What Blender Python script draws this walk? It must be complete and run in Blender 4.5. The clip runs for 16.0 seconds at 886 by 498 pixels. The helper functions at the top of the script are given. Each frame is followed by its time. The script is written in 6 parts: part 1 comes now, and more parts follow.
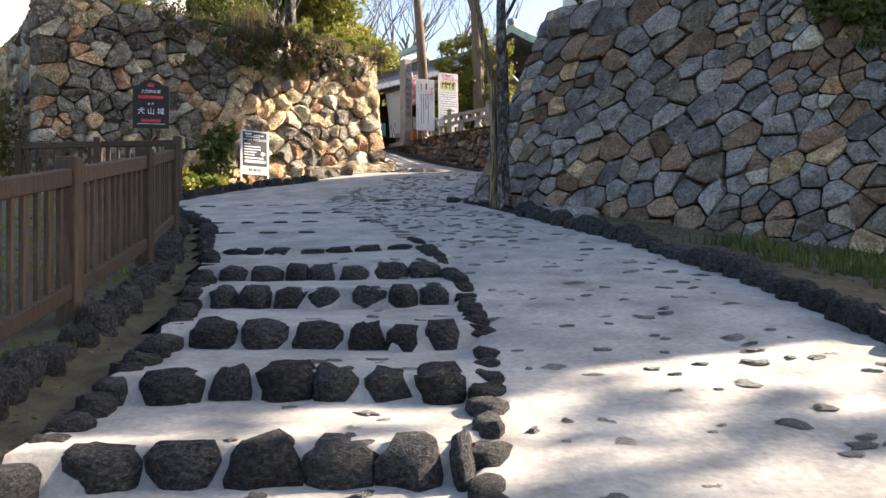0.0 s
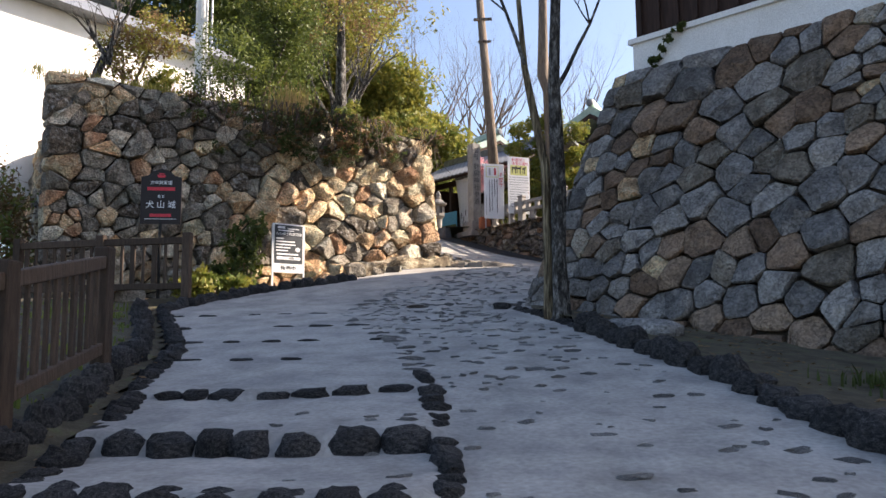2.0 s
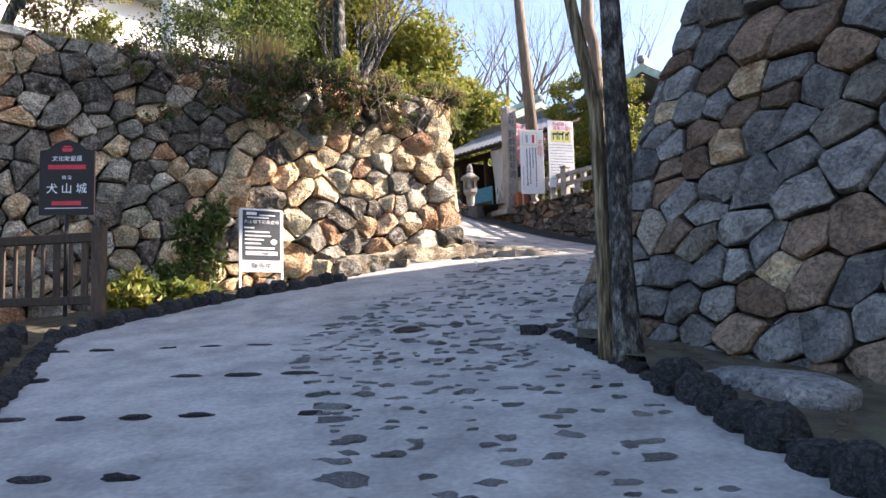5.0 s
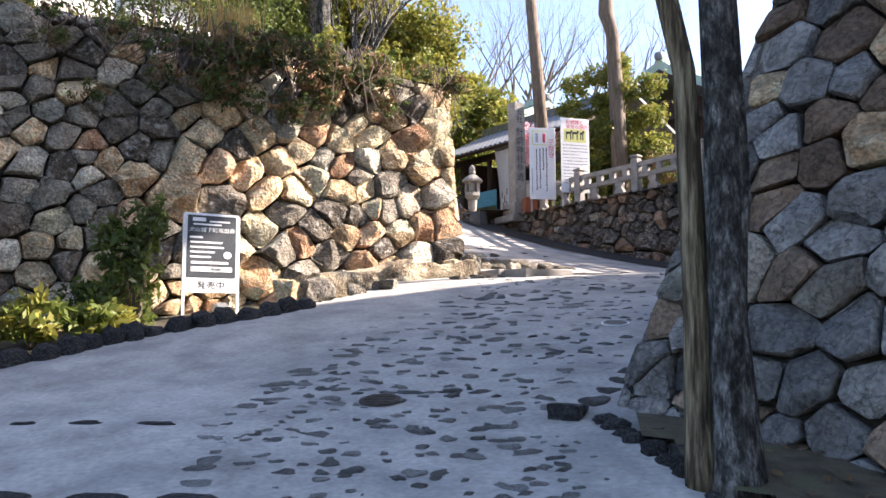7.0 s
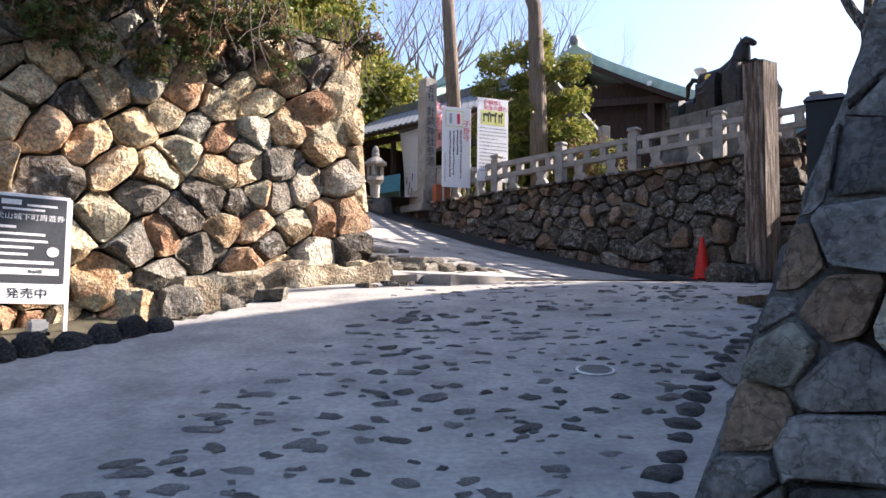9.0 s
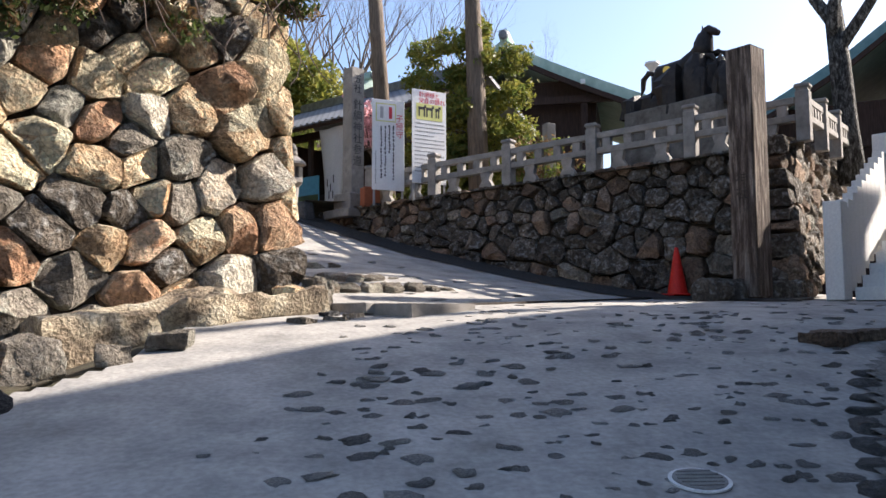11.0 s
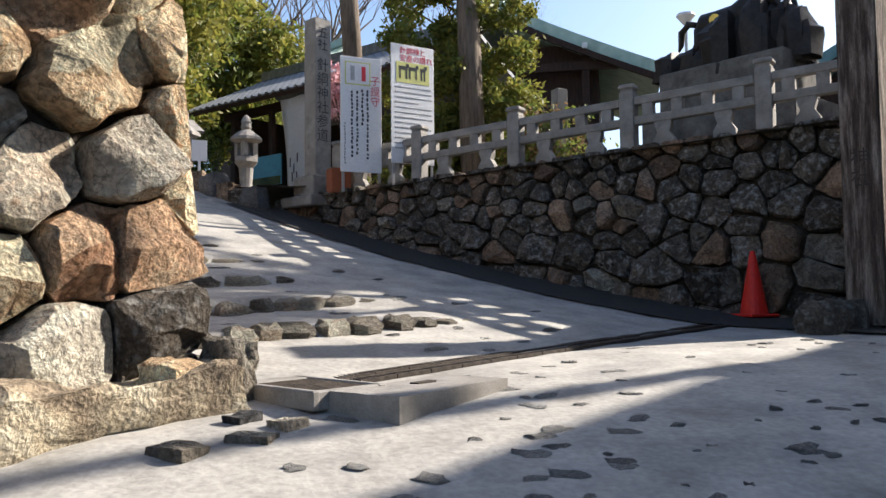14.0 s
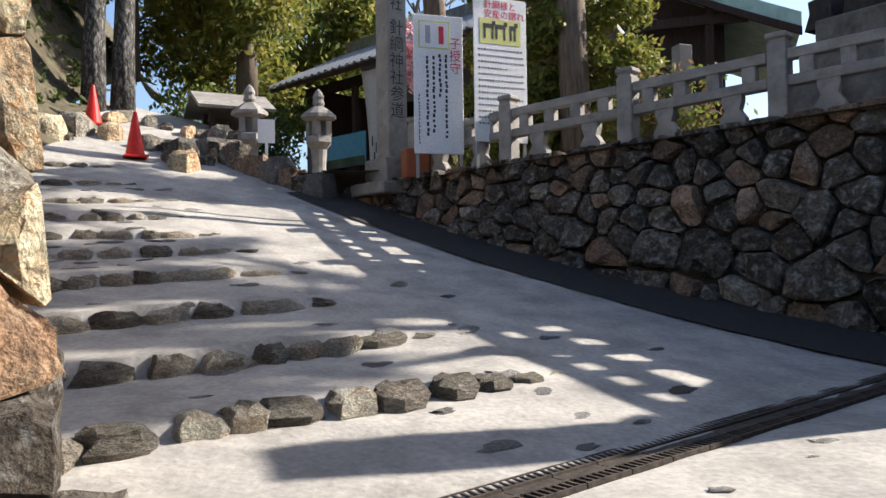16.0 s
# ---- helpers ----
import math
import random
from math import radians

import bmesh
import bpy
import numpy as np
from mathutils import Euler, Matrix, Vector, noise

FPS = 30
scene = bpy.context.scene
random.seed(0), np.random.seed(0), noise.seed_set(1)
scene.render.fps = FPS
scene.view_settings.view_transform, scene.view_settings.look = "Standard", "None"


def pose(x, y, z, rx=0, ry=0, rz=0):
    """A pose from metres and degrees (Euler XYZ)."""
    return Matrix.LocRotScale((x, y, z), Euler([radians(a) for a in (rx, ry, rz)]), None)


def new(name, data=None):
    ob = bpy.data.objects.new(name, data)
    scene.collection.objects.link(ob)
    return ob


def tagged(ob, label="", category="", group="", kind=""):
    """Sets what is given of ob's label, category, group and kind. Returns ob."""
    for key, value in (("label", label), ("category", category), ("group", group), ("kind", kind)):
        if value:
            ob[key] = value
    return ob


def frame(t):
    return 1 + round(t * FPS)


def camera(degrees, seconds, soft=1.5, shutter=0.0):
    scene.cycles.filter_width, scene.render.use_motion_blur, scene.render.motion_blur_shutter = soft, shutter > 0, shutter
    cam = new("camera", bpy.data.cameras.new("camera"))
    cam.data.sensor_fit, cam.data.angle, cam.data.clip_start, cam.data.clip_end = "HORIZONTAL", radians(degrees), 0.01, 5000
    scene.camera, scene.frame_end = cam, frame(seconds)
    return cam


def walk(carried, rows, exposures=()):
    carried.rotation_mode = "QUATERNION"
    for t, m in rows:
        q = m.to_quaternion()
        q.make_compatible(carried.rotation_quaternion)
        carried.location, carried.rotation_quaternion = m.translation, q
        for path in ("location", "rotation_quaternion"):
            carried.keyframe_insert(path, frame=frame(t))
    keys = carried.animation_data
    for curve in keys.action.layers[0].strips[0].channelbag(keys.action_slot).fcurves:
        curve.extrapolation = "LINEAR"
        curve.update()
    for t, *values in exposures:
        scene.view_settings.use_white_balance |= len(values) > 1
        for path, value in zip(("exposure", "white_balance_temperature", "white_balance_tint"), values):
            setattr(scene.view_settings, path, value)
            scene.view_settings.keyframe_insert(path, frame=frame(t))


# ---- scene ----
cam = camera(56.7, 16.0)
METRES, EYE, TILT, LEAN, TURN = 19.53, 1.35, 10.0, 0.0, 0.0
ROWS = [
    (0.0, 0.0, 0.0, 0.0, -0.08, -8.8, 0.52),
    (0.5, 0.0081, 0.0356, 0.0014, 2.01, -4.84, 0.87),
    (1.0, 0.0187, 0.0659, 0.0023, 3.27, -3.41, 1.37),
    (1.5, 0.0247, 0.0991, 0.0018, 4.64, -2.69, 1.45),
    (2.0, 0.0306, 0.133, 0.0015, 6.04, -2.71, 1.6),
    (2.5, 0.0316, 0.1688, 0.0009, 6.96, -3.87, 2.33),
    (3.0, 0.033, 0.2018, 0.0015, 6.83, -4.7, 3.16),
    (3.5, 0.0329, 0.2344, 0.0006, 6.49, -4.99, 3.03),
    (4.0, 0.0331, 0.2671, 0.0005, 7.08, -4.6, 3.03),
    (6.5, 0.0207, 0.4262, 0.0018, 11.09, -4.19, 3.1),
    (7.0, 0.0141, 0.4592, 0.0023, 9.26, -4.17, 1.97),
    (7.5, 0.008, 0.4911, 0.0044, 7.5, -4.77, 1.7),
    (8.0, -0.0012, 0.5198, 0.0059, 5.94, -4.88, 1.59),
    (8.5, -0.0057, 0.5501, 0.0054, 4.46, -4.59, 1.29),
    (9.0, -0.0127, 0.5785, 0.0032, 1.97, -5.4, -0.28),
    (9.5, -0.0187, 0.6081, 0.0019, -0.08, -6.19, -1.12),
    (10.0, -0.0258, 0.6344, 0.001, -1.69, -5.77, -0.79),
    (12.5, -0.0469, 0.7824, -0.0016, -6.43, -4.89, -1.02),
    (13.0, -0.0433, 0.8122, -0.0026, -6.54, -5.12, -1.03),
    (13.5, -0.0407, 0.8432, -0.0002, -6.07, -5.42, -0.73),
    (14.0, -0.0341, 0.8698, 0.0006, -5.93, -6.65, -0.43),
    (14.5, -0.0259, 0.8969, 0.0009, -4.6, -7.77, -0.71),
    (15.0, -0.0198, 0.9256, 0.002, -2.79, -8.53, -0.07),
    (15.5, -0.0139, 0.9543, 0.0034, -0.56, -8.67, 0.57),
    (16.0, -0.0121, 0.984, 0.0044, 1.59, -8.62, 1.14),
]
walk(cam, [(t, pose(0, 0, EYE, TILT, LEAN, TURN) @ pose(METRES * x, METRES * y, METRES * z, 90 + pitch, roll, yaw)) for t, x, y, z, yaw, pitch, roll in ROWS], [(0.0, 1.95, 6800, 14), (0.8, 1.65, 6600, 15), (2.0, 1.6, 6500, 16), (3.5, 1.85, 6200, 18), (7.0, 2.15, 6150, 18), (9.5, 1.68, 5950, 18), (12.5, 1.35, 5950, 10), (16.0, 1.28, 5900, 11)])

# ---- light ----
SUN = Vector((0.80, 0.28, 0.53)).normalized()
world = bpy.data.worlds.new("world")
scene.world = world
world.use_nodes = True
wn = world.node_tree
sky = wn.nodes.new("ShaderNodeTexSky")
sky.sky_type = "NISHITA"
sky.sun_disc = False
sky.dust_density = 2.0
sky.sun_elevation = math.asin(SUN.z)
sky.sun_rotation = math.atan2(SUN.x, SUN.y)
wn.links.new(sky.outputs[0], wn.nodes["Background"].inputs[0])
wn.nodes["Background"].inputs[1].default_value = 0.09
lamp = bpy.data.lights.new("sun", "SUN")
lamp.energy, lamp.angle, lamp.color = 5.0, radians(0.6), (1.0, 0.87, 0.70)
sun = new("sun", lamp)
sun.rotation_euler = SUN.to_track_quat("Z", "Y").to_euler()

rng = random.Random(7)


# ---- materials ----
def material(name, stops, scale=6.0, rough=0.85, bump=0.25, detail=8.0, vary=0.0, metal=0.0, fine=60.0, stain=None, spec=0.3, coord="Object", stretch=(1, 1, 1), relief=0.03, grit=0.62, cracks=0.0, own=0.0):
    """Stops: (position, colour) of a ramp over fractal noise; stain: (colour, scale, amount); vary: spread of value piece by piece; own: how far each piece keeps one tone."""
    m = bpy.data.materials.new(name)
    m.use_nodes = True
    t = m.node_tree
    n, l = t.nodes, t.links
    b = n["Principled BSDF"]
    b.inputs["Roughness"].default_value, b.inputs["Metallic"].default_value = rough, metal
    b.inputs["Specular IOR Level"].default_value = spec
    co = n.new("ShaderNodeTexCoord")
    mp = n.new("ShaderNodeMapping")
    mp.inputs["Scale"].default_value = stretch
    l.new(co.outputs[coord], mp.inputs["Vector"])
    n1 = n.new("ShaderNodeTexNoise")
    n1.inputs["Scale"].default_value, n1.inputs["Detail"].default_value, n1.inputs["Roughness"].default_value = scale, detail, grit
    l.new(mp.outputs[0], n1.inputs["Vector"])
    ramp = n.new("ShaderNodeValToRGB")
    while len(ramp.color_ramp.elements) < len(stops):
        ramp.color_ramp.elements.new(0.5)
    for e, (p, c) in zip(ramp.color_ramp.elements, stops):
        e.position, e.color = p, (*c, 1)
    l.new(n1.outputs["Fac"], ramp.inputs["Fac"])
    out = ramp.outputs["Color"]
    if own:
        oi = n.new("ShaderNodeObjectInfo")
        ge = n.new("ShaderNodeNewGeometry")
        fr = n.new("ShaderNodeMath")
        fr.operation = "ADD"
        l.new(oi.outputs["Random"], fr.inputs[0])
        l.new(ge.outputs["Random Per Island"], fr.inputs[1])
        wrap = n.new("ShaderNodeMath")
        wrap.operation = "FRACT"
        l.new(fr.outputs[0], wrap.inputs[0])
        pos = n.new("ShaderNodeMapRange")
        pos.inputs["To Min"].default_value, pos.inputs["To Max"].default_value = stops[0][0] + 0.03, stops[-1][0]
        l.new(wrap.outputs[0], pos.inputs["Value"])
        tone = n.new("ShaderNodeValToRGB")
        while len(tone.color_ramp.elements) < len(stops):
            tone.color_ramp.elements.new(0.5)
        for e, (p, c) in zip(tone.color_ramp.elements, stops):
            e.position, e.color = p, (*c, 1)
        l.new(pos.outputs[0], tone.inputs["Fac"])
        keep = n.new("ShaderNodeMix")
        keep.data_type = "RGBA"
        keep.inputs["Factor"].default_value = own
        l.new(out, keep.inputs["A"])
        l.new(tone.outputs["Color"], keep.inputs["B"])
        out = keep.outputs["Result"]
    n2 = n.new("ShaderNodeTexNoise")
    n2.inputs["Scale"].default_value, n2.inputs["Detail"].default_value = fine, 4.0
    l.new(mp.outputs[0], n2.inputs["Vector"])
    if stain:
        n3 = n.new("ShaderNodeTexNoise")
        n3.inputs["Scale"].default_value, n3.inputs["Detail"].default_value = stain[1], 5.0
        l.new(mp.outputs[0], n3.inputs["Vector"])
        mr = n.new("ShaderNodeMapRange")
        mr.inputs["From Min"].default_value, mr.inputs["From Max"].default_value, mr.inputs["To Max"].default_value = 0.5, 0.68, stain[2]
        l.new(n3.outputs["Fac"], mr.inputs["Value"])
        mx = n.new("ShaderNodeMix")
        mx.data_type = "RGBA"
        l.new(mr.outputs[0], mx.inputs["Factor"])
        l.new(out, mx.inputs["A"])
        mx.inputs["B"].default_value = (*stain[0], 1)
        out = mx.outputs["Result"]
    hs = n.new("ShaderNodeHueSaturation")
    mv = n.new("ShaderNodeMapRange")
    mv.inputs["From Min"].default_value, mv.inputs["From Max"].default_value = (0.4, 0.6) if cracks else (0.3, 0.7)
    mv.inputs["To Min"].default_value, mv.inputs["To Max"].default_value = (0.78, 1.22) if cracks else (0.85, 1.15)
    l.new(n2.outputs["Fac"], mv.inputs["Value"])
    val = mv.outputs[0]
    if cracks:
        n4 = n.new("ShaderNodeTexNoise")
        n4.inputs["Scale"].default_value, n4.inputs["Detail"].default_value = 7.0, 7.0
        l.new(mp.outputs[0], n4.inputs["Vector"])
        dist = n.new("ShaderNodeMath")
        line = n.new("ShaderNodeMath")
        line.operation = "SUBTRACT"
        line.inputs[1].default_value = 0.5
        l.new(n4.outputs["Fac"], line.inputs[0])
        dist.operation = "ABSOLUTE"
        l.new(line.outputs[0], dist.inputs[0])
        cr = n.new("ShaderNodeMapRange")
        cr.inputs["From Max"].default_value, cr.inputs["To Min"].default_value = 0.022, 1 - cracks
        l.new(dist.outputs[0], cr.inputs["Value"])
        cm = n.new("ShaderNodeMath")
        cm.operation = "MULTIPLY"
        l.new(val, cm.inputs[0])
        l.new(cr.outputs[0], cm.inputs[1])
        val = cm.outputs[0]
    if vary:
        oi = n.new("ShaderNodeObjectInfo")
        vr = n.new("ShaderNodeMapRange")
        vr.inputs["To Min"].default_value, vr.inputs["To Max"].default_value = 1 - vary, 1 + vary
        l.new(oi.outputs["Random"], vr.inputs["Value"])
        mm = n.new("ShaderNodeMath")
        mm.operation = "MULTIPLY"
        l.new(val, mm.inputs[0])
        l.new(vr.outputs[0], mm.inputs[1])
        val = mm.outputs[0]
    l.new(val, hs.inputs["Value"])
    l.new(out, hs.inputs["Color"])
    l.new(hs.outputs[0], b.inputs["Base Color"])
    if bump:
        ad = n.new("ShaderNodeMath")
        ad.operation = "MULTIPLY_ADD"
        ad.inputs[1].default_value = 0.35
        l.new(n2.outputs["Fac"], ad.inputs[0])
        l.new(n1.outputs["Fac"], ad.inputs[2])
        bp = n.new("ShaderNodeBump")
        bp.inputs["Strength"].default_value, bp.inputs["Distance"].default_value = bump, relief
        l.new(ad.outputs[0], bp.inputs["Height"])
        l.new(bp.outputs[0], b.inputs["Normal"])
    return m


def plain(name, c, rough=0.6, metal=0.0, bump=0.08, vary=0.12, scale=9.0):
    lo, hi = [v * (1 - vary) for v in c], [min(1, v * (1 + vary)) for v in c]
    return material(name, [(0.3, lo), (0.7, hi)], scale=scale, rough=rough, metal=metal, bump=bump)


M = {}
M["paving"] = material("pale_cement", [(0.30, (0.235, 0.222, 0.20)), (0.45, (0.335, 0.318, 0.29)), (0.55, (0.38, 0.36, 0.328)), (0.70, (0.44, 0.418, 0.38))], scale=2.2, rough=0.9, bump=0.5, detail=12.0, grit=0.6, relief=0.025, fine=26, stain=((0.225, 0.218, 0.208), 1.7, 0.65))
M["dark_stone"] = material("dark_river_stone", [(0.376, (0.022, 0.022, 0.024)), (0.500, (0.055, 0.055, 0.058)), (0.612, (0.14, 0.135, 0.13))], scale=9.0, rough=0.9, bump=1.0, cracks=0.6, vary=0.35, relief=0.1, detail=14.0, fine=30, grit=0.74, stain=((0.10, 0.095, 0.085), 6.0, 0.5))
M["flat_stone"] = material("flat_paving_stone", [(0.376, (0.176, 0.176, 0.185)), (0.500, (0.325, 0.320, 0.312)), (0.612, (0.527, 0.510, 0.482))], scale=9.0, rough=0.9, bump=1.0, vary=0.4, relief=0.2, detail=14.0, fine=45, grit=0.74, stain=((0.42, 0.40, 0.365), 7.0, 0.95))
M["ochre_stone"] = material("ochre_wall_stone", [(0.376, (0.180, 0.121, 0.075)), (0.450, (0.550, 0.362, 0.202)), (0.512, (0.845, 0.629, 0.378)), (0.574, (0.832, 0.832, 0.614)), (0.636, (0.768, 0.388, 0.164))], scale=5.0, rough=0.9, bump=1.0, cracks=0.5, own=0.55, vary=0.22, relief=0.22, detail=14.0, fine=30, grit=0.68, stain=((0.076, 0.067, 0.054), 7.0, 0.45))
M["grey_stone"] = material("grey_wall_stone", [(0.376, (0.078, 0.069, 0.056)), (0.469, (0.230, 0.198, 0.155)), (0.550, (0.375, 0.330, 0.268)), (0.624, (0.471, 0.471, 0.396))], scale=5.5, rough=0.9, bump=1.0, cracks=0.5, own=0.55, vary=0.25, relief=0.22, detail=14.0, fine=30, grit=0.68, stain=((0.085, 0.077, 0.063), 7.5, 0.45))
M["rust_stone"] = material("rusty_wall_stone", [(0.376, (0.175, 0.100, 0.063)), (0.469, (0.527, 0.281, 0.153)), (0.550, (0.776, 0.493, 0.294)), (0.624, (0.881, 0.699, 0.473))], scale=5.0, rough=0.9, bump=1.0, cracks=0.5, own=0.55, vary=0.22, relief=0.22, detail=14.0, fine=30, grit=0.68, stain=((0.085, 0.067, 0.054), 7.0, 0.45))
M["pale_stone"] = material("pale_wall_stone", [(0.376, (0.306, 0.238, 0.176)), (0.469, (0.630, 0.550, 0.435)), (0.562, (0.772, 0.767, 0.640)), (0.636, (0.513, 0.358, 0.227))], scale=4.5, rough=0.9, bump=1.0, cracks=0.5, own=0.55, vary=0.15, relief=0.22, detail=14.0, fine=30, grit=0.68, stain=((0.204, 0.160, 0.120), 7.0, 0.45))
M["blue_stone"] = material("blue_grey_wall_stone", [(0.376, (0.085, 0.082, 0.080)), (0.488, (0.185, 0.180, 0.174)), (0.562, (0.29, 0.278, 0.26)), (0.636, (0.44, 0.41, 0.37))], scale=4.0, rough=0.9, bump=1.0, cracks=0.5, own=0.55, vary=0.3, relief=0.12, detail=14.0, fine=30, grit=0.68, stain=((0.093, 0.083, 0.075), 6.0, 0.45))
M["brown_stone"] = material("brown_wall_stone", [(0.376, (0.085, 0.059, 0.042)), (0.488, (0.214, 0.143, 0.095)), (0.562, (0.293, 0.204, 0.141)), (0.636, (0.371, 0.279, 0.197))], scale=4.0, rough=0.9, bump=1.0, cracks=0.5, own=0.55, vary=0.3, relief=0.12, detail=14.0, fine=30, grit=0.68, stain=((0.085, 0.072, 0.060), 6.0, 0.45))
M["lichen_stone"] = material("lichened_wall_stone", [(0.376, (0.039, 0.031, 0.022)), (0.475, (0.099, 0.081, 0.062)), (0.550, (0.174, 0.144, 0.111)), (0.624, (0.283, 0.240, 0.191))], scale=5.0, rough=0.9, bump=1.0, cracks=0.5, own=0.55, vary=0.3, relief=0.22, detail=14.0, fine=30, grit=0.68, stain=((0.44, 0.43, 0.40), 13.0, 0.7))
M["block_stone"] = material("dark_dressed_stone", [(0.36, (0.075, 0.075, 0.078)), (0.48, (0.125, 0.123, 0.122)), (0.56, (0.17, 0.165, 0.158)), (0.66, (0.24, 0.23, 0.21))], scale=3.0, rough=0.9, bump=1.0, cracks=0.3, own=0.3, vary=0.18, relief=0.08, detail=14.0, fine=40, grit=0.68, stain=((0.10, 0.085, 0.06), 4.0, 0.4))
M["ledge_stone"] = material("stained_ledge_stone", [(0.36, (0.09, 0.07, 0.05)), (0.45, (0.30, 0.235, 0.16)), (0.54, (0.50, 0.42, 0.29)), (0.64, (0.62, 0.56, 0.43))], scale=2.4, rough=0.95, bump=1.0, cracks=0.45, relief=0.10, detail=14.0, fine=34, grit=0.66, stain=((0.075, 0.06, 0.045), 1.6, 0.75))
M["joint"] = material("dark_earth_joint", [(0.3, (0.03, 0.025, 0.02)), (0.7, (0.085, 0.07, 0.055))], scale=9, rough=1.0, bump=0.6)
M["soil"] = material("leafy_soil", [(0.3, (0.045, 0.038, 0.026)), (0.55, (0.10, 0.085, 0.055)), (0.75, (0.10, 0.12, 0.05))], scale=5, rough=1.0, bump=0.8, fine=70)
M["earth"] = material("trodden_earth", [(0.3, (0.10, 0.08, 0.058)), (0.7, (0.25, 0.21, 0.16))], scale=5, rough=1.0, bump=0.6, fine=60)
M["gravel"] = material("grey_gravel", [(0.3, (0.12, 0.115, 0.10)), (0.7, (0.36, 0.34, 0.31))], scale=40, rough=0.95, bump=0.9, fine=140)
M["granite"] = material("weathered_granite", [(0.3, (0.17, 0.16, 0.148)), (0.7, (0.34, 0.32, 0.295))], scale=6, rough=0.85, bump=0.3, fine=120, stain=((0.14, 0.125, 0.11), 3.0, 0.65))
M["new_granite"] = material("pale_cut_granite", [(0.3, (0.634, 0.622, 0.598)), (0.7, (0.805, 0.793, 0.756))], scale=30, rough=0.7, bump=0.1, fine=160)
M["fence_wood"] = material("dark_stained_wood", [(0.3, (0.035, 0.024, 0.017)), (0.7, (0.095, 0.066, 0.047))], scale=5, rough=0.8, bump=0.35, vary=0.25, stretch=(5, 5, 0.8))
M["old_wood"] = material("weathered_post_wood", [(0.34, (0.035, 0.024, 0.019)), (0.46, (0.10, 0.075, 0.06)), (0.56, (0.22, 0.18, 0.15)), (0.68, (0.36, 0.31, 0.26))], scale=3.0, rough=0.9, bump=0.7, stretch=(5, 5, 0.5), cracks=0.4, relief=0.04, stain=((0.05, 0.036, 0.028), 1.3, 0.75))
M["house_wood"] = material("dark_board_wood", [(0.3, (0.02, 0.011, 0.008)), (0.7, (0.06, 0.033, 0.024))], scale=4, rough=0.75, bump=0.25, stretch=(6, 6, 0.6))
M["plaster"] = material("white_plaster", [(0.3, (0.70, 0.70, 0.68)), (0.7, (0.80, 0.80, 0.78))], scale=3, rough=0.9, bump=0.05, stain=((0.55, 0.55, 0.52), 1.5, 0.4))
M["bark"] = material("grey_bark", [(0.40, (0.018, 0.016, 0.014)), (0.49, (0.06, 0.056, 0.05)), (0.56, (0.14, 0.135, 0.125)), (0.63, (0.27, 0.265, 0.25))], scale=16, rough=0.9, bump=1.0, stretch=(1, 1, 0.4), fine=60, cracks=0.55, relief=0.06, grit=0.72)
M["ridged_bark"] = material("brown_ridged_bark", [(0.40, (0.075, 0.056, 0.034)), (0.5, (0.19, 0.15, 0.09)), (0.60, (0.32, 0.265, 0.17))], scale=26, rough=0.9, bump=1.0, stretch=(1, 1, 0.10), fine=60, cracks=0.55, relief=0.08)
M["old_granite"] = material("dark_weathered_granite", [(0.3, (0.080, 0.074, 0.066)), (0.7, (0.192, 0.180, 0.164))], scale=6, rough=0.9, bump=0.4, fine=90, stain=((0.05, 0.046, 0.04), 2.5, 0.6))
M["pale_bark"] = material("pale_cedar_bark", [(0.3, (0.09, 0.068, 0.052)), (0.7, (0.22, 0.175, 0.135))], scale=4, rough=0.9, bump=0.7, stretch=(6, 6, 0.8))
M["red_plastic"] = plain("red_plastic", (0.60, 0.022, 0.014), rough=0.45, bump=0.03)
M["black_metal"] = plain("black_painted_metal", (0.012, 0.012, 0.013), rough=0.5, bump=0.03)
M["white_paint"] = plain("white_board", (0.80, 0.80, 0.80), rough=0.5, bump=0.02, vary=0.03)
M["ink"] = plain("dark_ink", (0.03, 0.03, 0.035), rough=0.6, bump=0.0)
M["red_ink"] = plain("red_ink", (0.60, 0.05, 0.07), rough=0.6, bump=0.0)
M["yellow_ink"] = plain("yellow_green_ink", (0.62, 0.62, 0.22), rough=0.6, bump=0.0)
M["slate_board"] = plain("slate_grey_board", (0.055, 0.06, 0.068), rough=0.5, bump=0.02)
M["sign_black"] = plain("black_sign_board", (0.018, 0.012, 0.012), rough=0.4, bump=0.03)
M["grey_metal"] = plain("grey_galvanised_metal", (0.42, 0.42, 0.42), rough=0.4, metal=0.6, bump=0.03)
M["iron"] = material("rusty_iron", [(0.3, (0.03, 0.026, 0.023)), (0.7, (0.10, 0.08, 0.065))], scale=12, rough=0.7, metal=0.4, bump=0.3)
M["bronze"] = material("dark_bronze", [(0.3, (0.014, 0.012, 0.011)), (0.7, (0.045, 0.037, 0.032))], scale=8, rough=0.55, metal=0.0, bump=0.3, spec=0.25)
M["gold"] = plain("gold_leaf", (0.75, 0.50, 0.10), rough=0.35, metal=0.8, bump=0.0)
M["copper_roof"] = material("green_copper_roof", [(0.3, (0.32, 0.45, 0.38)), (0.7, (0.50, 0.62, 0.54))], scale=3, rough=0.6, bump=0.1, stain=((0.15, 0.20, 0.17), 1.2, 0.4))
M["blue_roof"] = material("blue_green_roof", [(0.3, (0.10, 0.20, 0.22)), (0.7, (0.18, 0.30, 0.32))], scale=3, rough=0.6, bump=0.1)
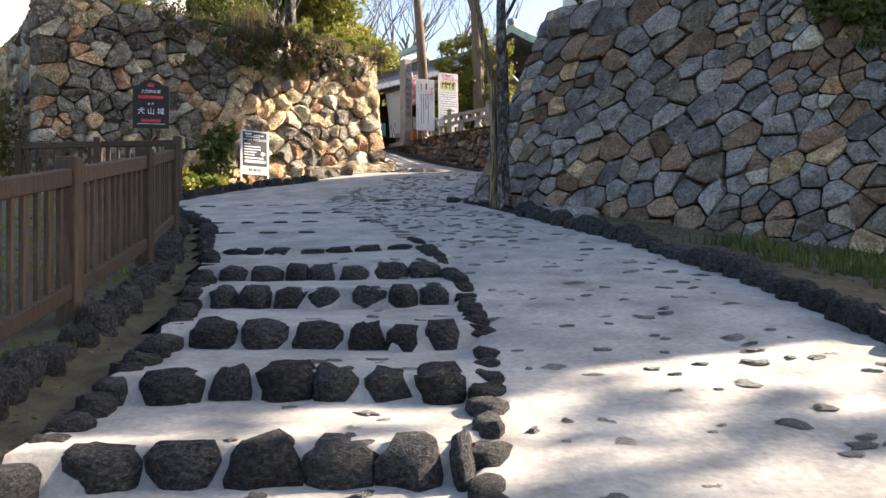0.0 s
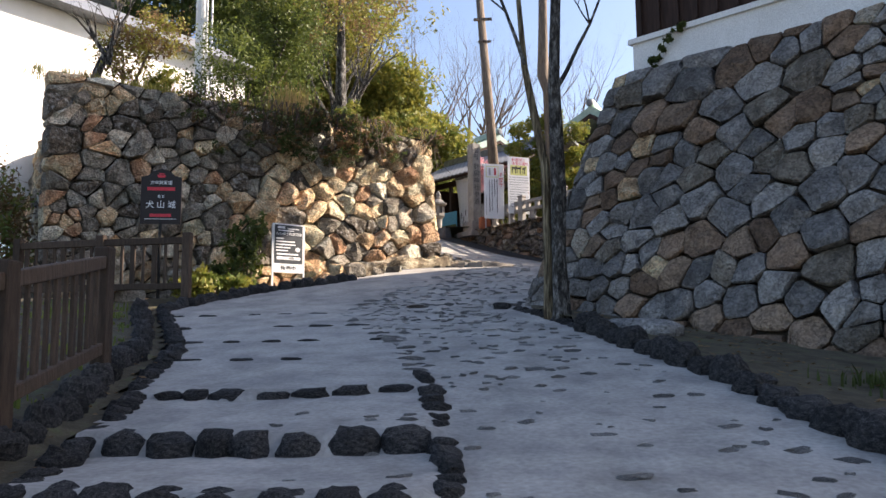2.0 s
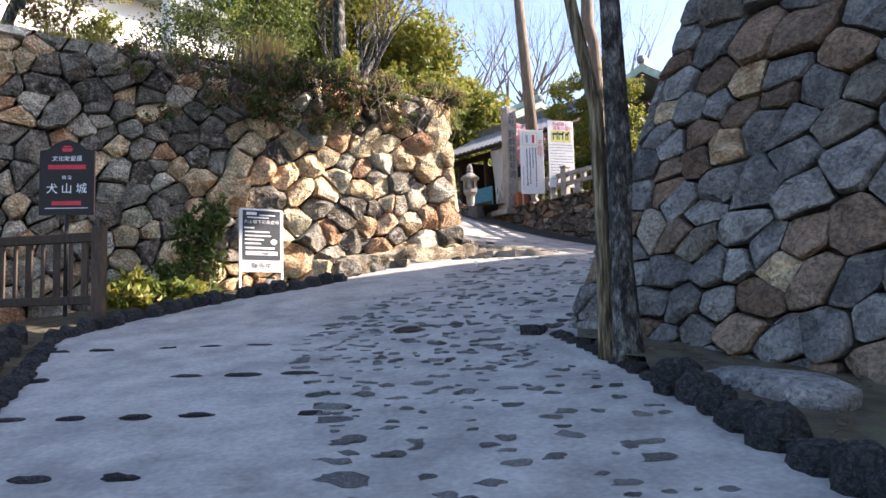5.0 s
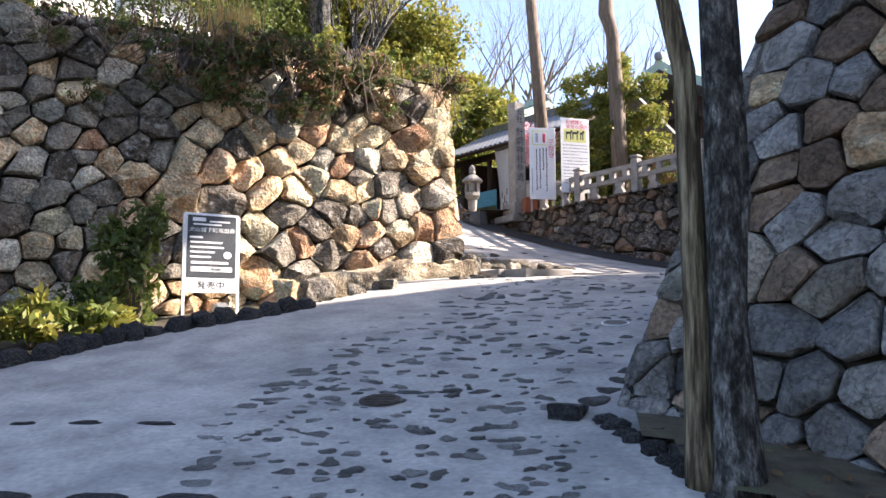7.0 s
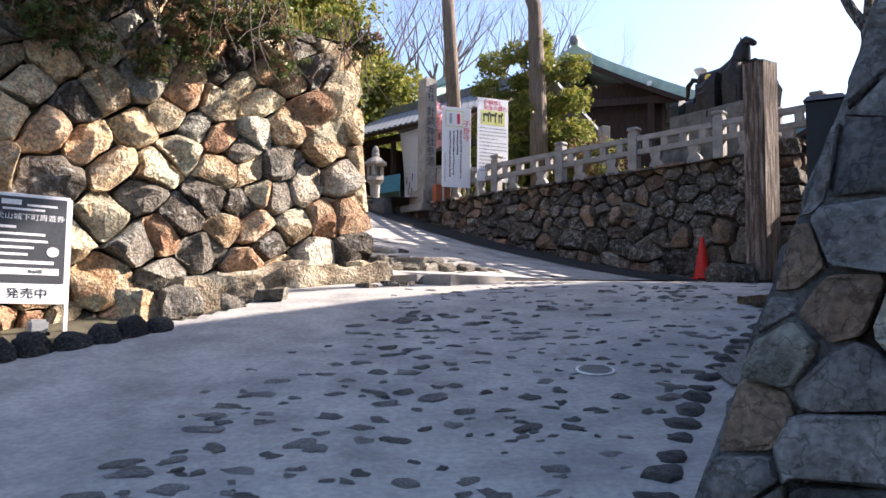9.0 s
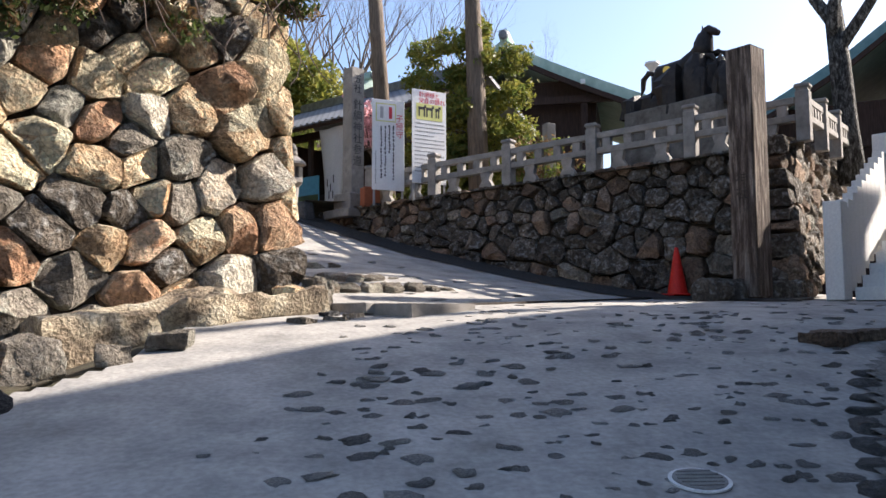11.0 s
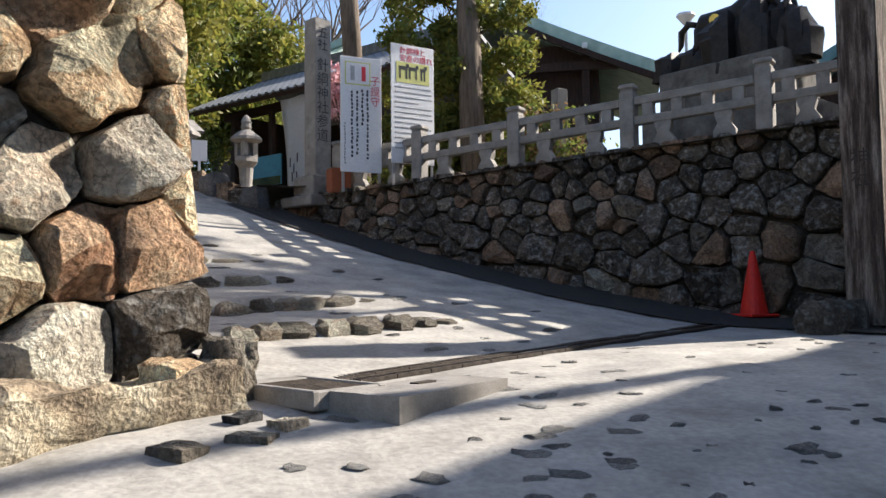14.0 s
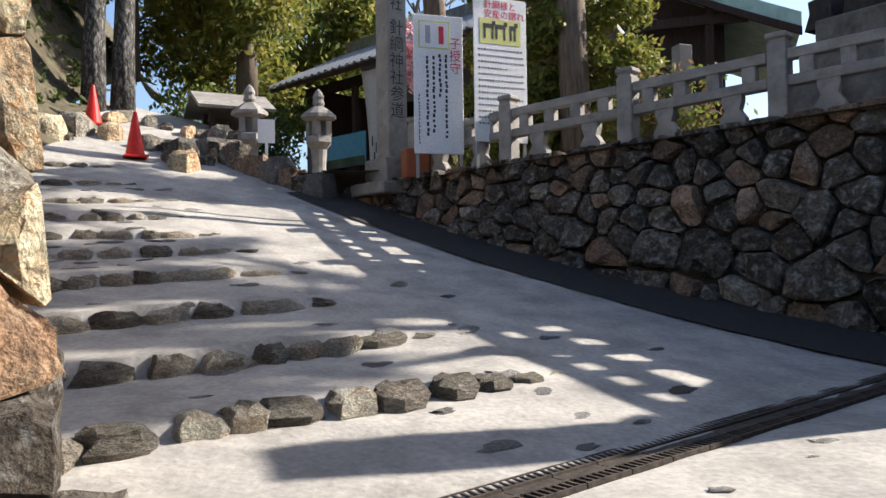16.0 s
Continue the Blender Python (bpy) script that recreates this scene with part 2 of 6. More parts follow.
M["tile"] = material("grey_roof_tile", [(0.3, (0.11, 0.12, 0.135)), (0.7, (0.24, 0.255, 0.28))], scale=5, rough=0.5, bump=0.2)
M["leaf_dark"] = material("dark_evergreen_leaf", [(0.3, (0.040, 0.060, 0.017)), (0.7, (0.115, 0.149, 0.041))], scale=1.6, rough=0.5, bump=0, detail=3)
M["leaf_mid"] = material("evergreen_leaf", [(0.3, (0.080, 0.116, 0.023)), (0.7, (0.217, 0.246, 0.051))], scale=1.2, rough=0.5, bump=0, detail=3)
M["leaf_yellow"] = material("yellow_green_leaf", [(0.3, (0.145, 0.152, 0.029)), (0.7, (0.348, 0.319, 0.065))], scale=1.2, rough=0.55, bump=0, detail=3)
M["leaf_brown"] = material("dry_brown_leaf", [(0.3, (0.11, 0.065, 0.03)), (0.7, (0.27, 0.18, 0.09))], scale=1.5, rough=0.7, bump=0, detail=3)
M["dry_grass"] = material("dry_grass", [(0.3, (0.28, 0.18, 0.07)), (0.7, (0.50, 0.36, 0.16))], scale=3, rough=0.8, bump=0, detail=3)
for key in ("leaf_dark", "leaf_mid", "leaf_yellow", "leaf_brown", "dry_grass"):
    tree = M[key].node_tree
    shader = tree.nodes["Principled BSDF"]
    thin = tree.nodes.new("ShaderNodeBsdfTranslucent")
    blend = tree.nodes.new("ShaderNodeMixShader")
    blend.inputs[0].default_value = 0.42
    tree.links.new(shader.inputs["Base Color"].links[0].from_socket, thin.inputs["Color"])
    tree.links.new(shader.outputs[0], blend.inputs[1])
    tree.links.new(thin.outputs[0], blend.inputs[2])
    tree.links.new(blend.outputs[0], tree.nodes["Material Output"].inputs["Surface"])
M["twig"] = plain("grey_brown_twig", (0.10, 0.075, 0.06), rough=0.9, bump=0)
M["blossom"] = plain("pink_blossom", (0.72, 0.42, 0.45), rough=0.7, bump=0)
M["blue_panel"] = plain("blue_painted_panel", (0.10, 0.33, 0.42), rough=0.5, bump=0.02)
M["cloth"] = plain("white_cloth", (0.78, 0.78, 0.78), rough=0.9, bump=0.03, vary=0.04)
M["terracotta"] = plain("terracotta", (0.30, 0.10, 0.05), rough=0.8, bump=0.1)
M["hill"] = material("far_woods", [(0.3, (0.06, 0.05, 0.035)), (0.5, (0.13, 0.09, 0.06)), (0.75, (0.09, 0.11, 0.05))], scale=0.3, rough=1.0, bump=0.0, fine=2.5)


# ---- mesh helpers ----
def link(name, me, mat, parent=None, label=""):
    ob = new(name, me)
    if mat and not me.materials:
        me.materials.append(mat)
    if parent:
        ob.parent = parent
    if label:
        ob["label"] = label
    return ob


def part(name, bm, mat, parent=None, label="", smooth=False):
    me = bpy.data.meshes.new(name)
    bm.normal_update()
    bm.to_mesh(me)
    bm.free()
    if smooth:
        me.shade_smooth()
    return link(name, me, mat, parent, label)


def anchor(name, label, category, at=(0, 0, 0), rz=0.0, group="", kind=""):
    ob = new(name)
    ob.empty_display_size = 0.1
    ob.matrix_basis = pose(*at, 0, 0, rz)
    return tagged(ob, label, category, group, kind)


def box(bm, size, m=Matrix(), bevel=0.0, seg=1):
    r = bmesh.ops.create_cube(bm, size=1.0, matrix=m @ Matrix.Diagonal((*size, 1)))
    if bevel:
        es = list({e for v in r["verts"] for e in v.link_edges})
        bmesh.ops.bevel(bm, geom=es, offset=bevel, segments=seg, affect="EDGES")
    return bm


def boxes(*items, bevel=0.0):
    bm = bmesh.new()
    for size, at in items:
        box(bm, size, Matrix.Translation(at), bevel)
    return bm


def lathe(profile, seg=16, m=Matrix()):
    """Turned shape from (radius, height) pairs."""
    bm = bmesh.new()
    rings = []
    for r, z in profile:
        rings.append([bm.verts.new(m @ Vector((r * math.cos(2 * math.pi * k / seg), r * math.sin(2 * math.pi * k / seg), z))) for k in range(seg)])
    for a, b in zip(rings, rings[1:]):
        for k in range(seg):
            bm.faces.new((a[k], a[(k + 1) % seg], b[(k + 1) % seg], b[k]))
    bm.faces.new(list(reversed(rings[0])))
    bm.faces.new(rings[-1])
    return bm


def tube(bm, pts, radii, seg=8, rough=0.0, seed=0):
    """A tapered limb along points."""
    rings = []
    up = Vector((0.31, 0.17, 0.93))
    for i, (p, r) in enumerate(zip(pts, radii)):
        p = Vector(p)
        d = (Vector(pts[min(i + 1, len(pts) - 1)]) - Vector(pts[max(i - 1, 0)])).normalized()
        a = d.cross(Vector((1, 0, 0)) if abs(d.x) < 0.8 else Vector((0, 1, 0))).normalized()
        b = d.cross(a)
        ring = []
        for k in range(seg):
            w = 2 * math.pi * k / seg
            rr = r * (1 + rough * noise.noise(Vector((math.cos(w) * 1.7 + seed, math.sin(w) * 1.7, p.z * 1.3 + seed))))
            ring.append(bm.verts.new(p + (a * math.cos(w) + b * math.sin(w)) * rr))
        rings.append(ring)
    for a, b in zip(rings, rings[1:]):
        for k in range(seg):
            bm.faces.new((a[k], a[(k + 1) % seg], b[(k + 1) % seg], b[k]))
    bm.faces.new(list(reversed(rings[0])))
    bm.faces.new(rings[-1])
    return bm


def smoothstep(a, b, x):
    t = max(0.0, min(1.0, (x - a) / (b - a)))
    return t * t * (3 - 2 * t)


def lerp_table(x, table):
    for (x0, y0), (x1, y1) in zip(table, table[1:]):
        if x <= x1:
            return y0 + (y1 - y0) * (x - x0) / (x1 - x0)
    (x0, y0), (x1, y1) = table[-2:]
    return y1 + (y1 - y0) * (x - x1) / (x1 - x0)


# ---- ground ----
SLOPE = ((0, 0), (14, 2.44), (19.5, 3.57), (20.8, 3.75), (22, 3.83), (26, 4.02), (40, 4.3))
DRAIN = Vector((-0.75, 21.70)), Vector((2.45, 24.45))
DN = Vector((-(DRAIN[1] - DRAIN[0]).y, (DRAIN[1] - DRAIN[0]).x)).normalized()


def main_slope(y):
    s = 0.0
    for k in (-0.6, -0.2, 0.2, 0.6):
        s += lerp_table(y + k, SLOPE)
    return s / 4


def street_d(x, y):
    """Distance up the side street past the drain."""
    return (Vector((x, y)) - DRAIN[0]).dot(DN)


LEFT_KERB = ((-30, -1.5), (3.0, -1.55), (5.3, -1.67), (7.9, -2.16), (9.7, -2.72), (10.7, -2.95), (12.0, -3.6), (13.9, -4.6), (14.6, -4.95))
DIVIDER = ((-30, 0.1), (3.0, 0.13), (4.9, 0.22), (6.9, 0.12), (8.8, -0.2), (11.1, -0.82), (13.4, -1.8), (16.0, -1.85))
RIGHT_KERB = ((-30, 2.9), (4.85, 2.6), (7.07, 2.44), (9.1, 1.96), (12.1, 0.98), (14.1, 0.17))
RIGHT_KERB_UP = ((14.1, 0.17), (14.95, 0.57), (16.6, 1.25), (18.4, 2.30), (20.0, 3.6), (21.0, 5.2))
RISERS = ((2.25, 0.13), (3.24, 0.13), (4.22, 0.135), (5.2, 0.135), (6.35, 0.14), (7.38, 0.12), (8.75, 0.055))
STREET_ROWS = ((1.28, 0.12), (2.43, 0.12), (3.55, 0.11), (4.68, 0.11), (5.6, 0.10), (6.35, 0.09), (7.2, 0.08), (8.0, 0.07), (8.9, 0.07), (9.9, 0.06))


def riser_y(y0, x):
    """Rows of step stones bend a little away to the right."""
    return y0 + 0.10 * max(0, (x + 1.6)) * smoothstep(5.5, 9.0, y0) * 1.6 + 0.03 * math.sin(3 * x + y0)


def saw(u, rows, fade):
    """Height of steps above the mean slope for position u along them: flat treads, sharp risers."""
    for (a, ha), (b, hb) in zip(rows, rows[1:]):
        if a <= u < b:
            f = (u - a) / (b - a)
            return (ha * 0.5 * (1 - f) - hb * 0.5 * f) * fade
    return 0.0


def ground_z(x, y, steps=True):
    d = street_d(x, y)
    if d <= 0:
        z = main_slope(y)
        if steps and x < lerp_table(y, DIVIDER) and y < 9.6:
            yy = y - (riser_y(y, x) - y)
            z += saw(yy, ((1.3, 0.13),) + RISERS + ((9.6, 0.0),), 1.0)
        return z
    foot = Vector((x, y)) - DN * d
    z = main_slope(foot.y) + 0.14 * d + 0.011 * min(d, 14) ** 2 + max(0, d - 14) * 0.25
    if steps:
        along = (Vector((x, y)) - DRAIN[0]).dot((DRAIN[1] - DRAIN[0]).normalized())
        z += saw(d, STREET_ROWS, smoothstep(2.6, 1.5, along))
    return z


def left_edge(y):
    return lerp_table(y, LEFT_KERB) if y < 14.6 else -4.95 + (y - 14.6) * 0.65


def grid_mesh(name, x0, x1, y0, y1, step, zf, mat, parent=None, keep=None):
    nx, ny = int(round((x1 - x0) / step)), int(round((y1 - y0) / step))
    verts, faces, ids = [], [], {}
    for j in range(ny + 1):
        for i in range(nx + 1):
            x, y = x0 + i * (x1 - x0) / nx, y0 + j * (y1 - y0) / ny
            ids[i, j] = len(verts)
            verts.append((x, y, zf(x, y)))
    for j in range(ny):
        for i in range(nx):
            cx, cy = x0 + (i + 0.5) * (x1 - x0) / nx, y0 + (j + 0.5) * (y1 - y0) / ny
            if keep is None or keep(cx, cy):
                faces.append((ids[i, j], ids[i + 1, j], ids[i + 1, j + 1], ids[i, j + 1]))
    me = bpy.data.meshes.new(name)
    me.from_pydata(verts, [], faces)
    me.shade_smooth()
    return link(name, me, mat, parent)


def outer_z(x, y):
    """Coarse land all round, well under the paving where the paving lies."""
    return main_slope(max(-40, min(y, 30))) - 0.35


verts, faces = [], []
N = 60
coords = [(-1 if i < N else 1) * (abs(i - N) / N) ** 3 * 1500 for i in range(2 * N + 1)]
for cy in coords:
    for cx in coords:
        verts.append((cx, cy + 12, outer_z(cx, cy + 12)))
for j in range(2 * N):
    for i in range(2 * N):
        a = j * (2 * N + 1) + i
        faces.append((a, a + 1, a + 2 * N + 2, a + 2 * N + 1))
me = bpy.data.meshes.new("ground")
me.from_pydata(verts, [], faces)
me.shade_smooth()
ground = tagged(link("ground", me, M["soil"]), "dark earth ground reaching the horizon under the hillside", "ground", kind="structure")


SHELF_EDGE = ((30, -1.2), (31.05, -2.3), (31.6, -3.1), (32.15, -3.9), (32.75, -4.7), (36, -5.2), (50, -5.2))
BED = ((13, -4.85), (14.1, -4.85), (15.1, -4.55), (15.95, -4.15), (16.85, -3.55), (17.95, -2.75), (18.7, -2.3), (21.6, -1.9))


def paved_z(x, y):
    w = 0.014 * noise.noise(Vector((x * 0.9, y * 0.9, 0))) + 0.009 * noise.noise(Vector((x * 3.2, y * 3.2, 3)))
    return ground_z(x, y) + w


pavement = tagged(grid_mesh("pavement", -7.5, 13.0, -8.0, 35.0, 0.085, paved_z, M["paving"], keep=lambda x, y: not (y > 31 and x > lerp_table(y, SHELF_EDGE) + 0.15) and (x > lerp_table(y, BED) - 0.15 if 14.6 < y < 21 else y > 14.6 or x > left_edge(y) - 0.12) and (y > 13.9 or x < lerp_table(y, RIGHT_KERB) + 0.4)), "pale cement path set with flat dark stones, shallow steps up its slope", "path", kind="structure")


# ---- stone walls ----
def clip(poly, px, py, nx, ny):
    """The part of a convex polygon with (p - point) . normal <= 0."""
    out = []
    for (ax, ay), (bx, by) in zip(poly, poly[1:] + poly[:1]):
        da, db = (ax - px) * nx + (ay - py) * ny, (bx - px) * nx + (by - py) * ny
        if da <= 0:
            out.append((ax, ay))
        if da * db < 0:
            f = da / (da - db)
            out.append((ax + (bx - ax) * f, ay + (by - ay) * f))
    return out


def cells(seeds, domain):
    """Voronoi cells of the seeds inside a convex domain."""
    pts = np.array(seeds)
    res = []
    for i, (sx, sy) in enumerate(seeds):
        poly = list(domain)
        d = ((pts - pts[i]) ** 2).sum(1)
        for j in np.argsort(d)[1:18]:
            qx, qy = pts[j]
            poly = clip(poly, (sx + qx) / 2, (sy + qy) / 2, qx - sx, qy - sy)
            if len(poly) < 3:
                break
        res.append(poly)
    return res


def rounded(poly, cut=0.24):
    out = []
    for (ax, ay), (bx, by) in zip(poly, poly[1:] + poly[:1]):
        out.append((ax + (bx - ax) * cut, ay + (by - ay) * cut))
        out.append((ax + (bx - ax) * (1 - cut), ay + (by - ay) * (1 - cut)))
    return out


def stone_mesh(outline, place, gap, dome, r, back=0.35, rough=0.25, soft=0.14, facet=0.5):
    """A boulder face: outline in wall coordinates; place(u, v, out) gives the world point; split planes cut facets into the dome."""
    area = abs(sum(a[0] * b[1] - b[0] * a[1] for a, b in zip(outline, outline[1:] + outline[:1]))) / 2
    if area < 0.004:
        return None
    cx, cy = sum(p[0] for p in outline) / len(outline), sum(p[1] for p in outline) / len(outline)
    size = math.sqrt(area)
    outline = [(x + r.uniform(-1, 1) * 0.05 * size, y + r.uniform(-1, 1) * 0.05 * size) for x, y in outline]
    ring = rounded(outline, soft * r.uniform(0.6, 1.5))
    if size > 0.36:
        ring = [q for a, b in zip(ring, ring[1:] + ring[:1]) for q in (a, ((a[0] + b[0]) / 2, (a[1] + b[1]) / 2))]
    n = len(ring)
    ox, oy = r.uniform(-0.18, 0.18) * size, r.uniform(-0.16, 0.16) * size
    k0 = max(0.72, 1 - gap / size * 1.1)
    h = dome * size * r.uniform(0.8, 1.25)
    push = r.uniform(-0.16, 0.20) * dome * 0.6
    planes = []
    for _ in range(3):
        w = r.uniform(0, 2 * math.pi)
        planes.append((math.cos(w), math.sin(w), r.uniform(0.5, 1.3) * facet, h * r.uniform(0.75, 1.05)))
    verts, faces = [], []
    off = r.uniform(0, 50)
    levels = ((k0 * 0.94, -back), (k0, -0.2 * h), (k0 * 0.975, h * 0.35), (k0 * 0.86, h * 0.8), (k0 * 0.5, h))
    for level, (scale, depth) in enumerate(levels):
        for x, y in ring:
            x2, y2 = cx + (x - cx) * scale, cy + (y - cy) * scale
            if level == 4:
                x2, y2 = x2 + ox, y2 + oy
            d = depth
            if level > 1:
                for px, py, slope, base in planes:
                    d = min(d, base - slope * (px * (x2 - cx) + py * (y2 - cy)))
                d = max(d, 0.05 * h)
            if level:
                jit = 0.16 * rough * size
                d += rough * size * (0.22 * noise.noise(Vector((x2 * 2.6 + off, y2 * 2.6, off))) + 0.20 * noise.noise(Vector((x2 * 8 + off, y2 * 8, scale * 3 + off))))
                x2 += jit * noise.noise(Vector((x2 * 8, y2 * 8, off)))
                y2 += jit * noise.noise(Vector((x2 * 8, y2 * 8, off + 9)))
            verts.append(place(x2, y2, d + push))
    tip = min([h * 1.02] + [base - slope * (px * ox + py * oy) for px, py, slope, base in planes])
    verts.append(place(cx + ox, cy + oy, tip + push))
    for q in range(4):
        for i in range(n):
            j = (i + 1) % n
            faces.append((q * n + i, q * n + j, (q + 1) * n + j, (q + 1) * n + i))
    for i in range(n):
        faces.append((4 * n + i, 4 * n + (i + 1) % n, 5 * n))
    return verts, faces


def finish(verts, faces, name, sharp=27):
    me = bpy.data.meshes.new(name)
    me.from_pydata([tuple(v) for v in verts], [], faces)
    me.shade_smooth()
    me.set_sharp_from_angle(angle=radians(sharp))
    return me


def stone_wall(name, label, origin, along, out, domain, base_z, size, mats, seed, batter=0.1, gap=0.03, dome=0.22, rough=0.25, lean=0.0, stretch=0.75, big=(), limit=300, near=None, back=0.35, grow=0.0, depth=0.5, trim=(0.0, 0.0), soft=0.14, facet=0.5, flush=False):
    """A dry stone wall. Wall coordinates: u along, v up; domain: its convex outline in them; big: (u, v) of extra large stones."""
    r = random.Random(seed)
    o, a, n = Vector(origin), Vector((*along, 0)).normalized(), Vector((*out, 0)).normalized()

    def place(u, v, w):
        return o + a * u + Vector((0, 0, v)) + n * (w - batter * v)

    ca, sa = math.cos(lean), math.sin(lean)

    def fwd(u, v):
        return ((u * ca + v * sa) * stretch, -u * sa + v * ca)

    def bwd(p, q):
        p = p / stretch
        return (p * ca - q * sa, p * sa + q * ca)

    us, vs = [p[0] for p in domain], [p[1] for p in domain]
    guard = [(b[0], b[1], b[2] if len(b) > 2 else max(0.2, min(0.5, 0.8 * min(math.hypot(b[0] - c[0], b[1] - c[1]) for c in big if c != b)))) for b in big]
    seeds = [fwd(b[0], b[1]) for b in guard]
    target = int((max(us) - min(us)) * (max(vs) - min(vs)) / (size * size) * 9)
    for _ in range(target):
        u, v = r.uniform(min(us), max(us)), r.uniform(min(vs), max(vs))
        want = size * stretch * (0.78 + 0.35 * noise.noise(Vector((u * 0.9, v * 0.9, seed))) - grow * (v - min(vs)) / (max(vs) - min(vs))) * (0.6 if r.random() < 0.4 else 1.0)
        q = fwd(u, v)
        if all((q[0] - s[0]) ** 2 + (q[1] - s[1]) ** 2 > want * want for s in seeds) and all((u - g[0]) ** 2 + (v - g[1]) ** 2 > g[2] ** 2 for g in guard):
            seeds.append(q)
    dom = [fwd(*p) for p in domain]
    polys = [[bwd(*p) for p in c] for c in cells(seeds, dom)]
    wall = bmesh.new()
    inset = 0.045 if flush else 0.13
    u0, u1 = min(us), max(us)
    shape = [(u + (trim[0] if u < (u0 + u1) / 2 else -trim[1]), v) for u, v in domain]
    front = [wall.verts.new(place(u, v, -inset)) for u, v in shape]
    rear = [wall.verts.new(place(u, v, -depth)) for u, v in shape]
    wall.faces.new(front)
    wall.faces.new(list(reversed(rear)))
    for i in range(len(domain)):
        j = (i + 1) % len(domain)
        wall.faces.new((front[j], front[i], rear[i], rear[j]))
    bmesh.ops.recalc_face_normals(wall, faces=wall.faces)
    thing = tagged(part(name, wall, M["joint"]), label, "stone wall", kind="structure")
    made = []
    for s, poly in zip(seeds, polys):
        if len(poly) < 3:
            continue
        got = stone_mesh(poly, place, gap, dome, r, back, rough, soft, facet)
        if got:
            u, v = bwd(*s)
            made.append((near(u, v) if near else u, got, pick(mats, r, u, v)))
    made.sort(key=lambda q: q[0])
    joined = {}
    for i, (_, (verts, faces), mat) in enumerate(made):
        if i < limit:
            link("stone", finish(verts, faces, "stone"), M[mat], thing)
        else:
            vs_, fs_ = joined.setdefault(mat, ([], []))
            k = len(vs_)
            vs_.extend(verts)
            fs_.extend(tuple(q + k for q in f) for f in faces)
    for mat, (vs_, fs_) in joined.items():
        tagged(link("stone_rest", finish(vs_, fs_, "stone_rest"), M[mat], thing), kind="stuff")
    return thing, place


def pick(mats, r, u, v):
    if callable(mats):
        mats = mats(u, v)
    total = sum(w for _, w in mats)
    x = r.uniform(0, total)
    for m, w in mats:
        x -= w
        if x <= 0:
            return m
    return mats[-1][0]


LT, LN = Vector((0.737, 0.676)), Vector((0.676, -0.737))
L0 = LT * 4.9 - LN * 16.70
# centres of the larger boulders, along the wall and up it
LEFT_STONES = [(8.12, 3.72), (7.91, 3.0), (8.14, 2.57), (7.54, 2.39), (7.81, 2.07), (8.21, 2.1), (8.24, 1.64), (7.62, 1.53), (7.37, 1.92), (7.06, 1.67), (7.18, 2.59), (7.26, 3.11), (6.91, 2.97), (7.6, 3.36), (6.97, 3.34), (6.42, 3.22), (6.03, 3.24), (5.85, 3.0), (6.18, 2.92), (6.49, 2.84), (6.71, 2.73), (5.98, 2.64), (5.7, 2.38), (5.51, 2.82), (5.31, 2.37), (4.91, 2.91), (5.22, 3.12), (5.58, 3.31), (6.44, 2.44), (6.92, 2.25), (6.7, 2.09), (6.28, 2.13), (6.0, 1.9), (6.53, 1.84), (5.56, 2.1), (5.76, 1.69), (5.21, 1.82), (4.67, 2.16), (4.01, 2.16), (6.23, 1.5), (6.74, 1.4), (7.16, 1.36), (5.85, 1.21), (6.4, 1.12), (5.18, 1.2), (4.22, 2.75), (4.44, 3.09), (0.35, 3.2)]


def left_mats(u, v):
    if abs(u - 8.0) < 0.35 and abs(v - 2.08) < 0.15:
        return (("rust_stone", 1),)
    if u > 8.1 and v < 1.8:
        return (("lichen_stone", 1),)
    if (abs(u - 7.54) < 0.1 and abs(v - 2.39) < 0.1) or (u > 8.0 and 2.4 < v < 2.7):
        return (("pale_stone", 1),)
    # grey-to-ochre slant follows the shadow edge: shaded and sunlit sides put into colour
    w = smoothstep(2.5, 5.5, u - 0.6 * (v - 2))
    return (("ochre_stone", 0.28 + 0.32 * w), ("grey_stone", 0.55 - 0.33 * w), ("rust_stone", 0.08 + 0.14 * w), ("pale_stone", 0.06), ("lichen_stone", 0.12))


stone_wall("wall_left", "tall dry wall of rounded ochre and grey boulders, ivy along its top", (L0.x, L0.y, 2.5), LT, LN,
           [(0, 0), (8.52, 1.0), (8.40, 4.35), (0, 4.45)], 2.5, 0.46, left_mats, 11, batter=0.09, gap=0.016, dome=0.33, rough=0.55, lean=0.5, stretch=0.78, trim=(0.45, 0.4), back=0.45, soft=0.12, facet=0.6,
           big=LEFT_STONES, limit=300)
C2 = L0 + LT * 8.36 + Vector((-0.50, 0.866)) * 0.42
stone_wall("wall_left_return", "side of the tall boulder wall running up the street", (C2.x, C2.y, 3.4), (-0.50, 0.866), (0.866, 0.50),
           [(0, 0), (8.0, 2.2), (8.0, 4.4), (0, 3.45)], 3.4, 0.55, left_mats, 12, batter=0.09, gap=0.03, dome=0.34, rough=0.34, stretch=0.85, trim=(0.5, 0), back=0.5,
           big=[(0.3, 0.9, 0.4), (0.32, 1.6, 0.4), (0.3, 2.3, 0.4)], limit=120)
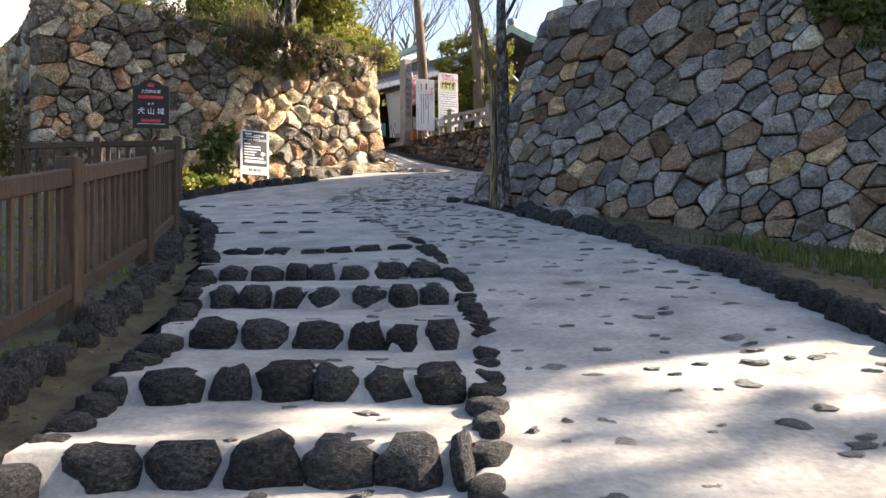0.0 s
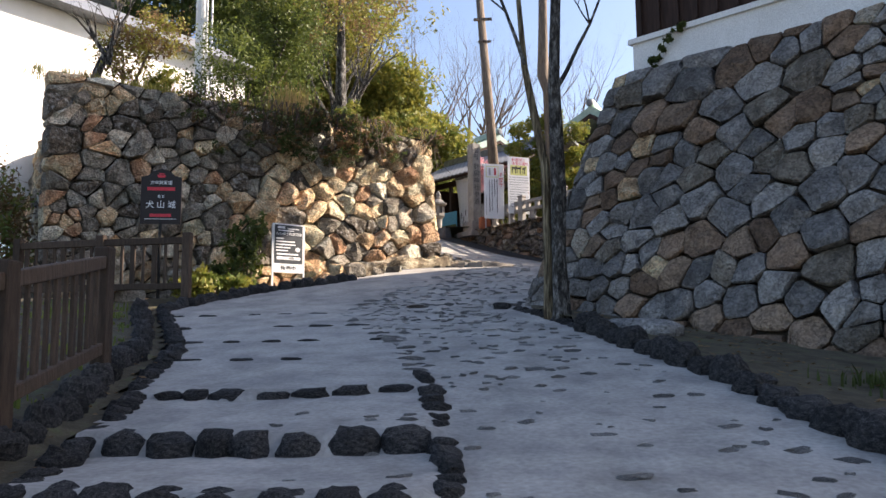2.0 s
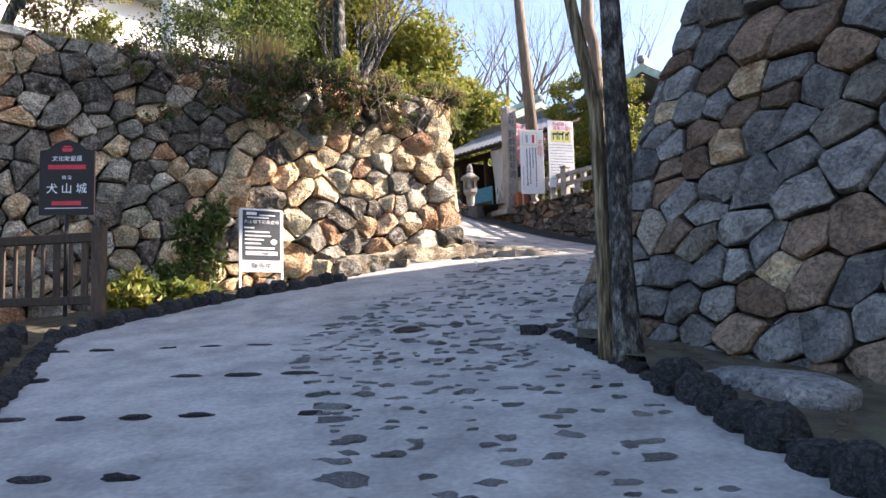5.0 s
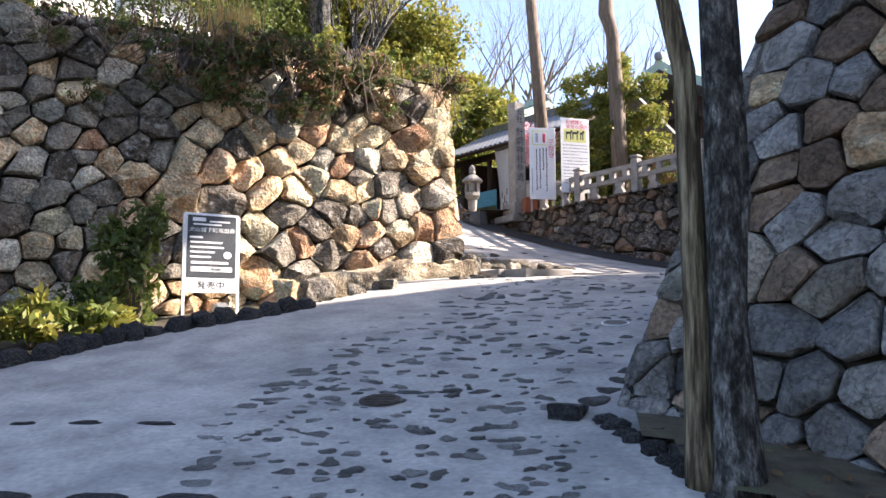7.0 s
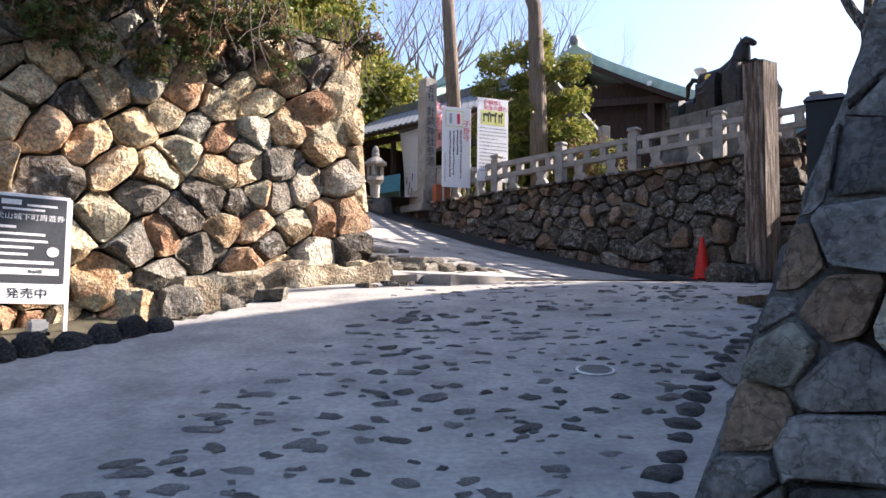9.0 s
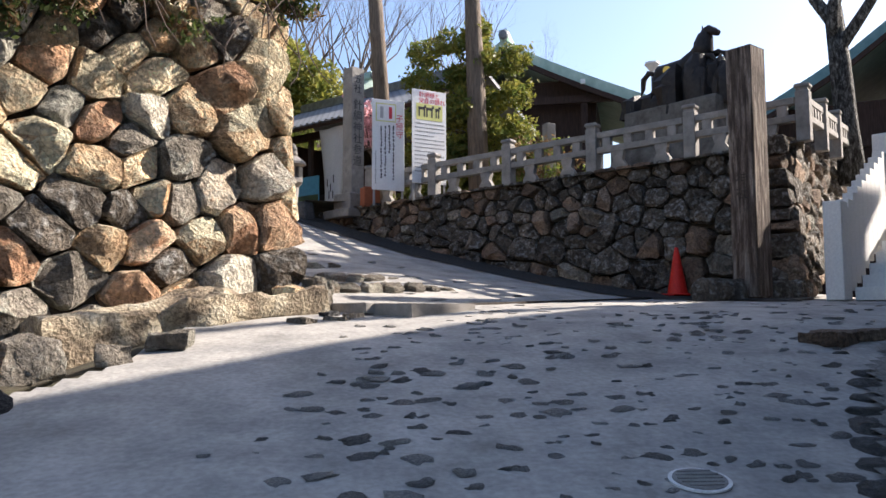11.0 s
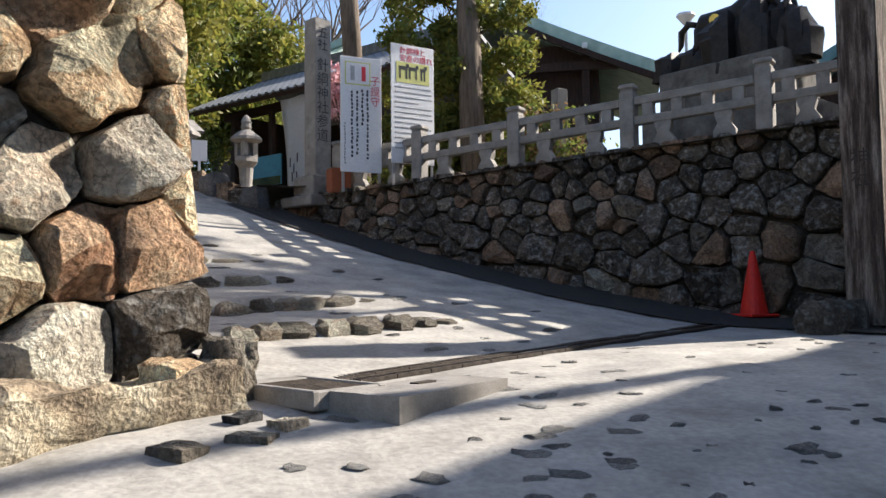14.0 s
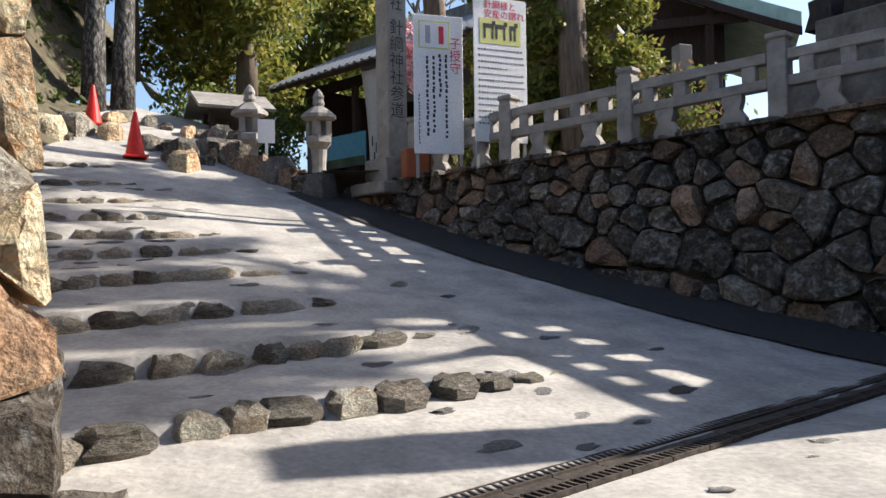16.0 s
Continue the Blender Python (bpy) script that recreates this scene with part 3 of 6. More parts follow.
stone_wall("wall_left_end", "far shaded end of the tall boulder wall", (L0.x - 0.22, L0.y + 0.36, 2.5), (-0.60, 0.80), (-0.80, -0.60),
           [(0, 0), (15.0, 0.3), (15.0, 5.1), (0, 4.45)], 2.5, 0.60, left_mats, 13, batter=0.09, gap=0.03, dome=0.3, rough=0.34, limit=60, trim=(0.5, 0), back=0.5)
RIGHT_STONES = [(2.25, 3.22), (1.26, 3.29), (1.7, 3.46), (1.63, 2.78), (1.2, 2.89), (2.04, 2.72), (1.3, 2.54), (2.74, 2.7), (2.88, 3.39), (3.19, 3.03), (3.79, 3.03), (3.88, 2.45), (3.52, 2.4), (2.94, 2.36), (4.12, 2.19), (2.29, 2.17), (3.25, 2.15), (3.02, 1.85), (3.4, 1.91), (3.71, 1.75), (4.07, 1.93), (2.1, 1.91), (3.23, 1.57), (2.55, 1.51), (2.98, 1.24), (4.09, 1.42), (2.21, 1.32), (2.67, 0.98), (2.23, 0.9), (1.83, 1.41), (3.71, 1.14), (4.09, 0.91), (3.71, 0.71), (4.18, 0.49), (3.01, 0.56), (2.37, 0.62), (2.65, 0.56), (3.57, 0.33), (3.22, 0.21), (3.93, 0.17), (2.46, 0.19), (2.81, 0.33), (3.59, -0.04), (3.17, -0.23), (4.0, -0.2), (2.84, -0.02), (1.92, 0.48), (1.77, 0.22)]
right_mats = lambda u, v: (("blue_stone", 0.56), ("brown_stone", 0.28 + 0.12 * smoothstep(1.5, 3.5, v)), ("grey_stone", 0.06), ("pale_stone", 0.03), ("ochre_stone", 0.02 + 0.06 * smoothstep(1.5, 3.5, v)))
R0 = Vector((0.37, 14.16))
stone_wall("wall_right", "steep wall of closely fitted blue-grey and brown stones", (R0.x, R0.y, 2.2), (0.79, -0.61), (-0.61, -0.79),
           [(0, 0), (9.5, -1.3), (9.5, 3.7), (0.98, 3.7)], 2.2, 0.40, right_mats, 21, batter=0.341, gap=0.014, dome=0.28, rough=0.36, lean=0.6, stretch=0.8, trim=(0.3, 0), soft=0.10, facet=0.5,
           big=RIGHT_STONES, limit=300, near=lambda u, v: u)
stone_wall("wall_right_return", "upper side of the fitted stone wall turning away", (R0.x, R0.y, 2.2), (0.48, 0.87), (-0.87, 0.48),
           [(0, 0), (12, 1.9), (12, 3.9), (1.09, 3.7)], 2.2, 0.72, (("block_stone", 1),), 22, batter=0.313, gap=0.007, dome=0.07, rough=0.22, soft=0.05, flush=True, lean=-0.5, stretch=0.62, trim=(0.4, 0),
           big=[(0.5, 0.45, 0.5), (0.6, 1.15, 0.5), (0.8, 1.8, 0.5), (0.9, 2.5, 0.5)], limit=80)
north_mats = (("lichen_stone", 0.68), ("grey_stone", 0.08), ("brown_stone", 0.24))
NC, NT, NN = Vector((5.6, 24.35)), Vector((-0.757, 0.653)), Vector((-0.653, -0.757))
stone_wall("wall_north", "rough boulder wall with pale lichen under the stone balustrade", (NC.x, NC.y, 3.85), NT, NN,
           [(0.4, -0.2), (3.0, -0.2), (10.6, 1.35), (10.6, 2.25), (0.55, 2.55)], 3.85, 0.47, north_mats, 31, batter=0.22, gap=0.026, dome=0.38, rough=0.5, soft=0.15, facet=0.8, trim=(0.4, 0), lean=0.3, stretch=0.85,
           big=[(2.1, 0.55, 0.5), (2.75, 0.55, 0.45), (3.5, 0.8, 0.4), (4.6, 1.05, 0.45), (1.5, 1.35, 0.38), (0.9, 0.45, 0.4)], limit=300, grow=0.25)
NE0 = NC + NT * 0.4
stone_wall("wall_north_return", "side of the boulder wall beside the white stone stair", (NE0.x, NE0.y, 3.85), (0.62, 0.785), (0.785, -0.62),
           [(0, 0), (7, 1.5), (7, 3.5), (0, 2.55)], 3.85, 0.5, north_mats, 32, batter=0.12, gap=0.034, dome=0.32, rough=0.34, limit=60, trim=(0.5, 0), back=0.5)


# ---- step, kerb and paving stones ----
def boulder(sx, sy, sz, r, seg=9, rough=0.22, sharp=42, flat=0.0):
    """A low rounded rock standing on z = 0, about 50 triangles."""
    verts, faces = [], []
    off = r.uniform(0, 90)
    rings = ((0.92, -0.25), (1.0, 0.35), (0.93, 0.75), (0.62, 1.0))
    for k, (s, h) in enumerate(rings):
        for i in range(seg):
            w = 2 * math.pi * i / seg
            c, t = math.cos(w), math.sin(w)
            p = 3.2
            q = (abs(c) ** p + abs(t) ** p) ** (-1 / p)
            f = 1 + rough * noise.noise(Vector((c * 1.3 + off, t * 1.3, k * 0.8 + off)))
            verts.append(Vector((c * q * s * f * sx / 2, t * q * s * f * sy / 2, h * sz * (1 + (0 if k == 0 else rough * 0.7 * noise.noise(Vector((c + off, t, k + off))))))))
    verts.append(Vector((0, 0, sz * (1.02 + 0.08 * r.uniform(-1, 1)))))
    for q in range(3):
        for i in range(seg):
            j = (i + 1) % seg
            faces.append((q * seg + i, q * seg + j, (q + 1) * seg + j, (q + 1) * seg + i))
    for i in range(seg):
        faces.append((3 * seg + i, 3 * seg + (i + 1) % seg, 4 * seg))
    return finish(verts, faces, "rock", sharp)


def spread(mesh, name, mat, parent, m):
    ob = link(name, mesh, mat, parent)
    ob.matrix_basis = m
    return ob


kr = random.Random(5)
steps = anchor("steps", "shallow path steps edged with rows of dark boulders", "steps", kind="structure")
ROCKS = [boulder(1, 1, 1, kr, rough=0.34, sharp=58, seg=10) for _ in range(16)]
for me in ROCKS:
    me.materials.append(M["dark_stone"])
for row, (y0, h) in enumerate(RISERS):
    x = left_edge(y0) + 0.05
    end = lerp_table(y0, DIVIDER) - 0.02
    while x < end - 0.1:
        w = kr.uniform(0.19, 0.34) if y0 < 8 else kr.uniform(0.2, 0.36)
        w = min(w, end - x)
        cx = x + w / 2
        y = riser_y(y0, cx)
        below = ground_z(cx, y - 0.12)
        hh = h * 0.94 + 0.03 * (h / 0.13) + kr.uniform(-0.012, 0.018)
        spread(kr.choice(ROCKS), "step_stone", None, steps, Matrix.Translation((cx, y + 0.06, below - 0.03)) @ pose(0, 0, 0, kr.uniform(-5, 5), kr.uniform(-4, 4), kr.uniform(-9, 9)) @ Matrix.Diagonal((w * 1.06, 0.30 * kr.uniform(0.8, 1.15), hh + 0.03, 1)))
        x += w + kr.uniform(0.0, 0.03)
for y0 in (10.25, 11.35, 12.5, 13.7):
    x, end = left_edge(y0) + 0.15, lerp_table(y0, DIVIDER) - 0.1
    while x < end:
        w = kr.uniform(0.14, 0.34)
        y = y0 + 0.06 * (x + 2) + kr.uniform(-0.02, 0.02)
        if kr.random() < 0.72:
            spread(kr.choice(ROCKS), "step_stone", None, steps, Matrix.Translation((x, y, ground_z(x, y) - 0.035)) @ Matrix.Diagonal((w, kr.uniform(0.09, 0.14), 0.05, 1)))
        x += w + kr.uniform(0.06, 0.3)

street_steps = anchor("street_steps", "broad low street steps edged with rough stones", "steps", kind="structure")
DT = (DRAIN[1] - DRAIN[0]).normalized()
GREYS = [boulder(1, 1, 1, kr, rough=0.45, sharp=24, seg=10) for _ in range(10)]
for k, me in enumerate(GREYS):
    me.materials.append(M["pale_stone" if k % 2 else "grey_stone"])
for d, h in STREET_ROWS:
    u = -0.45 - d * 0.1
    while u < 2.6:
        w = kr.uniform(0.2, 0.42)
        p = DRAIN[0] + DN * (d + 0.05 * math.sin(u * 2.3 + d)) + DT * u
        f = smoothstep(2.5, 1.5, u)
        if f > 0.15 or kr.random() < 0.4:
            z = ground_z(p.x - DN.x * 0.1, p.y - DN.y * 0.1)
            spread(kr.choice(GREYS), "step_stone", None, street_steps, Matrix.Translation((p.x, p.y, z - 0.04)) @ pose(0, 0, 0, kr.uniform(-6, 6), kr.uniform(-5, 5), math.degrees(math.atan2(DT.y, DT.x)) + kr.uniform(-12, 12)) @ Matrix.Diagonal((w * 1.08, 0.26, 0.05 + h * f * 0.80 + 0.005, 1)))
        u += w + kr.uniform(0.0, 0.02)


FLAGS = [boulder(1, 1, 1, random.Random(60 + k), rough=0.3, sharp=40, seg=10) for k in range(6)]
for me in FLAGS:
    me.materials.append(M["block_stone"])


def kerb_row(name, label, pts, width, height, lo, hi, mats, skip=0.0, raise_=0.0):
    """A row of rounded edging stones along a line of (x, y)."""
    thing = anchor(name, label, "edging", kind="structure")
    carry = 0.0
    for (x0, y0), (x1, y1) in zip(pts, pts[1:]):
        length = math.hypot(x1 - x0, y1 - y0)
        s = carry
        while s < length:
            w = kr.uniform(lo, hi)
            f = (s + w / 2) / length
            x, y = x0 + (x1 - x0) * f, y0 + (y1 - y0) * f
            if kr.random() >= skip:
                spread(kr.choice(mats), "edging_stone", None, thing, Matrix.Translation((x, y, ground_z(x, y, False) - 0.05 + raise_)) @ pose(0, 0, 0, kr.uniform(-9, 9), kr.uniform(-8, 8), math.degrees(math.atan2(y1 - y0, x1 - x0)) + kr.uniform(-14, 14)) @ Matrix.Diagonal((w, width * kr.uniform(0.8, 1.2), (height + 0.05) * kr.uniform(0.75, 1.2), 1)))
            s += w * 0.98
        carry = s - length
    return thing


lk = [(left_edge(y), y) for y in (1.0, 2, 3, 4, 5.3, 6.6, 7.9, 8.8, 9.7, 10.7, 12, 13, 13.9)]
kerb_row("edging_left", "inner row of dark cobbles beside the steps", [(x - 0.08, y) for x, y in lk], 0.20, 0.06, 0.16, 0.3, ROCKS)
kerb_row("edging_gutter", "outer row of dark edging cobbles beyond the gutter", [(x - 0.47 - 0.02 * max(0, 9 - y), y) for x, y in lk], 0.24, 0.16, 0.18, 0.32, ROCKS)
kerb_row("edging_bed", "dark rounded cobbles edging the bed below the boulder wall", [(-4.85, 14.1), (-4.55, 15.1), (-4.15, 15.95), (-3.55, 16.85), (-2.85, 17.8)], 0.22, 0.12, 0.18, 0.3, ROCKS)
rk = [(lerp_table(y, RIGHT_KERB), y) for y in (1, 3, 4.85, 6, 7.07, 8.1, 9.1, 10.1, 11.1, 12.0)]
kerb_row("edging_corner", "low broken edging cobbles at the wall corner", [(lerp_table(y, RIGHT_KERB) + 0.14, y) for y in (12.1, 13.0, 13.9)], 0.17, 0.05, 0.12, 0.24, ROCKS)
kerb_row("edging_right", "row of dark edging boulders under the fitted stone wall", [(x + 0.16, y) for x, y in rk], 0.28, 0.15, 0.22, 0.42, ROCKS)
kerb_row("edging_right_up", "half-sunk cobbles edging the gravel strip", [(0.3, 14.15), (0.62, 14.95), (0.95, 15.8), (1.3, 16.6), (1.8, 17.5), (2.35, 18.4)], 0.20, 0.015, 0.2, 0.36, FLAGS)
kerb_row("edging_divider", "broken line of dark cobbles between steps and ramp", [(lerp_table(y, DIVIDER) + 0.03, y) for y in (2.2, 3.0, 4.9, 6.9, 8.8, 9.6)], 0.18, 0.035, 0.12, 0.3, ROCKS, skip=0.12)

# beds
def left_bed_z(x, y):
    edge = left_edge(y) - 0.5
    return main_slope(y) - 0.02 + 0.09 * smoothstep(edge + 0.12, edge, x) + 0.10 * smoothstep(edge, edge - 1.2, x) - 0.5 * smoothstep(edge - 2.0, edge - 5.0, x) * smoothstep(15, 12, y) + 0.03 * noise.noise(Vector((x * 2, y * 2, 5)))


tagged(grid_mesh("bed_left", -14, -1.0, -8, 14.6, 0.2, left_bed_z, M["soil"], keep=lambda x, y: x < left_edge(y) - 0.2), "earth bank with moss and fallen leaves beside the fence", "bank", kind="structure")
tagged(grid_mesh("bed_wall", -10, -1.4, 14.0, 21.6, 0.12, lambda x, y: main_slope(y) - 0.02 - 0.16 * smoothstep(0.1, 0.9, lerp_table(y, BED) - x) + 0.03 * noise.noise(Vector((x * 2, y * 2, 5))), M["soil"], keep=lambda x, y: x < lerp_table(y, BED) - 0.03), "earth bed with weeds below the boulder wall", "bed", kind="structure")


def right_bed_z(x, y):
    e = lerp_table(y, RIGHT_KERB)
    return main_slope(y) + 0.10 - 0.11 * max(0, x - e) + 0.025 * noise.noise(Vector((x * 2.2, y * 2.2, 8)))


tagged(grid_mesh("bed_right", 0.1, 12, -6, 13.8, 0.16, right_bed_z, M["soil"], keep=lambda x, y: x > lerp_table(y, RIGHT_KERB) + 0.18), "dark earth bed strewn with leaves below the fitted wall", "bed", kind="structure")
tagged(grid_mesh("gravel_strip", 0.2, 9, 15.6, 21.0, 0.1, lambda x, y: main_slope(y) + 0.03 + 0.02 * noise.noise(Vector((x * 2.2, y * 2.2, 8))), M["gravel"], keep=lambda x, y: x > lerp_table(y, RIGHT_KERB_UP) + 0.1 + max(0, 16.6 - y)), "strip of grey gravel along the foot of the wall", "gravel", kind="structure")


# ---- the house on the fitted wall ----
def frame_m(origin, along):
    """A pose with x along a direction of the plan and y to its left."""
    a = Vector((*along, 0)).normalized()
    m = Matrix.Identity(4)
    m.col[0][:3], m.col[1][:3] = a, Vector((-a.y, a.x, 0))
    m.translation = origin
    return m


def prism(bm, pts, z0, z1):
    lo = [bm.verts.new((x, y, z0)) for x, y in pts]
    hi = [bm.verts.new((x, y, z1)) for x, y in pts]
    bm.faces.new(list(reversed(lo)))
    bm.faces.new(hi)
    for i in range(len(pts)):
        j = (i + 1) % len(pts)
        bm.faces.new((lo[i], lo[j], hi[j], hi[i]))
    bmesh.ops.recalc_face_normals(bm, faces=bm.faces)
    return bm


A1, A2 = Vector((0.79, -0.61)), Vector((0.72, 0.69)).normalized()
HC = Vector((2.20, 14.72))
HP = [HC, HC + A1 * 11.0, HC + A1 * 11.0 + A2 * 19, HC + A2 * 19]
house = anchor("house", "dark boarded house on a white plastered base above the stone wall", "house")
part("base_wall", prism(bmesh.new(), [(p.x, p.y) for p in HP], 5.6, 6.42), M["plaster"], house, "white plastered base")
HQ = [HC + A1 * 0.04 + A2 * 0.04, HC + A1 * 10.96 + A2 * 0.04, HC + A1 * 10.96 + A2 * 18.96, HC + A1 * 0.04 + A2 * 18.96]
part("wall", prism(bmesh.new(), [(p.x, p.y) for p in HQ], 6.50, 11.7), M["house_wood"], house, "dark boarded wall")
HS = [HC - A1 * 0.05 - A2 * 0.05, HC + A1 * 11.05 - A2 * 0.05, HC + A1 * 11.05 + A2 * 19.05, HC - A1 * 0.05 + A2 * 19.05]
part("sill", prism(bmesh.new(), [(p.x, p.y) for p in HS], 6.42, 6.50), M["plaster"], house, "pale stone sill")
for k in range(37):
    p = HC + A1 * (0.15 + k * 0.3)
    part("batten", box(bmesh.new(), (0.04, 0.05, 5.1), frame_m((p.x, p.y, 9.1), A1)), M["house_wood"], house)
# unseen upper house: eave height and plan chosen for the shadow on the path
bm = bmesh.new()
rp = [HC - A1 * 0.1 - A2 * 0.4, HC + A1 * 11.1 - A2 * 0.4, HC + A1 * 11.1 + A2 * 19.4, HC - A1 * 0.1 + A2 * 19.4]
lo = [bm.verts.new((p.x, p.y, 11.7)) for p in rp] + [bm.verts.new((p.x, p.y, 11.85)) for p in rp]
r1, r2 = HC + A1 * 5.5 - A2 * 0.4, HC + A1 * 5.5 + A2 * 19.4
top = [bm.verts.new((r1.x, r1.y, 13.6)), bm.verts.new((r2.x, r2.y, 13.6))]
bm.faces.new(lo[:4])
for i in range(4):
    bm.faces.new((lo[i], lo[(i + 1) % 4], lo[4 + (i + 1) % 4], lo[4 + i]))
bm.faces.new((lo[4], lo[5], top[0]))
bm.faces.new((lo[5], lo[6], top[1], top[0]))
bm.faces.new((lo[6], lo[7], top[1]))
bm.faces.new((lo[7], lo[4], top[0], top[1]))
bmesh.ops.recalc_face_normals(bm, faces=bm.faces)
part("roof", bm, M["tile"], house)


# ---- text ----
def text_mesh(body, size, align="CENTER"):
    cu = bpy.data.curves.new("writing", "FONT")
    cu.body, cu.size, cu.align_x, cu.align_y = body, size, align, "CENTER"
    cu.extrude, cu.resolution_u = 0.0012, 2
    ob = bpy.data.objects.new("writing", cu)
    scene.collection.objects.link(ob)
    me = bpy.data.meshes.new_from_object(ob.evaluated_get(bpy.context.evaluated_depsgraph_get()))
    bpy.data.objects.remove(ob)
    return me


FRONT = pose(0, 0, 0, 90, 0, 0)


def write(body, size, mat, parent, x, z, y=-0.02, vertical=False, name="lettering"):
    """Lettering on a board that faces -y."""
    if vertical:
        body = "\n".join(body)
    ob = link(name, text_mesh(body, size), mat, parent)
    ob.matrix_basis = Matrix.Translation((x, y, z)) @ FRONT
    return ob


def bars(items, y=-0.02):
    """Unreadable writing as plain bars: (x, z, width, height)."""
    bm = bmesh.new()
    for x, z, w, h in items:
        box(bm, (w, 0.003, h), Matrix.Translation((x, y, z)))
    return bm


# ---- fence ----
def fence_run(name, label, pts, heights, lean=0.0):
    """Posts at the points, two rails and upright slats between them."""
    th = anchor(name, label, "fence")
    hs = 0.98
    for x, y, z in pts:
        ob = part("post", box(bmesh.new(), (0.13, 0.13, hs + 0.45), Matrix.Translation((0, 0, hs / 2 - 0.18)), 0.008), M["fence_wood"], th)
        ob.matrix_basis = pose(x, y, z, 0, lean, 0)
    for (x0, y0, z0), (x1, y1, z1) in zip(pts, pts[1:]):
        a, b = Vector((x0, y0, z0)), Vector((x1, y1, z1))
        d = b - a
        flat = Vector((d.x, d.y)).length
        yaw, pitch = math.degrees(math.atan2(d.y, d.x)), -math.degrees(math.atan2(d.z, flat))
        for h, t in ((0.90, 0.11), (0.17, 0.10)):
            ob = part("rail", box(bmesh.new(), (d.length - 0.12, 0.075, t), bevel=0.008), M["fence_wood"], th)
            c = (a + b) / 2
            ob.matrix_basis = pose(c.x + (0.03 if h > 0.5 else 0) * 0, c.y, c.z + h, 0, pitch, yaw)
        n = max(3, int(flat / 0.17))
        for k in range(1, n):
            c = a + d * (k / n)
            wide = 0.085 if k % 2 else 0.045
            ob = part("slat", box(bmesh.new(), (wide, 0.03, 0.70), Matrix.Translation((0, 0, 0.53)), 0.004), M["fence_wood"], th)
            ob.matrix_basis = pose(c.x, c.y, c.z, 0, 0, yaw)
    return th


def gz(x, y, c=0.0):
    return main_slope(y) + c


fp = [(-2.05, 1.3), (-2.2, 3.3), (-2.40, 5.28), (-2.66, 7.32), (-3.04, 9.2)]
fence_run("fence", "dark stained wooden fence stepping up beside the path", [(x, y, gz(x, y, 0.13)) for x, y in fp], None)
f2 = [(-7.9, 15.3), (-6.35, 15.12), (-4.86, 15.05)]
fence_run("fence", "short dark wooden fence below the red-lettered sign", [(x, y, 2.76) for x, y in f2], None)

# ---- signs by the path ----
sg = anchor("sign", "black sign board with red and white writing on a thin post", "sign", (-5.42, 15.25, 2.75), 14)
part("post", lathe([(0.025, 0), (0.025, 1.4)], 10), M["black_metal"], sg)
bm = bmesh.new()
prof = [(-0.32, 0), (0.32, 0), (0.32, 0.78), (0.22, 0.80), (0.14, 0.87), (0.0, 0.92), (-0.14, 0.87), (-0.22, 0.80), (-0.32, 0.78)]
fr = [bm.verts.new((x, -0.02, z + 1.22)) for x, z in prof]
bk = [bm.verts.new((x, 0.02, z + 1.22)) for x, z in prof]
bm.faces.new(fr)
bm.faces.new(list(reversed(bk)))
for i in range(len(prof)):
    j = (i + 1) % len(prof)
    bm.faces.new((fr[j], fr[i], bk[i], bk[j]))
bmesh.ops.recalc_face_normals(bm, faces=bm.faces)
board = part("board", bm, M["sign_black"], sg)
write("犬 山 城", 0.135, M["white_paint"], board, 0, 1.53, -0.024)
write("文化財愛護", 0.07, M["white_paint"], board, 0, 1.90, -0.024)
write("国 宝", 0.05, M["white_paint"], board, 0, 1.67, -0.024)
part("writing", bars([(0, 1.80, 0.44, 0.055)], -0.024), M["red_ink"], board)
part("writing", bars([(0, 1.36, 0.34, 0.05)], -0.024), M["red_ink"], board)
part("rule", bars([(0, 1.30, 0.5, 0.008)], -0.024), M["white_paint"], board)
part("emblem", bars([(0, 2.02, 0.13, 0.02), (0, 2.0, 0.11, 0.02), (0, 2.05, 0.09, 0.02)], -0.024), M["red_ink"], board)

sb = anchor("notice_stand", "white framed notice stand with a slate board and white writing", "sign", (-4.19, 18.29, 3.12))
sb.matrix_basis = pose(-4.19, 18.29, 3.12, 0, 0, 43) @ Matrix.Diagonal((1.16, 1, 1, 1))
for x in (-0.29, 0.29):
    ob = part("leg", boxes(((0.03, 0.03, 1.30), (x, 0, 0.62))), M["white_paint"], sb)
bd = part("board", box(bmesh.new(), (0.58, 0.03, 0.98), Matrix.Translation((0, 0, 0.80)), 0.004), M["white_paint"], sb)
part("panel", boxes(((0.52, 0.006, 0.76), (0, -0.018, 0.88))), M["slate_board"], bd, "slate grey printed panel")
write("犬山城下町周遊券", 0.062, M["white_paint"], bd, 0.0, 1.08, -0.024)
write("発売中", 0.10, M["ink"], bd, 0, 0.40, -0.018)
write("¥600", 0.05, M["ink"], bd, 0.05, 0.60, -0.028)
for item in [(-0.14, 1.21, 0.14, 0.045), (0.08, 1.19, 0.22, 0.02), (-0.05, 1.15, 0.30, 0.02), (-0.17, 0.99, 0.14, 0.025), (-0.06, 0.93, 0.34, 0.022), (-0.05, 0.87, 0.36, 0.022), (-0.1, 0.81, 0.26, 0.022), (-0.12, 0.75, 0.22, 0.022), (-0.02, 0.68, 0.40, 0.03)]:
    part("writing", bars([item], -0.022), M["white_paint"], bd)
part("price_strip", bars([(0, 0.60, 0.44, 0.06)], -0.023), M["white_paint"], bd)
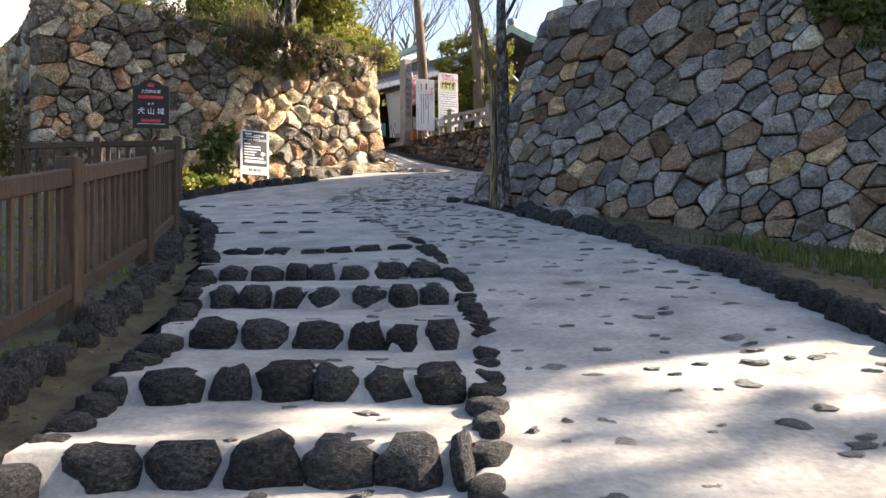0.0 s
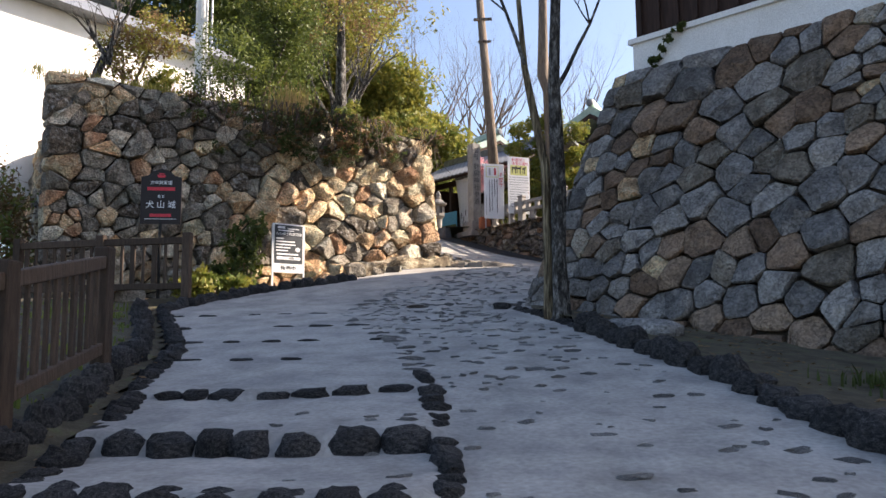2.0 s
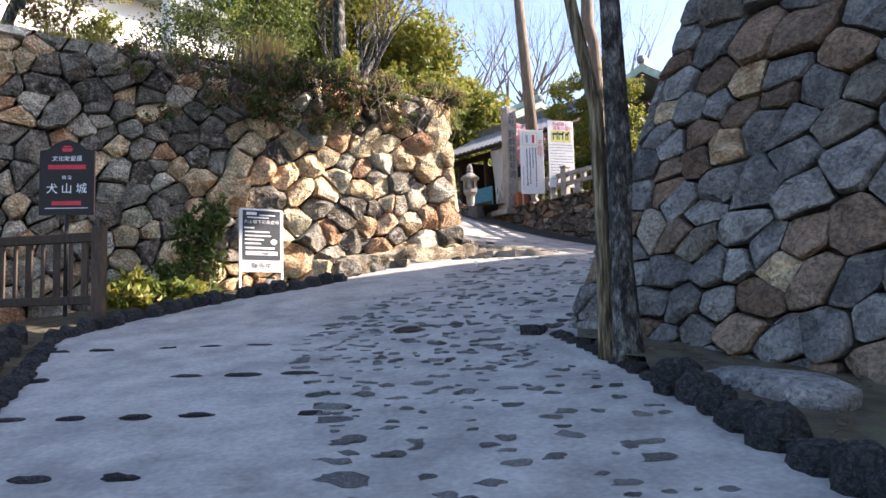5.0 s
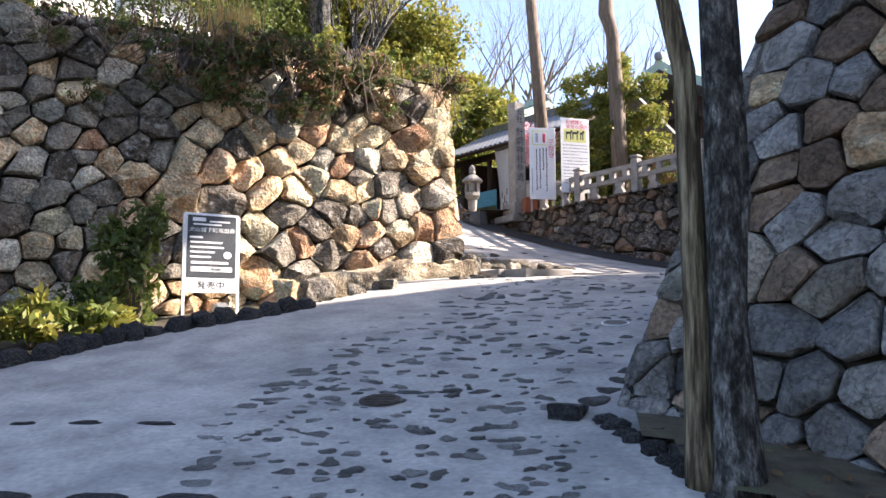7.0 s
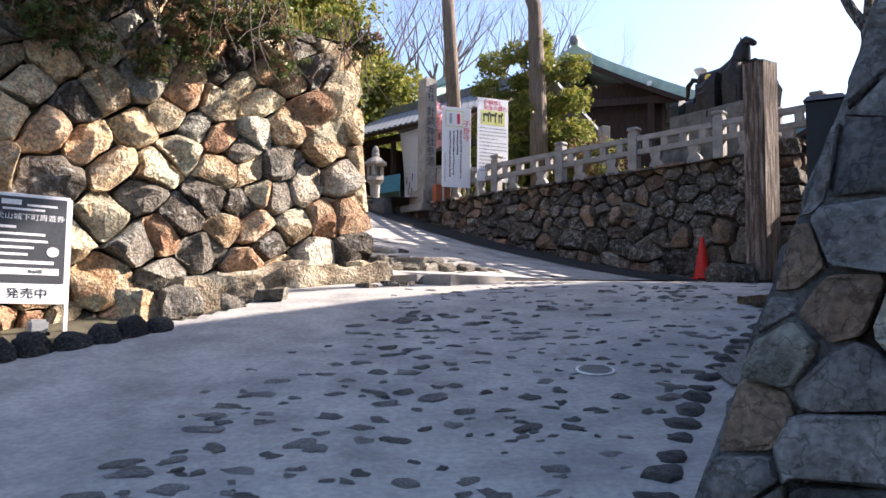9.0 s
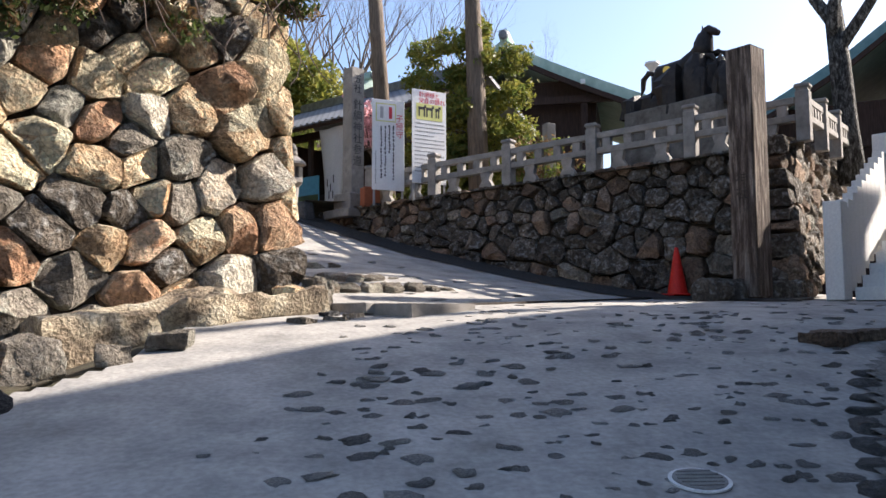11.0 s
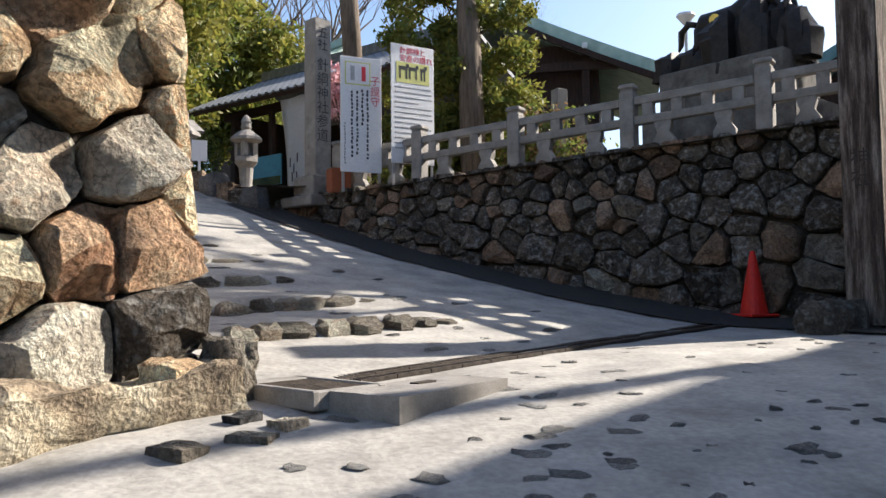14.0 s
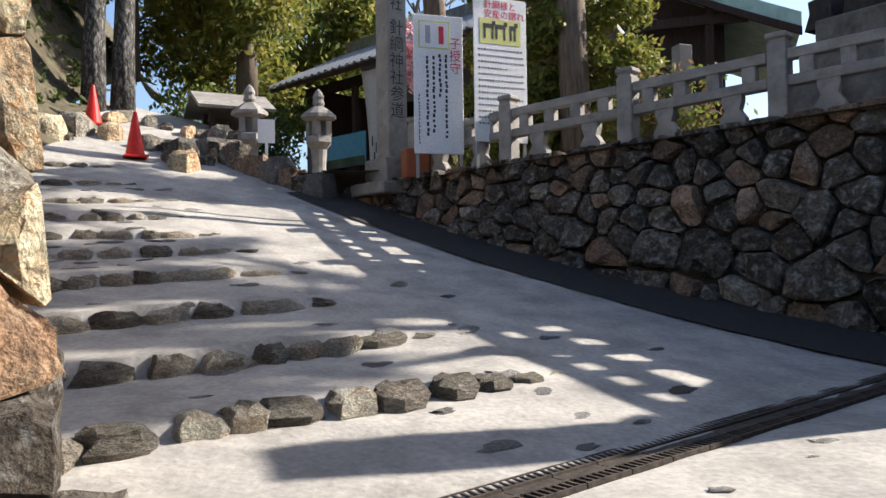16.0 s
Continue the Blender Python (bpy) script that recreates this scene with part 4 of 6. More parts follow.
part("roundel", lathe([(0.045, 0), (0.045, 0.004)], 18, Matrix.Translation((0.17, -0.021, 0.78)) @ pose(0, 0, 0, 90)), M["white_paint"], bd)
sl = anchor("spotlight", "small grey garden spotlight on the ground below the notice", "lamp", (-3.95, 18.05, 3.16), 43)
part("housing", box(bmesh.new(), (0.16, 0.13, 0.12), Matrix.Translation((0, 0, 0.08)), 0.02, 2), M["grey_metal"], sl)
part("bracket", boxes(((0.2, 0.04, 0.03), (0, 0, 0.015))), M["black_metal"], sl)

lp = anchor("notice_board", "black roofed notice board on a black steel post", "sign", (3.02, 18.7, 3.40), -28)
part("post", boxes(((0.07, 0.07, 1.4), (0.05, 0, 0.70)), bevel=0.004), M["black_metal"], lp)
part("board", boxes(((0.32, 0.12, 0.80), (0, 0, 1.58)), bevel=0.006), M["black_metal"], lp)
bm2 = bmesh.new()
v = [bm2.verts.new(p) for p in ((-0.18, -0.1, 1.985), (0.18, -0.1, 1.985), (0.18, 0.1, 1.985), (-0.18, 0.1, 1.985), (-0.15, 0, 2.05), (0.15, 0, 2.05))]
for f in ((3, 2, 1, 0), (0, 1, 5, 4), (2, 3, 4, 5), (0, 4, 3), (1, 2, 5)):
    bm2.faces.new([v[i] for i in f])
part("roof", bm2, M["black_metal"], lp)


# ---- post, cones, balustrade, horse ----
wp = anchor("wooden_post", "tall square weathered wooden post with worn carved writing", "post", (4.46, 24.45, 3.98), -55)
bm = bmesh.new()
box(bm, (0.39, 0.39, 3.55), Matrix.Translation((0, 0, 1.78)), 0.014, 2)
part("shaft", bm, M["old_wood"], wp)
bm = bmesh.new()
v = [bm.verts.new(p) for p in ((-0.195, -0.195, 3.552), (0.195, -0.195, 3.552), (0.195, 0.195, 3.552), (-0.195, 0.195, 3.552), (0, 0, 3.62))]
for f in ((0, 1, 4), (1, 2, 4), (2, 3, 4), (3, 0, 4), (3, 2, 1, 0)):
    bm.faces.new([v[i] for i in f])
part("cap", bm, M["old_wood"], wp)
write("神社", 0.2, M["iron"], wp, 0, 1.55, -0.197, vertical=True)
for k in range(5):
    ob = link("foot_stone", boulder(0.5, 0.4, 0.3, kr, rough=0.35), M["lichen_stone"], wp)
    ob.matrix_basis = pose(0, 0, 0, 0, 0, 79) @ Matrix.Translation((-0.8 + k * 0.42, kr.uniform(-0.1, 0.12), -0.05))


def cone(at, s=1.0, rz=0):
    th = anchor("traffic_cone", "plain red plastic traffic cone on the street edge", "traffic cone", at, rz, group="traffic cones")
    part("cone", lathe([(0.15 * s, 0.03), (0.145 * s, 0.06), (0.03 * s, 0.70 * s), (0.025 * s, 0.715 * s), (0.012 * s, 0.72 * s)], 20), M["red_plastic"], th, smooth=False)
    part("foot", box(bmesh.new(), (0.37 * s, 0.37 * s, 0.035), Matrix.Translation((0, 0, 0.018)), 0.012), M["red_plastic"], th)
    return th


cone((3.84, 25.72, 4.04), 1.05, 12)

TOPZ = lambda s: 6.42 - 0.03 * s


def north_top(s, back=0.62):
    p = NC + NT * s - NN * back
    return Vector((p.x, p.y, TOPZ(s)))


bal = anchor("balustrade", "weathered grey granite balustrade along the top of the boulder wall", "balustrade")
BYAW = math.degrees(math.atan2(NT.y, NT.x))
marks = (0.45, 2.2, 3.97, 5.73, 7.5, 9.2)
for s in marks:
    p = north_top(s)
    m = pose(p.x, p.y, p.z - 0.05, 0, 0, BYAW)
    ob = part("post", box(bmesh.new(), (0.20, 0.20, 0.78), Matrix.Translation((0, 0, 0.39)), 0.012), M["granite"], bal)
    ob.matrix_basis = m
    bm = box(bmesh.new(), (0.17, 0.17, 0.04), Matrix.Translation((0, 0, 0.80)))
    box(bm, (0.23, 0.23, 0.07), Matrix.Translation((0, 0, 0.855)), 0.02)
    ob = part("cap", bm, M["granite"], bal)
    ob.matrix_basis = m
for s0, s1 in zip(marks, marks[1:]):
    p, q = north_top(s0), north_top(s1)
    c, L = (p + q) / 2, (q - p).length - 0.2
    tilt = -math.degrees(math.asin((q - p).z / (q - p).length))
    m = pose(c.x, c.y, c.z, 0, tilt, BYAW)
    for z, t in ((0.60, 0.11), (0.33, 0.11)):
        ob = part("rail", box(bmesh.new(), (L, 0.13, t), Matrix.Translation((0, 0, z)), 0.010), M["granite"], bal)
        ob.matrix_basis = m
    for k in range(4):
        ob = part("block", box(bmesh.new(), (0.15, 0.11, 0.17), Matrix.Translation((-L / 2 + L * (k + 0.5) / 4, 0, 0.465)), 0.008), M["granite"], bal)
        ob.matrix_basis = m
    for k in range(2):
        x = -L / 2 + L * (k + 0.5) / 2
        bm = bmesh.new()
        pr = [(-0.14, -0.05), (0.14, -0.05), (0.14, 0.03), (0.08, 0.12), (0.11, 0.22), (0.11, 0.275), (-0.11, 0.275), (-0.11, 0.22), (-0.08, 0.12), (-0.14, 0.03)]
        f = [bm.verts.new((x + a, -0.055, b)) for a, b in pr]
        g = [bm.verts.new((x + a, 0.055, b)) for a, b in pr]
        bm.faces.new(f)
        bm.faces.new(list(reversed(g)))
        for i in range(len(pr)):
            j = (i + 1) % len(pr)
            bm.faces.new((f[j], f[i], g[i], g[j]))
        bmesh.ops.recalc_face_normals(bm, faces=bm.faces)
        ob = part("foot", bm, M["granite"], bal)
        ob.matrix_basis = m
bal2 = anchor("balustrade", "grey granite balustrade turning up beside the white stair", "balustrade")
E2 = Vector((0.62, 0.785))
b0 = north_top(0.45)
for k in range(4):
    p = b0 + Vector((*E2, 0)) * (1.5 * k) + Vector((0, 0, 0.12 * k))
    if k:
        bm = box(bmesh.new(), (0.2, 0.2, 0.8), Matrix.Translation((0, 0, 0.38)), 0.012)
        box(bm, (0.23, 0.23, 0.07), Matrix.Translation((0, 0, 0.83)), 0.02)
        ob = part("post", bm, M["granite"], bal2)
        ob.matrix_basis = pose(p.x, p.y, p.z - 0.05, 0, 0, 51.7)
    if k < 3:
        c = p + Vector((*E2, 0.08)) * 0.75
        for z in (0.6, 0.33):
            ob = part("rail", box(bmesh.new(), (1.3, 0.13, 0.11), Matrix.Translation((0, 0, z)), 0.01), M["granite"], bal2)
            ob.matrix_basis = pose(c.x, c.y, c.z, 0, -4.6, 51.7)
        for j in range(5):
            ob = part("block", box(bmesh.new(), (0.13, 0.11, 0.17), Matrix.Translation((-0.5 + j * 0.25, 0, 0.465)), 0.008), M["granite"], bal2)
            ob.matrix_basis = pose(c.x, c.y, c.z, 0, -4.6, 51.7)

# terrace behind the boulder wall
tp = [north_top(s, 0.35) for s in (0.4, 2, 4, 6, 8, 10.4)]
bm = bmesh.new()
fr = [bm.verts.new((p.x, p.y, p.z - 0.10)) for p in tp]
bk = [bm.verts.new((p.x + 11 - k * 0.4, p.y + 22, p.z + 0.15)) for k, p in enumerate(tp)]
for i in range(5):
    bm.faces.new((fr[i], fr[i + 1], bk[i + 1], bk[i]))
bmesh.ops.recalc_face_normals(bm, faces=bm.faces)
tagged(part("terrace", bm, M["soil"]), "raised shrine terrace behind the balustrade", "terrace", kind="structure")

ped = anchor("pedestal", "grey granite pedestal of the bronze horse", "pedestal", (5.20, 28.75, 6.2), -54.2)
part("plinth", box(bmesh.new(), (2.5, 1.5, 0.9), Matrix.Translation((0, 0, 0.45)), 0.015), M["old_granite"], ped)
part("top_slab", box(bmesh.new(), (2.05, 1.15, 0.70), Matrix.Translation((0, 0, 1.25)), 0.02), M["old_granite"], ped)
bm = bmesh.new()
T = lambda pts, radii, seg=10: tube(bm, pts, radii, seg, 0.06)
T([(-0.62, 0, 0.72), (-0.5, 0, 0.76), (-0.25, 0, 0.74), (0.05, 0, 0.77), (0.3, 0, 0.86), (0.45, 0, 0.95), (0.52, 0, 1.0)], [0.09, 0.22, 0.24, 0.23, 0.25, 0.22, 0.09], 12)
T([(0.36, 0, 0.92), (0.46, 0, 1.12), (0.50, 0, 1.30), (0.53, 0, 1.42)], [0.24, 0.19, 0.15, 0.10])
T([(0.47, 0, 1.42), (0.57, 0, 1.42), (0.70, 0, 1.36), (0.78, 0, 1.31)], [0.06, 0.105, 0.075, 0.055])
T([(0.48, 0.04, 1.45), (0.47, 0.045, 1.53)], [0.025, 0.008], 6)
T([(0.48, -0.04, 1.45), (0.47, -0.045, 1.53)], [0.025, 0.008], 6)
T([(0.40, 0, 1.40), (0.34, 0, 1.22), (0.26, 0, 1.05)], [0.04, 0.08, 0.04], 7)
T([(0.46, 0.09, 0.92), (0.72, 0.1, 0.98), (0.84, 0.1, 0.94), (0.90, 0.1, 0.74), (0.97, 0.1, 0.70)], [0.09, 0.065, 0.05, 0.035, 0.045], 8)
T([(0.46, -0.09, 0.90), (0.68, -0.1, 0.86), (0.80, -0.1, 0.72), (0.78, -0.1, 0.58)], [0.09, 0.06, 0.045, 0.04], 8)
T([(-0.55, 0.1, 0.72), (-0.66, 0.11, 0.48), (-0.78, 0.11, 0.32), (-0.76, 0.11, 0.12)], [0.13, 0.08, 0.05, 0.045], 8)
T([(-0.50, -0.1, 0.70), (-0.56, -0.11, 0.46), (-0.70, -0.11, 0.30), (-0.70, -0.11, 0.12)], [0.13, 0.08, 0.05, 0.045], 8)
T([(-0.64, 0, 0.84), (-0.80, 0, 0.90), (-0.92, 0, 0.78), (-0.94, 0, 0.58), (-0.99, 0, 0.46)], [0.05, 0.06, 0.06, 0.045, 0.01], 8)
hr = random.Random(3)
for k in range(26):
    x = -1.0 + 2.05 * k / 25
    top_ = 0.42 + 0.40 * smoothstep(-0.6, 0.3, x) * smoothstep(1.15, 0.7, x)
    me = boulder(hr.uniform(0.32, 0.55), hr.uniform(0.5, 0.85), top_ * hr.uniform(0.7, 1.15), hr, rough=0.4, seg=8)
    me.transform(Matrix.Translation((x, hr.uniform(-0.2, 0.2), 0.0)))
    bm.from_mesh(me)
hs = part("horse_statue", bm, M["bronze"], None, smooth=True)
hs.matrix_basis = pose(5.20, 28.75, 7.80, 0, 0, -54.2) @ Matrix.Diagonal((1.02, 1.02, 1.0, 1))
tagged(hs, "dark bronze leaping horse with a gold crest on its flank", "statue")
gd = part("crest", lathe([(0.085, 0), (0.085, 0.02)], 16, pose(-0.22, -0.215, 0.78, 90)), M["gold"])
gd.parent = hs

# white stair
st = anchor("stone_stair", "pale granite stair with parapet walls climbing to the shrine", "stair", (5.30, 23.75, 3.92), 42)
for k in range(12):
    part("step", box(bmesh.new(), (0.34, 2.2, 0.175), Matrix.Translation((0.35 + k * 0.32, -1.25, 0.0875 + k * 0.175)), 0.006), M["new_granite"], st)
def newel(x, z, h):
    return part("newel", box(bmesh.new(), (0.26, 0.24, h), Matrix.Translation((x, 0, z + h / 2)), 0.012), M["new_granite"], st)
newel(0.0, 0.0, 1.32)
newel(2.3, 0.5, 2.1)
for k in range(10):
    x0, x1 = 0.13 + k * 0.204, 0.13 + (k + 1) * 0.204
    part("parapet_slab", box(bmesh.new(), (0.202, 0.14, 1.25), Matrix.Translation(((x0 + x1) / 2, 0, 0.65 + k * 0.112)), 0.004), M["new_granite"], st)


# ---- shrine approach: pillar, boards, lanterns, tea house ----
pl = anchor("stone_pillar", "tall carved granite name pillar on a stepped base", "stone pillar", (-1.36, 31.3, 6.02), 38)
part("shaft", box(bmesh.new(), (0.34, 0.34, 2.85), Matrix.Translation((0, 0, 1.80)), 0.012), M["granite"], pl)
bm = bmesh.new()
v = [bm.verts.new(p) for p in ((-0.17, -0.17, 3.226), (0.17, -0.17, 3.226), (0.17, 0.17, 3.226), (-0.17, 0.17, 3.226), (0, 0, 3.30))]
for f in ((0, 1, 4), (1, 2, 4), (2, 3, 4), (3, 0, 4), (3, 2, 1, 0)):
    bm.faces.new([v[i] for i in f])
part("cap", bm, M["granite"], pl)
part("base", box(bmesh.new(), (0.62, 0.62, 0.42), Matrix.Translation((0, 0, 0.20)), 0.02), M["granite"], pl)
part("step", box(bmesh.new(), (0.95, 0.95, 0.18), Matrix.Translation((0, 0, -0.05)), 0.02), M["granite"], pl)
write("針綱神社参道", 0.25, M["ink"], pl, -0.01, 1.75, -0.1712, vertical=True)
write("五社", 0.22, M["ink"], pl, -0.01, 2.85, -0.1712, vertical=True)
bx = tagged(part("wooden_box", boxes(((0.35, 0.3, 0.42), (0, 0, 0.21)), bevel=0.01), M["terracotta"]), "small red-brown wooden box beside the pillar", "box")
bx.matrix_basis = pose(-0.98, 30.75, 6.08, 0, 0, 20)


def notice(at, rz, w, h, lift):
    th = anchor("notice_board", "white painted notice board on two thin steel legs", "sign", at, rz, group="white notice boards")
    for x in (-w / 2 + 0.05, w / 2 - 0.03):
        part("leg", boxes(((0.04, 0.03, h + lift), (x, 0.03, (h + lift) / 2 - 0.1))), M["grey_metal"], th)
    bd = part("board", box(bmesh.new(), (w, 0.025, h), Matrix.Translation((0, 0, lift + h / 2)), 0.004), M["white_paint"], th)
    return th, bd


th, bd = notice((-0.60, 29.95, 6.10), 20, 0.70, 1.88, 0.22)
write("子授守", 0.17, M["red_ink"], bd, 0.24, 1.55, -0.0135, vertical=True)
part("picture_frame", bars([(-0.06, 1.83, 0.44, 0.38)], -0.0145), M["yellow_ink"], bd)
part("picture", bars([(-0.06, 1.83, 0.40, 0.34)], -0.0165), M["white_paint"], bd)
part("amulet", bars([(-0.15, 1.83, 0.07, 0.24)], -0.0185), M["grey_metal"], bd)
part("amulet", bars([(0.04, 1.83, 0.07, 0.24)], -0.0185), M["red_ink"], bd)
tr = random.Random(9)
for k, (x, z0, z1) in enumerate(((0.11, 1.55, 0.42), (0.02, 1.55, 0.95), (-0.07, 1.52, 0.5), (-0.16, 1.52, 0.42), (-0.28, 1.0, 0.35))):
    items, z = [], z0
    while z > z1:
        hgt = tr.uniform(0.03, 0.06) if k < 4 else 0.025
        items.append((x + tr.uniform(-0.006, 0.006), z, 0.032 if k < 4 else 0.018, hgt))
        z -= hgt + tr.uniform(0.012, 0.03)
    tagged(part("writing", bars(items, -0.0135), M["ink"], bd), kind="stuff")
th, bd = notice((0.24, 29.95, 6.18), 26, 0.80, 1.95, 0.28)
write("針綱様と\n　安産の謂れ", 0.125, M["red_ink"], bd, 0, 2.06, -0.0135)
part("picture", bars([(0.0, 1.77, 0.62, 0.34)], -0.0145), M["yellow_ink"], bd)
items = []
for x, w in ((-0.18, 0.16), (0.0, 0.16), (0.19, 0.10)):
    items += [(x, 1.84, w, 0.06), (x - w / 2 + 0.02, 1.75, 0.03, 0.16), (x + w / 2 - 0.02, 1.74, 0.03, 0.15), (x + w / 2, 1.88, 0.05, 0.06)]
for item in items:
    part("drawing", bars([item], -0.0165), M["ink"], bd)
for k in range(13):
    items, x = [], -0.34
    z = 1.52 - k * 0.083
    while x < (0.34 if k % 4 < 3 else 0.1):
        w = tr.uniform(0.018, 0.03)
        items.append((x + w / 2, z, w * 0.8, tr.uniform(0.018, 0.028)))
        x += w + tr.uniform(0.014, 0.022)
    tagged(part("writing", bars(items, -0.0135), M["ink"], bd), kind="stuff")
write("針綱神社", 0.07, M["ink"], bd, 0.18, 0.40, -0.0135)


def lantern(at, s, rz, hat):
    th = anchor("stone_lantern", "carved grey granite lantern beside the street", "stone lantern", at, rz, group="stone lanterns")
    part("base", lathe([(0.25 * s, 0), (0.25 * s, 0.10 * s), (0.15 * s, 0.18 * s)], 6), M["granite"], th)
    part("shaft", lathe([(0.12 * s, 0.17 * s), (0.10 * s, 0.35 * s), (0.12 * s, 0.60 * s)], 12), M["granite"], th)
    part("platform", lathe([(0.12 * s, 0.60 * s), (0.21 * s, 0.70 * s), (0.21 * s, 0.78 * s), (0.16 * s, 0.80 * s)], 6), M["granite"], th)
    bm = bmesh.new()
    for k in range(4):
        w = math.pi / 4 + k * math.pi / 2
        box(bm, (0.09 * s, 0.09 * s, 0.24 * s), Matrix.Translation((0.13 * s * math.cos(w), 0.13 * s * math.sin(w), 0.92 * s)))
    box(bm, (0.14 * s, 0.14 * s, 0.24 * s), Matrix.Translation((0, 0, 0.92 * s)))
    part("fire_box", bm, M["granite"], th)
    part("roof", lathe([(0.17 * s, 1.02 * s), (0.26 * s, 1.06 * s), (0.255 * s, 1.11 * s), (0.17 * s, 1.18 * s), (0.08 * s, 1.24 * s)], 6 if hat else 12), M["granite"], th)
    part("jewel", lathe([(0.07 * s, 1.24 * s), (0.09 * s, 1.28 * s), (0.075 * s, 1.34 * s), (0.085 * s, 1.38 * s), (0.05 * s, 1.46 * s), (0.01 * s, 1.50 * s)], 12), M["granite"], th)


lantern((-4.15, 33.6, 6.24), 1.28, 10, True)
lantern((-2.95, 33.9, 6.24), 1.25, 40, False)
ws = anchor("notice_post", "small white notice board on a slim white post", "sign", (-3.80, 33.4, 6.26), 15)
part("post", boxes(((0.05, 0.04, 1.15), (0, 0, 0.57))), M["white_paint"], ws)
bm = prism(bmesh.new(), [(-0.15, -0.015), (0.15, -0.015), (0.15, 0.015), (-0.15, 0.015)], 0.80, 1.22)
part("board", bm, M["white_paint"], ws)

hk = anchor("small_shrine", "small wooden street shrine with a pale gabled roof", "shrine", (-5.0, 35.2, 6.45), 30)
for x in (-0.4, 0.4):
    for y in (-0.3, 0.3):
        part("post", boxes(((0.09, 0.09, 1.5), (x, y, 0.75))), M["house_wood"], hk)
part("body", box(bmesh.new(), (0.7, 0.5, 0.8), Matrix.Translation((0, 0.05, 0.95)), 0.01), M["house_wood"], hk)
bm = bmesh.new()
for s in (1, -1):
    box(bm, (1.5, 0.85, 0.06), Matrix.Translation((0, s * 0.36, 1.68)) @ pose(0, 0, 0, -s * 27))
part("roof", bm, M["granite"], hk, "pale weathered sheet roof")

# tea house with a tiled roof
TH = frame_m((-4.5, 39.8, 6.75), (0.72, -0.69))
tea = anchor("tea_house", "open wooden rest house with a grey tiled roof", "building")
tea.matrix_basis = TH
for k in range(5):
    part("post", boxes(((0.13, 0.13, 2.6), (0.3 + k * 1.55, 0.35, 1.3))), M["house_wood"], tea)
part("back_wall", boxes(((6.6, 0.12, 2.8), (3.3, 3.6, 1.4))), M["house_wood"], tea)
part("side_wall", boxes(((0.12, 3.2, 2.7), (0.1, 2.0, 1.35))), M["house_wood"], tea)
part("beam", boxes(((6.8, 0.16, 0.22), (3.3, 0.35, 2.62))), M["house_wood"], tea)
part("counter", boxes(((5.5, 0.5, 0.9), (3.4, 1.2, 0.45))), M["house_wood"], tea)
part("painted_panel", boxes(((1.5, 0.04, 0.8), (1.55, 0.28, 0.95))), M["blue_panel"], tea, "blue landscape panel")
part("mountain", boxes(((1.5, 0.01, 0.22), (1.55, 0.252, 0.66))), M["leaf_dark"], tea)
slope = math.radians(27)
RL = 3.1
bm = box(bmesh.new(), (8.0, RL, 0.10), Matrix.Translation((3.4, -0.55 + RL / 2 * math.cos(slope), 2.62 + RL / 2 * math.sin(slope))) @ pose(0, 0, 0, 27))
part("roof_bed", bm, M["house_wood"], tea)
bm = box(bmesh.new(), (8.0, RL, 0.10), Matrix.Translation((3.4, 4.75 - RL / 2 * math.cos(slope), 2.62 + RL / 2 * math.sin(slope))) @ pose(0, 0, 0, -27))
part("roof_back", bm, M["tile"], tea)
bm = bmesh.new()
prof = [(-0.13, 0.0), (-0.10, 0.045), (-0.05, 0.06), (-0.01, 0.03), (0.05, 0.005), (0.13, 0.0)]
va = [bm.verts.new((x, 0, z)) for x, z in prof]
vb = [bm.verts.new((x, 0.30, z + 0.03)) for x, z in prof]
vc = [bm.verts.new((x, 0, z - 0.03)) for x, z in prof]
for i in range(5):
    bm.faces.new((va[i], va[i + 1], vb[i + 1], vb[i]))
    bm.faces.new((vc[i], vc[i + 1], va[i + 1], va[i]))
first = part("roof_tile", bm, M["tile"], tea, smooth=False)
rows, cols = 10, 29
for j in range(rows):
    for i in range(cols):
        d = 0.02 + j * 0.305
        ob = first if (i == 0 and j == 0) else link("roof_tile", first.data, None, tea)
        ob.matrix_basis = Matrix.Translation((-0.5 + i * 0.272, -0.55 + d * math.cos(slope) - 0.03, 2.68 + d * math.sin(slope) + 0.02)) @ pose(0, 0, 0, 24)
part("ridge", box(bmesh.new(), (8.1, 0.28, 0.34), Matrix.Translation((3.4, 2.15, 4.22)), 0.05, 2), M["tile"], tea)
bn = anchor("banner", "white cloth banner hung from the eave of the rest house", "banner")
bm = bmesh.new()
for j in range(9):
    for i in range(7):
        w = 1.15 * (1 - 0.45 * j / 8)
        bm.verts.new((0.3 + (i / 6 - 0.0) * w + 0.28 * j / 8, 0.05 * math.sin(i * 1.1 + j * 0.4), -2.35 * j / 8))
bm.verts.ensure_lookup_table()
for j in range(8):
    for i in range(6):
        a = j * 7 + i
        bm.faces.new([bm.verts[q] for q in (a, a + 7, a + 8, a + 1)])
bmesh.ops.solidify(bm, geom=bm.faces[:], thickness=0.01)
ob = part("cloth", bm, M["cloth"], bn, smooth=True)
bn.matrix_basis = frame_m((-2.75, 37.1, 9.15), (0.72, -0.69))
for k, (x, z) in enumerate(((0.75, -1.6), (0.88, -1.75), (1.0, -1.5), (0.82, -1.95), (0.98, -1.95))):
    part("writing", bars([(x, z, 0.035, 0.22)], -0.08), M["ink"], bn)

